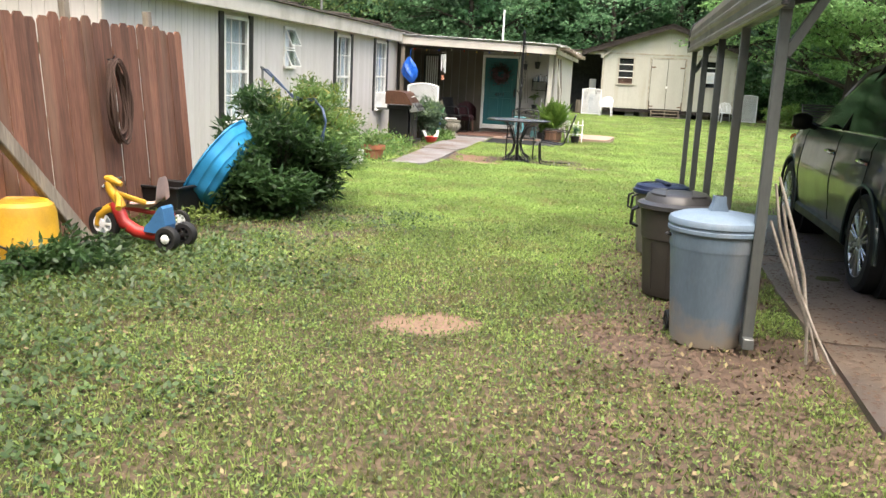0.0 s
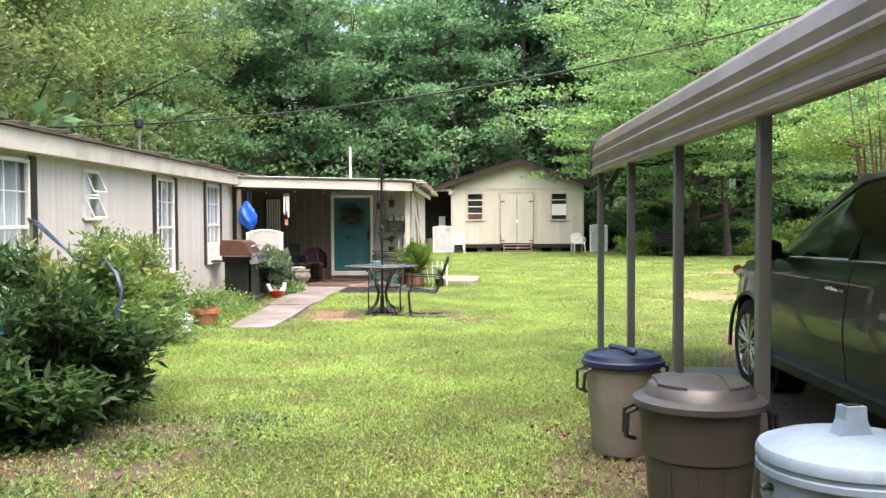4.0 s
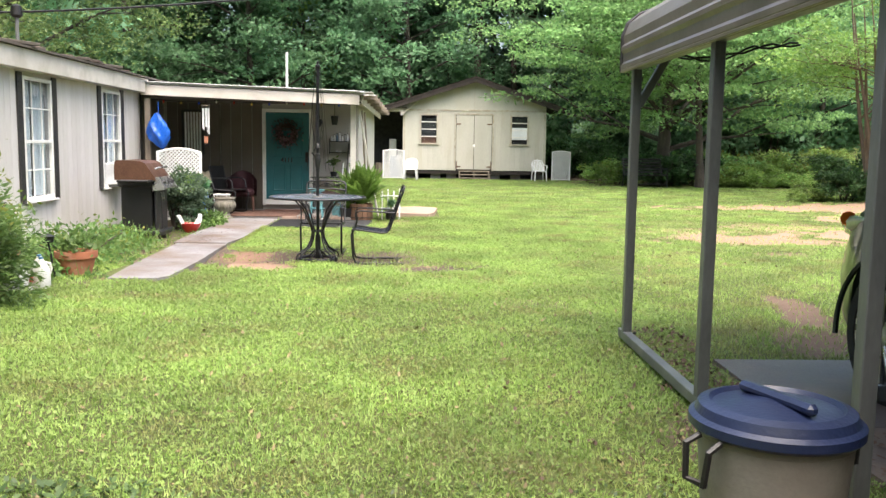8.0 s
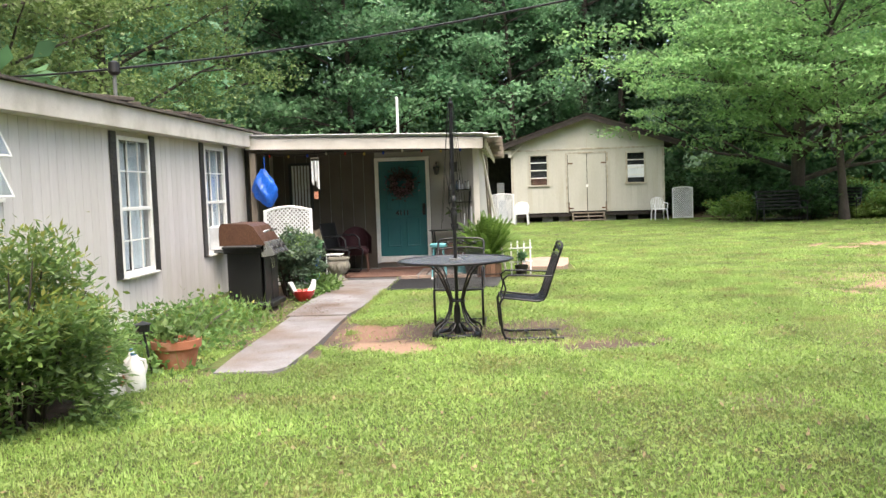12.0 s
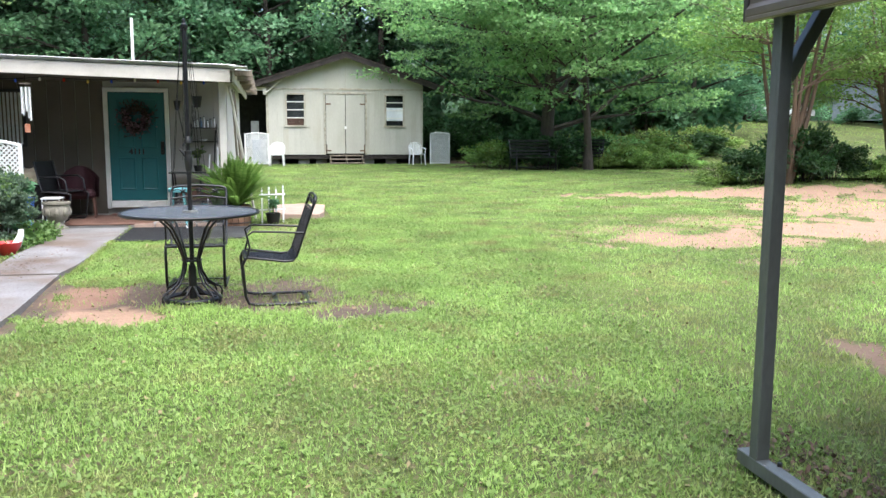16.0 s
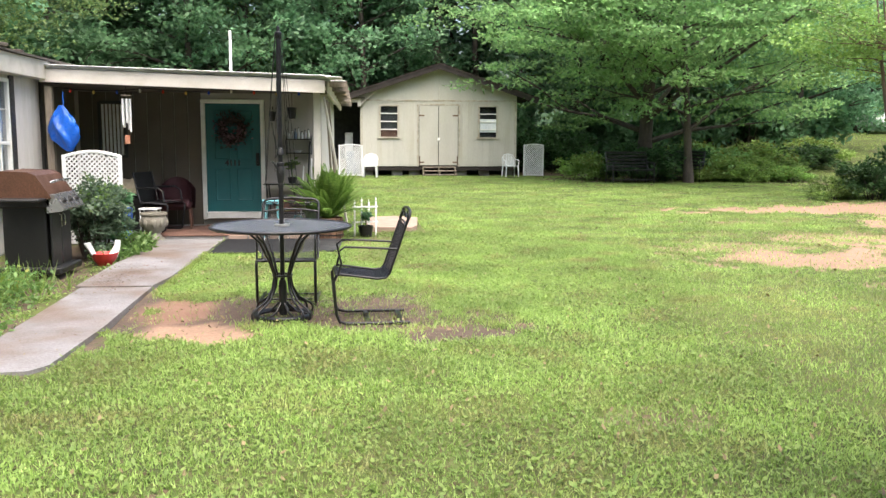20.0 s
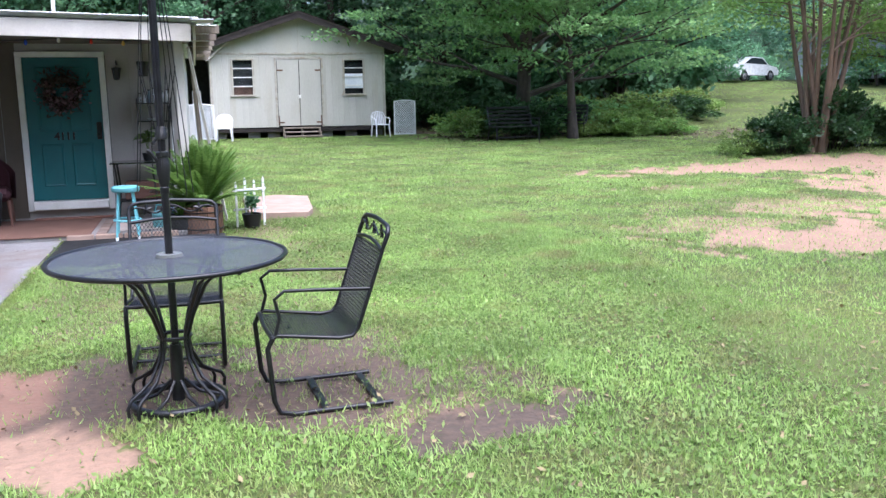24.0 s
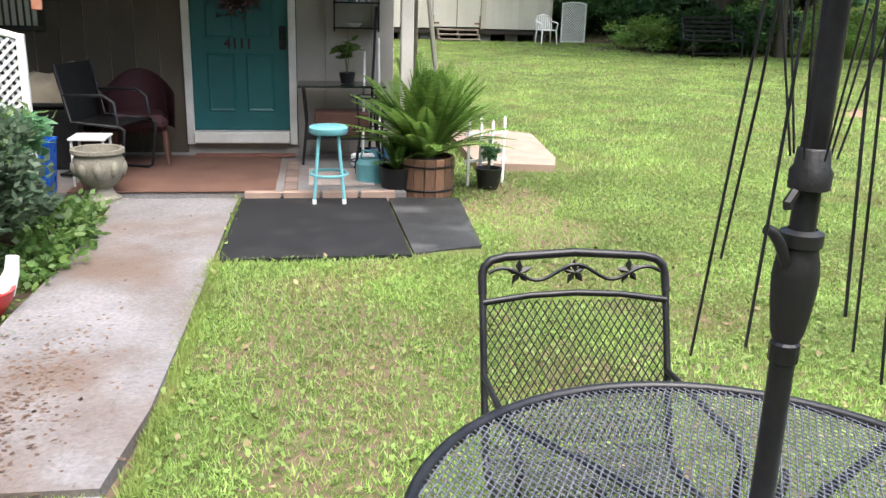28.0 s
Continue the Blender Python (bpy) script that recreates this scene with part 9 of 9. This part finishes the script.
def plant_tree(name, meshes, label, x, y, scale=1.0, turn=0.0, group="", z=None):
    t = thing(name, label, "tree", m=Matrix.Translation((x, y, float(ground_z(x, y)) - 0.02 if z is None else z)) @ Matrix.Rotation(turn, 4, "Z") @ Matrix.Scale(scale, 4), group=group)
    part("trunk", meshes[0], BARK, t)
    part("crown", meshes[1], LEAF_MID, t)
    return t


WOOD = [
    (tree_mesh(11, 17, 4.6, 2.5, 6500, 0.40, 170, 0.24, LEAF_DEEP, BARK, limbs=16), "deep green broadleaf tree in the woods"),
    (tree_mesh(12, 19, 4.0, 3.5, 6500, 0.40, 160, 0.26, LEAF_MID, BARK, limbs=16), "tall green broadleaf tree in the woods"),
    (tree_mesh(13, 14, 4.8, 1.6, 7500, 0.36, 180, 0.20, LEAF_DEEP, BARK, flat=0.4, limbs=18), "spreading dark green tree in the woods"),
    (tree_mesh(14, 15, 4.4, 1.4, 9000, 0.31, 170, 0.20, LEAF_LIGHT, BARK, flat=0.45, limbs=18), "light green young tree at the wood's edge"),
    (tree_mesh(15, 22, 3.4, 9.0, 4500, 0.34, 90, 0.22, LEAF_DEEP, BARK, limbs=12), "tall bare-stemmed tree in the woods"),
    (tree_mesh(16, 16, 4.8, 1.8, 9000, 0.34, 190, 0.22, LEAF_FRESH, BARK, flat=0.45, limbs=20), "fresh green spreading tree in the woods"),
    (tree_mesh(17, 15.5, 5.0, 1.6, 16000, 0.24, 210, 0.22, LEAF_FRESH, BARK, flat=0.42, limbs=22), "fresh green tree at the wood's edge"),
    (tree_mesh(18, 17, 4.8, 1.8, 15500, 0.245, 200, 0.24, LEAF_MID, BARK, flat=0.45, limbs=20), "full mid-green tree at the wood's edge"),
    (tree_mesh(19, 14, 4.6, 3.0, 2600, 0.62, 120, 0.22, LEAF_MID, BARK, limbs=14), "green tree away from the yard"),
]
rng = np.random.default_rng(5)
spots = []
for row, (y0, n, x0, x1) in enumerate(((50.0, 17, -24, 23), (54.5, 15, -30, 34), (60, 16, -36, 46), (68, 11, -40, 60))):
    for k in range(n):
        spots.append((x0 + (x1 - x0) * (k + 0.5) / n + rng.uniform(-1.2, 1.2), y0 + rng.uniform(-1.6, 1.6), row))
for k in range(8):       # behind the mobile home
    spots.append((-15.5 - (k % 3) * 5 + rng.uniform(-1, 1), 6 + k * 5.5 + rng.uniform(-1, 1), 5))
for k in range(9):       # far to the east
    spots.append((44 + (k % 3) * 6 + rng.uniform(-2, 2), 8 + k * 7, 6))
for k in range(10):       # behind the walker, unseen; kept to hold back low southern sky
    spots.append((-26 + k * 6.5 + rng.uniform(-2, 2), -14 - (k % 2) * 6, 7))
for i, (x, y, row) in enumerate(spots):
    if row < 5 and ((20.5 if y < 52.5 else 22.5) < x < 46 and y < 66):
        continue
    if 20 < x and y < 80 and 0.56 < (x + 1.5) / (y - 11) < 1.05:
        continue
    if row < 2 and 0.2 < x < 6.6:
        continue
    kind = (5, 1, 5, 2, 5, 1, 3, 5)[i % 8] if row < 2 else (0, 5, 1, 2, 5, 4, 1, 0)[i % 8] if row < 3 else (1, 0, 4, 2)[i % 4]
    if row >= 5:
        kind = 8
    if row == 0:
        kind = (6, 7, 6)[i % 3]
    if row == 1 and x > 6:
        kind = (3, 5, 3, 5)[i % 4]
    # row 7 stands taller, to keep low sky light off the porch
    plant_tree("tree", WOOD[kind][0], WOOD[kind][1], x, y, rng.uniform(0.85, 1.2) * (1.55 if row == 7 else 1), rng.uniform(0, 6.28), "trees of the woods")
for x, y in ((1.2, 53.5), (2.6, 51.5), (3.7, 55.0), (4.8, 52.5), (6.0, 54.5), (3.0, 58.0), (5.6, 58.5)):
    plant_tree("tree", WOOD[4][0], WOOD[4][1], x, y, rng.uniform(0.9, 1.1), rng.uniform(0, 6.28), "trees of the woods")
for x, y, k in ((24.0, 60.0, 2), (27.0, 61.5, 0), (29.4, 60.5, 2), (32.0, 84.0, 0), (38.0, 88.0, 2), (44.0, 86.0, 0), (50.0, 88.0, 2), (57.0, 86.0, 0), (63.0, 84.0, 2), (37.6, 50.2, 3), (42.0, 51.5, 3)):
    plant_tree("tree", WOOD[k][0], WOOD[k][1], x, y, rng.uniform(0.85, 1.1), rng.uniform(0, 6.28), "trees of the woods")
for k in range(12):      # unseen trees added to the south to block low sky
    plant_tree("tree", WOOD[8][0], WOOD[8][1], -30 + k * 5.8 + rng.uniform(-1.5, 1.5), -22 - (k % 3) * 4, rng.uniform(1.15, 1.4), rng.uniform(0, 6.28), "trees of the woods")
# big spreading tree beside the shed
BIG = tree_mesh(31, 12.5, 7.4, 1.3, 54000, 0.16, 290, 0.28, LEAF_SPREAD, BARK, flat=0.15, limbs=26, up=-0.1)
t = thing("tree", "large spreading green tree beside the shed", "tree", m=Matrix.Translation((9.05, 39.3, 0.1)))
part("trunk", BIG[0], BARK, t)
part("crown", BIG[1], LEAF_MID, t)
BIG2 = tree_mesh(32, 9.0, 5.0, 1.9, 20000, 0.15, 150, 0.15, LEAF_SPREAD, BARK, flat=0.16, up=0.0, limbs=18)
t = thing("tree", "slimmer green tree with leaning trunk by the bench", "tree", m=Matrix.Translation((9.5, 36.4, 0.0)))
part("trunk", BIG2[0], BARK, t)
part("crown", BIG2[1], LEAF_MID, t)
# crepe myrtles on the planted island
MYR = tree_mesh(41, 7.4, 2.9, 2.6, 13000, 0.115, 140, 0.085, LEAF_LIGHT, SMOOTH_BARK, limbs=33, stems=11)
for x, y, r, s in ((10.8, 26.9, 0.3, 0.84), (14.0, 27.1, 1.9, 0.87), (16.5, 27.9, 4.0, 0.84)):
    t = thing("crepe_myrtle", "many-stemmed crepe myrtle with smooth tan bark", "tree", m=Matrix.Translation((x, y, float(ground_z(x, y)) - 0.03)) @ Matrix.Rotation(r, 4, "Z") @ Matrix.Scale(s, 4), group="crepe myrtles")
    part("trunk", MYR[0], SMOOTH_BARK, t)
    part("crown", MYR[1], LEAF_LIGHT, t)
# light-leaved trees leaning over the mobile home
NEAR = tree_mesh(61, 12, 5.2, 2.5, 42000, 0.125, 260, 0.22, LEAF_OLIVE, BARK, flat=0.6, limbs=22)
for x, y, r, s in ((-13.5, 17.0, 0.4, 1.0), (-14.5, 24.5, 2.0, 1.05), (-12.6, 31.5, 3.5, 0.95), (-13.0, 9.5, 5.0, 0.95)):
    t = thing("tree", "light green tree leaning over the mobile home", "tree", m=Matrix.Translation((x, y, -0.02)) @ Matrix.Rotation(r, 4, "Z") @ Matrix.Scale(s, 4), group="trees behind the house")
    part("trunk", NEAR[0], BARK, t)
    part("crown", NEAR[1], LEAF_LIGHT, t)
# backdrop of far woods behind everything
bd = Geo()
for k in range(72):
    a = 2 * math.pi * k / 72
    bd.v += [(130 * math.cos(a), 25 + 130 * math.sin(a), -1), (130 * math.cos(a), 25 + 130 * math.sin(a), 15 + 3 * math.sin(k * 2.7) + 2 * math.sin(k * 1.1))]
bd.f += [(2 * k, 2 * ((k + 1) % 72), 2 * ((k + 1) % 72) + 1, 2 * k + 1) for k in range(72)]
thing("backdrop", "distant dark green line of woods", "woods", kind="structure", g=bd, mat=make_mat("far_woods", (0.055, 0.10, 0.05), (0.025, 0.05, 0.026), 1.0, scale=0.6, fine=2.5, bump=0, var=0.5))
# ---- grass, weeds and litter ----
def scatter(rng, n, x0, x1, y0, y1, keep):
    x, y = rng.uniform(x0, x1, n), rng.uniform(y0, y1, n)
    b, s = bare_at(x, y)
    ok = rng.uniform(0, 1, n) < keep(b)
    for ax0, ax1, ay0, ay1 in ((-3.72, -3.0, 14.1, 21.0), (-2.92, -1.38, 19.55, 21.1), (-5.4, -1.6, 21.0, 30), (1.26, 6.3, 4.3, 11.1), (-9.8, -5.3, 8.8, 31), (-1.0, -0.12, 22.0, 24), (-0.95, 5.0, 41.5, 47)):
        ok &= ~((x > ax0) & (x < ax1) & (y > ay0) & (y < ay1))
    return x[ok], y[ok]


def lawn_height(x, y):
    return ground_z(x, y) + 0.008 * np.sin(1.7 * x + 0.6 * y) + 0.007 * np.sin(2.9 * y - 1.1 * x) + 0.004 * np.sin(9 * x + 4 * y) + 0.003 * np.sin(11 * y - 7 * x)


def blades(rng, x, y, h, w):
    """Leaning grass blades, each a pointed sliver."""
    n = len(x)
    z = lawn_height(x, y) - 0.006
    a = rng.uniform(0, 6.283, n)
    lean = rng.uniform(0.15, 1.1, n)
    hh = h * rng.uniform(0.55, 1.35, n) * (0.8 + 0.16 * np.sin(1.1 * x + 2.3) * np.sin(0.9 * y))
    dx, dy = np.cos(a), np.sin(a)
    ww = w * rng.uniform(0.6, 1.3, n)
    base = np.stack([x, y, z], 1)
    side = np.stack([-dy, dx, np.zeros(n)], 1) * ww[:, None]
    tip = base + np.stack([dx * lean * hh, dy * lean * hh, hh * (1.0 - 0.35 * lean * 0.6)], 1)
    v = np.stack([base - side * 1.15, base + side * 1.15, tip], 1).reshape(-1, 3)
    return v, np.arange(3 * n).reshape(n, 3)


def flat_leaves(rng, x, y, size, lift):
    """Broad little leaves lying at all angles just above the soil."""
    n = len(x)
    pos = np.stack([x, y, lawn_height(x, y) + rng.uniform(0.0, lift, n)], 1)
    a, t = rng.uniform(0, 6.283, n), rng.uniform(-0.5, 0.9, n)
    d = np.stack([np.cos(a) * np.cos(t), np.sin(a) * np.cos(t), np.sin(t)], 1)
    s = np.stack([-np.sin(a), np.cos(a), rng.uniform(-0.5, 0.5, n)], 1)
    L, W = (size * rng.uniform(0.6, 1.4, n))[:, None], (size * 0.3 * rng.uniform(0.7, 1.3, n))[:, None]
    v = np.stack([pos, pos + d * L * 0.5 + s * W, pos + d * L, pos + d * L * 0.5 - s * W], 1).reshape(-1, 3)
    return v, np.arange(4 * n).reshape(n, 4)


rng = np.random.default_rng(100)
turf_keep = lambda b: 1 - np.minimum(0.985, 1.03 * b)


def stuff(name, label, v, f, mat):
    ob = new(name, np_mesh(name, v, f, mat))
    return tagged(ob, label, "grass" if "grass" in name else "litter", kind="stuff")


def zone(n, x0, x1, y0, y1, h, w):
    return blades(rng, *scatter(rng, n, x0, x1, y0, y1, turf_keep), h, w)


def fading(n, x0, x1, y0, y1, h, w):
    """Grass that thins out evenly with the distance from y0."""
    x, y = scatter(rng, n, x0, x1, y0, y1, turf_keep)
    ok = rng.uniform(0, 1, len(x)) > (y - y0) / (y1 - y0)
    return blades(rng, x[ok], y[ok], h, w)


def join(parts):
    vs, fs, o = [], [], 0
    for v, f in parts:
        vs.append(v)
        fs.append(f + o)
        o += len(v)
    return np.concatenate(vs), np.concatenate(fs)


def blend(n, x0, x1, y0, y1, h, w, rising):
    """Grass that gives way to another growth between y0 and y1."""
    x, y = scatter(rng, n, x0, x1, y0, y1, turf_keep)
    k = (y - y0) / (y1 - y0) + 0.18 * np.sin(2.1 * x + 0.7) + 0.12 * np.sin(5.3 * x + 2.2 * y)
    ok = (rng.uniform(0, 1, len(x)) < k) == rising
    return blades(rng, x[ok], y[ok], h, w)


stuff("thin_grass", "thin olive-green grass of the worn front lawn, darkened for shade", *join([
    zone(150000, -5.2, 1.3, 1.2, 5.5, 0.042, 0.0030), blend(150000, -5.2, 1.3, 5.5, 10.0, 0.042, 0.0032, False)]), GRASS_THIN_DIM)
def edge_of_weeds(n):
    """Creeping weeds that grow ever thinner away from the fence."""
    x, y = scatter(rng, n, -5.0, -1.6, 2.2, 9.0, turf_keep)
    k = np.clip((-1.6 - x + 0.35 * np.sin(2.3 * y) + 0.2 * np.sin(6.1 * y + 2 * x)) / 1.9, 0, 1)
    ok = rng.uniform(0, 1, len(x)) < k
    return x[ok], y[ok]


# dark weeds, with extra ones standing in for shade beside bush and fence
stuff("creeping_weed_grass", "dark creeping weeds in the worn front lawn, thickened for shade", *join([
    flat_leaves(rng, *edge_of_weeds(62000), 0.042, 0.045),
    flat_leaves(rng, *scatter(rng, 15000, -4.2, 0.6, 2.4, 9.0, turf_keep), 0.026, 0.02)]), IVY)
stuff("grass_near", "short mown green grass blades of the lawn", *join([
    blend(130000, -5.2, 1.3, 5.5, 10.0, 0.042, 0.0032, True), zone(165000, -4.2, 1.3, 10.0, 16.0, 0.045, 0.0036), zone(165000, -3.4, 2.2, 16.0, 22.0, 0.040, 0.0029), zone(120000, -3.1, 0.6, 15.6, 20.6, 0.034, 0.0022),
    zone(150000, 1.3, 7.0, 11.1, 22.0, 0.045, 0.0042), fading(130000, -1.6, 7.0, 22.0, 31.0, 0.047, 0.0045)]), GRASS)
stuff("grass_far", "mown green grass of the far lawn", *join([
    zone(170000, -3.0, 12.0, 22.0, 41.5, 0.05, 0.0075), zone(80000, 12.0, 32.0, 22.0, 60.0, 0.06, 0.012), zone(50000, 7.0, 16.0, 12.0, 24.0, 0.045, 0.006)]), GRASS)
stuff("lawn_weed_grass", "small broad-leaved weeds and clover among the grass", *join([
    flat_leaves(rng, *scatter(rng, 90000, -5.2, 1.3, 1.6, 9.5, turf_keep), 0.021, 0.03),
    flat_leaves(rng, *scatter(rng, 60000, -4.2, 1.5, 9.5, 22.0, turf_keep), 0.030, 0.03)]), WEED)
stuff("lawn_straw", "dry straw and clippings scattered through the lawn", *join([
    flat_leaves(rng, *scatter(rng, 6500, -5.2, 1.6, 2.2, 10.0, lambda b: 0.5 + 0.5 * b), 0.032, 0.018),
    flat_leaves(rng, *scatter(rng, 3600, -4.2, 2.0, 10.0, 22.0, lambda b: 0.55 - 0.1 * b), 0.036, 0.018),
    flat_leaves(rng, *scatter(rng, 3000, 2.0, 16.0, 15.0, 27.0, lambda b: 0.4 - 0.3 * b), 0.05, 0.02)]), STRAW)
stuff("leaf_litter", "fallen brown leaves along the carport and shrubs", *join([
    flat_leaves(rng, *scatter(rng, 9500, -0.2, 1.25, 3.4, 10.5, lambda b: 0.05 + 0.7 * b), 0.034, 0.02),
    flat_leaves(rng, *scatter(rng, 3000, 0.9, 1.3, 9.0, 12.0, lambda b: 0.5), 0.034, 0.02),
    flat_leaves(rng, *scatter(rng, 7000, -4.6, 1.2, 2.2, 9.0, lambda b: 0.04 + 0.8 * b ** 2), 0.022, 0.015),
    flat_leaves(rng, *scatter(rng, 900, -3.0, 0.6, 14.0, 18.0, lambda b: 0.05 + 0.5 * b), 0.02, 0.012),
    flat_leaves(rng, *scatter(rng, 5000, 5.0, 24.0, 33.0, 46.0, lambda b: 0.05 + 0.9 * b), 0.09, 0.04)]), MULCH)
rng = np.random.default_rng(77)
px, py = rng.uniform(-3.66, -3.06, 160), 14.4 + 6.4 * rng.uniform(0, 1, 160) ** 1.3
px, py = np.append(px, np.clip(rng.normal(-3.45, 0.16, 90), -3.7, -3.05)), np.append(py, np.clip(rng.normal(17.9, 0.5, 90), 17.2, 19.2))
v, f = flat_leaves(rng, px, py, 0.015, 0.003)
v[:, 2] = 0.03 + 0.3 * np.clip(v[:, 2], 0, 0.03)
lx = np.clip(np.concatenate([rng.normal(-3.52, 0.13, 520), rng.normal(-3.3, 0.2, 60)]), -3.74, -3.02)
ly = np.clip(np.concatenate([rng.normal(17.75, 0.42, 520), rng.uniform(14.4, 20.5, 60)]), 14.3, 20.8)
lv, lf_ = flat_leaves(rng, lx, ly, 0.028, 0.004)
lv[:, 2] = 0.031 + 0.4 * np.clip(lv[:, 2], 0, 0.03)
dx, dy = 1.3 + np.abs(rng.normal(0, 0.45, 1500)), rng.uniform(4.32, 9.6, 1500)
dx, dy = dx[dx < 3.2], dy[dx < 3.2]
dv, df = flat_leaves(rng, dx, dy, 0.034, 0.004)
dv[:, 2] = 0.026 + 0.35 * np.clip(dv[:, 2], 0, 0.04)
stuff("driveway_leaf_litter", "brown leaves blown onto the driveway's edge", dv, df, MULCH)
stuff("path_leaf_litter", "brown rotting leaves lying on the path", lv, lf_, MULCH)
tx, ty = rng.uniform(-3.74, -3.04, 500), rng.normal(17.158, 0.012, 500)
ex, ey = rng.normal(-2.965, 0.022, 5200), rng.uniform(17.15, 19.6, 5200)
stuff("path_edge_grass", "grass leaning over the edge of the path", *blades(rng, ex, ey, 0.05, 0.003), GRASS)
stuff("joint_grass", "tufts of grass growing in the path's joint", *blades(rng, tx, ty, 0.045, 0.003), GRASS)
stuff("path_litter", "dry leaves and clippings lying on the path", v, f, STRAW)
tx, ty = rng.normal(-4.4, 0.26, 900), rng.uniform(14.0, 17.6, 900)
v, f = blades(rng, np.clip(tx, -5.1, -3.85), ty, 0.30, 0.009)
stuff("strap_leaf_grass", "arching strap leaves of lilies in the bed", v, f, STRAP)
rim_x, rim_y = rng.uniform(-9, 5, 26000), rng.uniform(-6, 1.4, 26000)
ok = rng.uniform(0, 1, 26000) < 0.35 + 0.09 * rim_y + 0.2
stuff("grass_behind", "thin worn grass behind the walk's start, in the darkened colour", *blades(rng, rim_x[ok], rim_y[ok], 0.045, 0.008), GRASS_THIN_DIM)
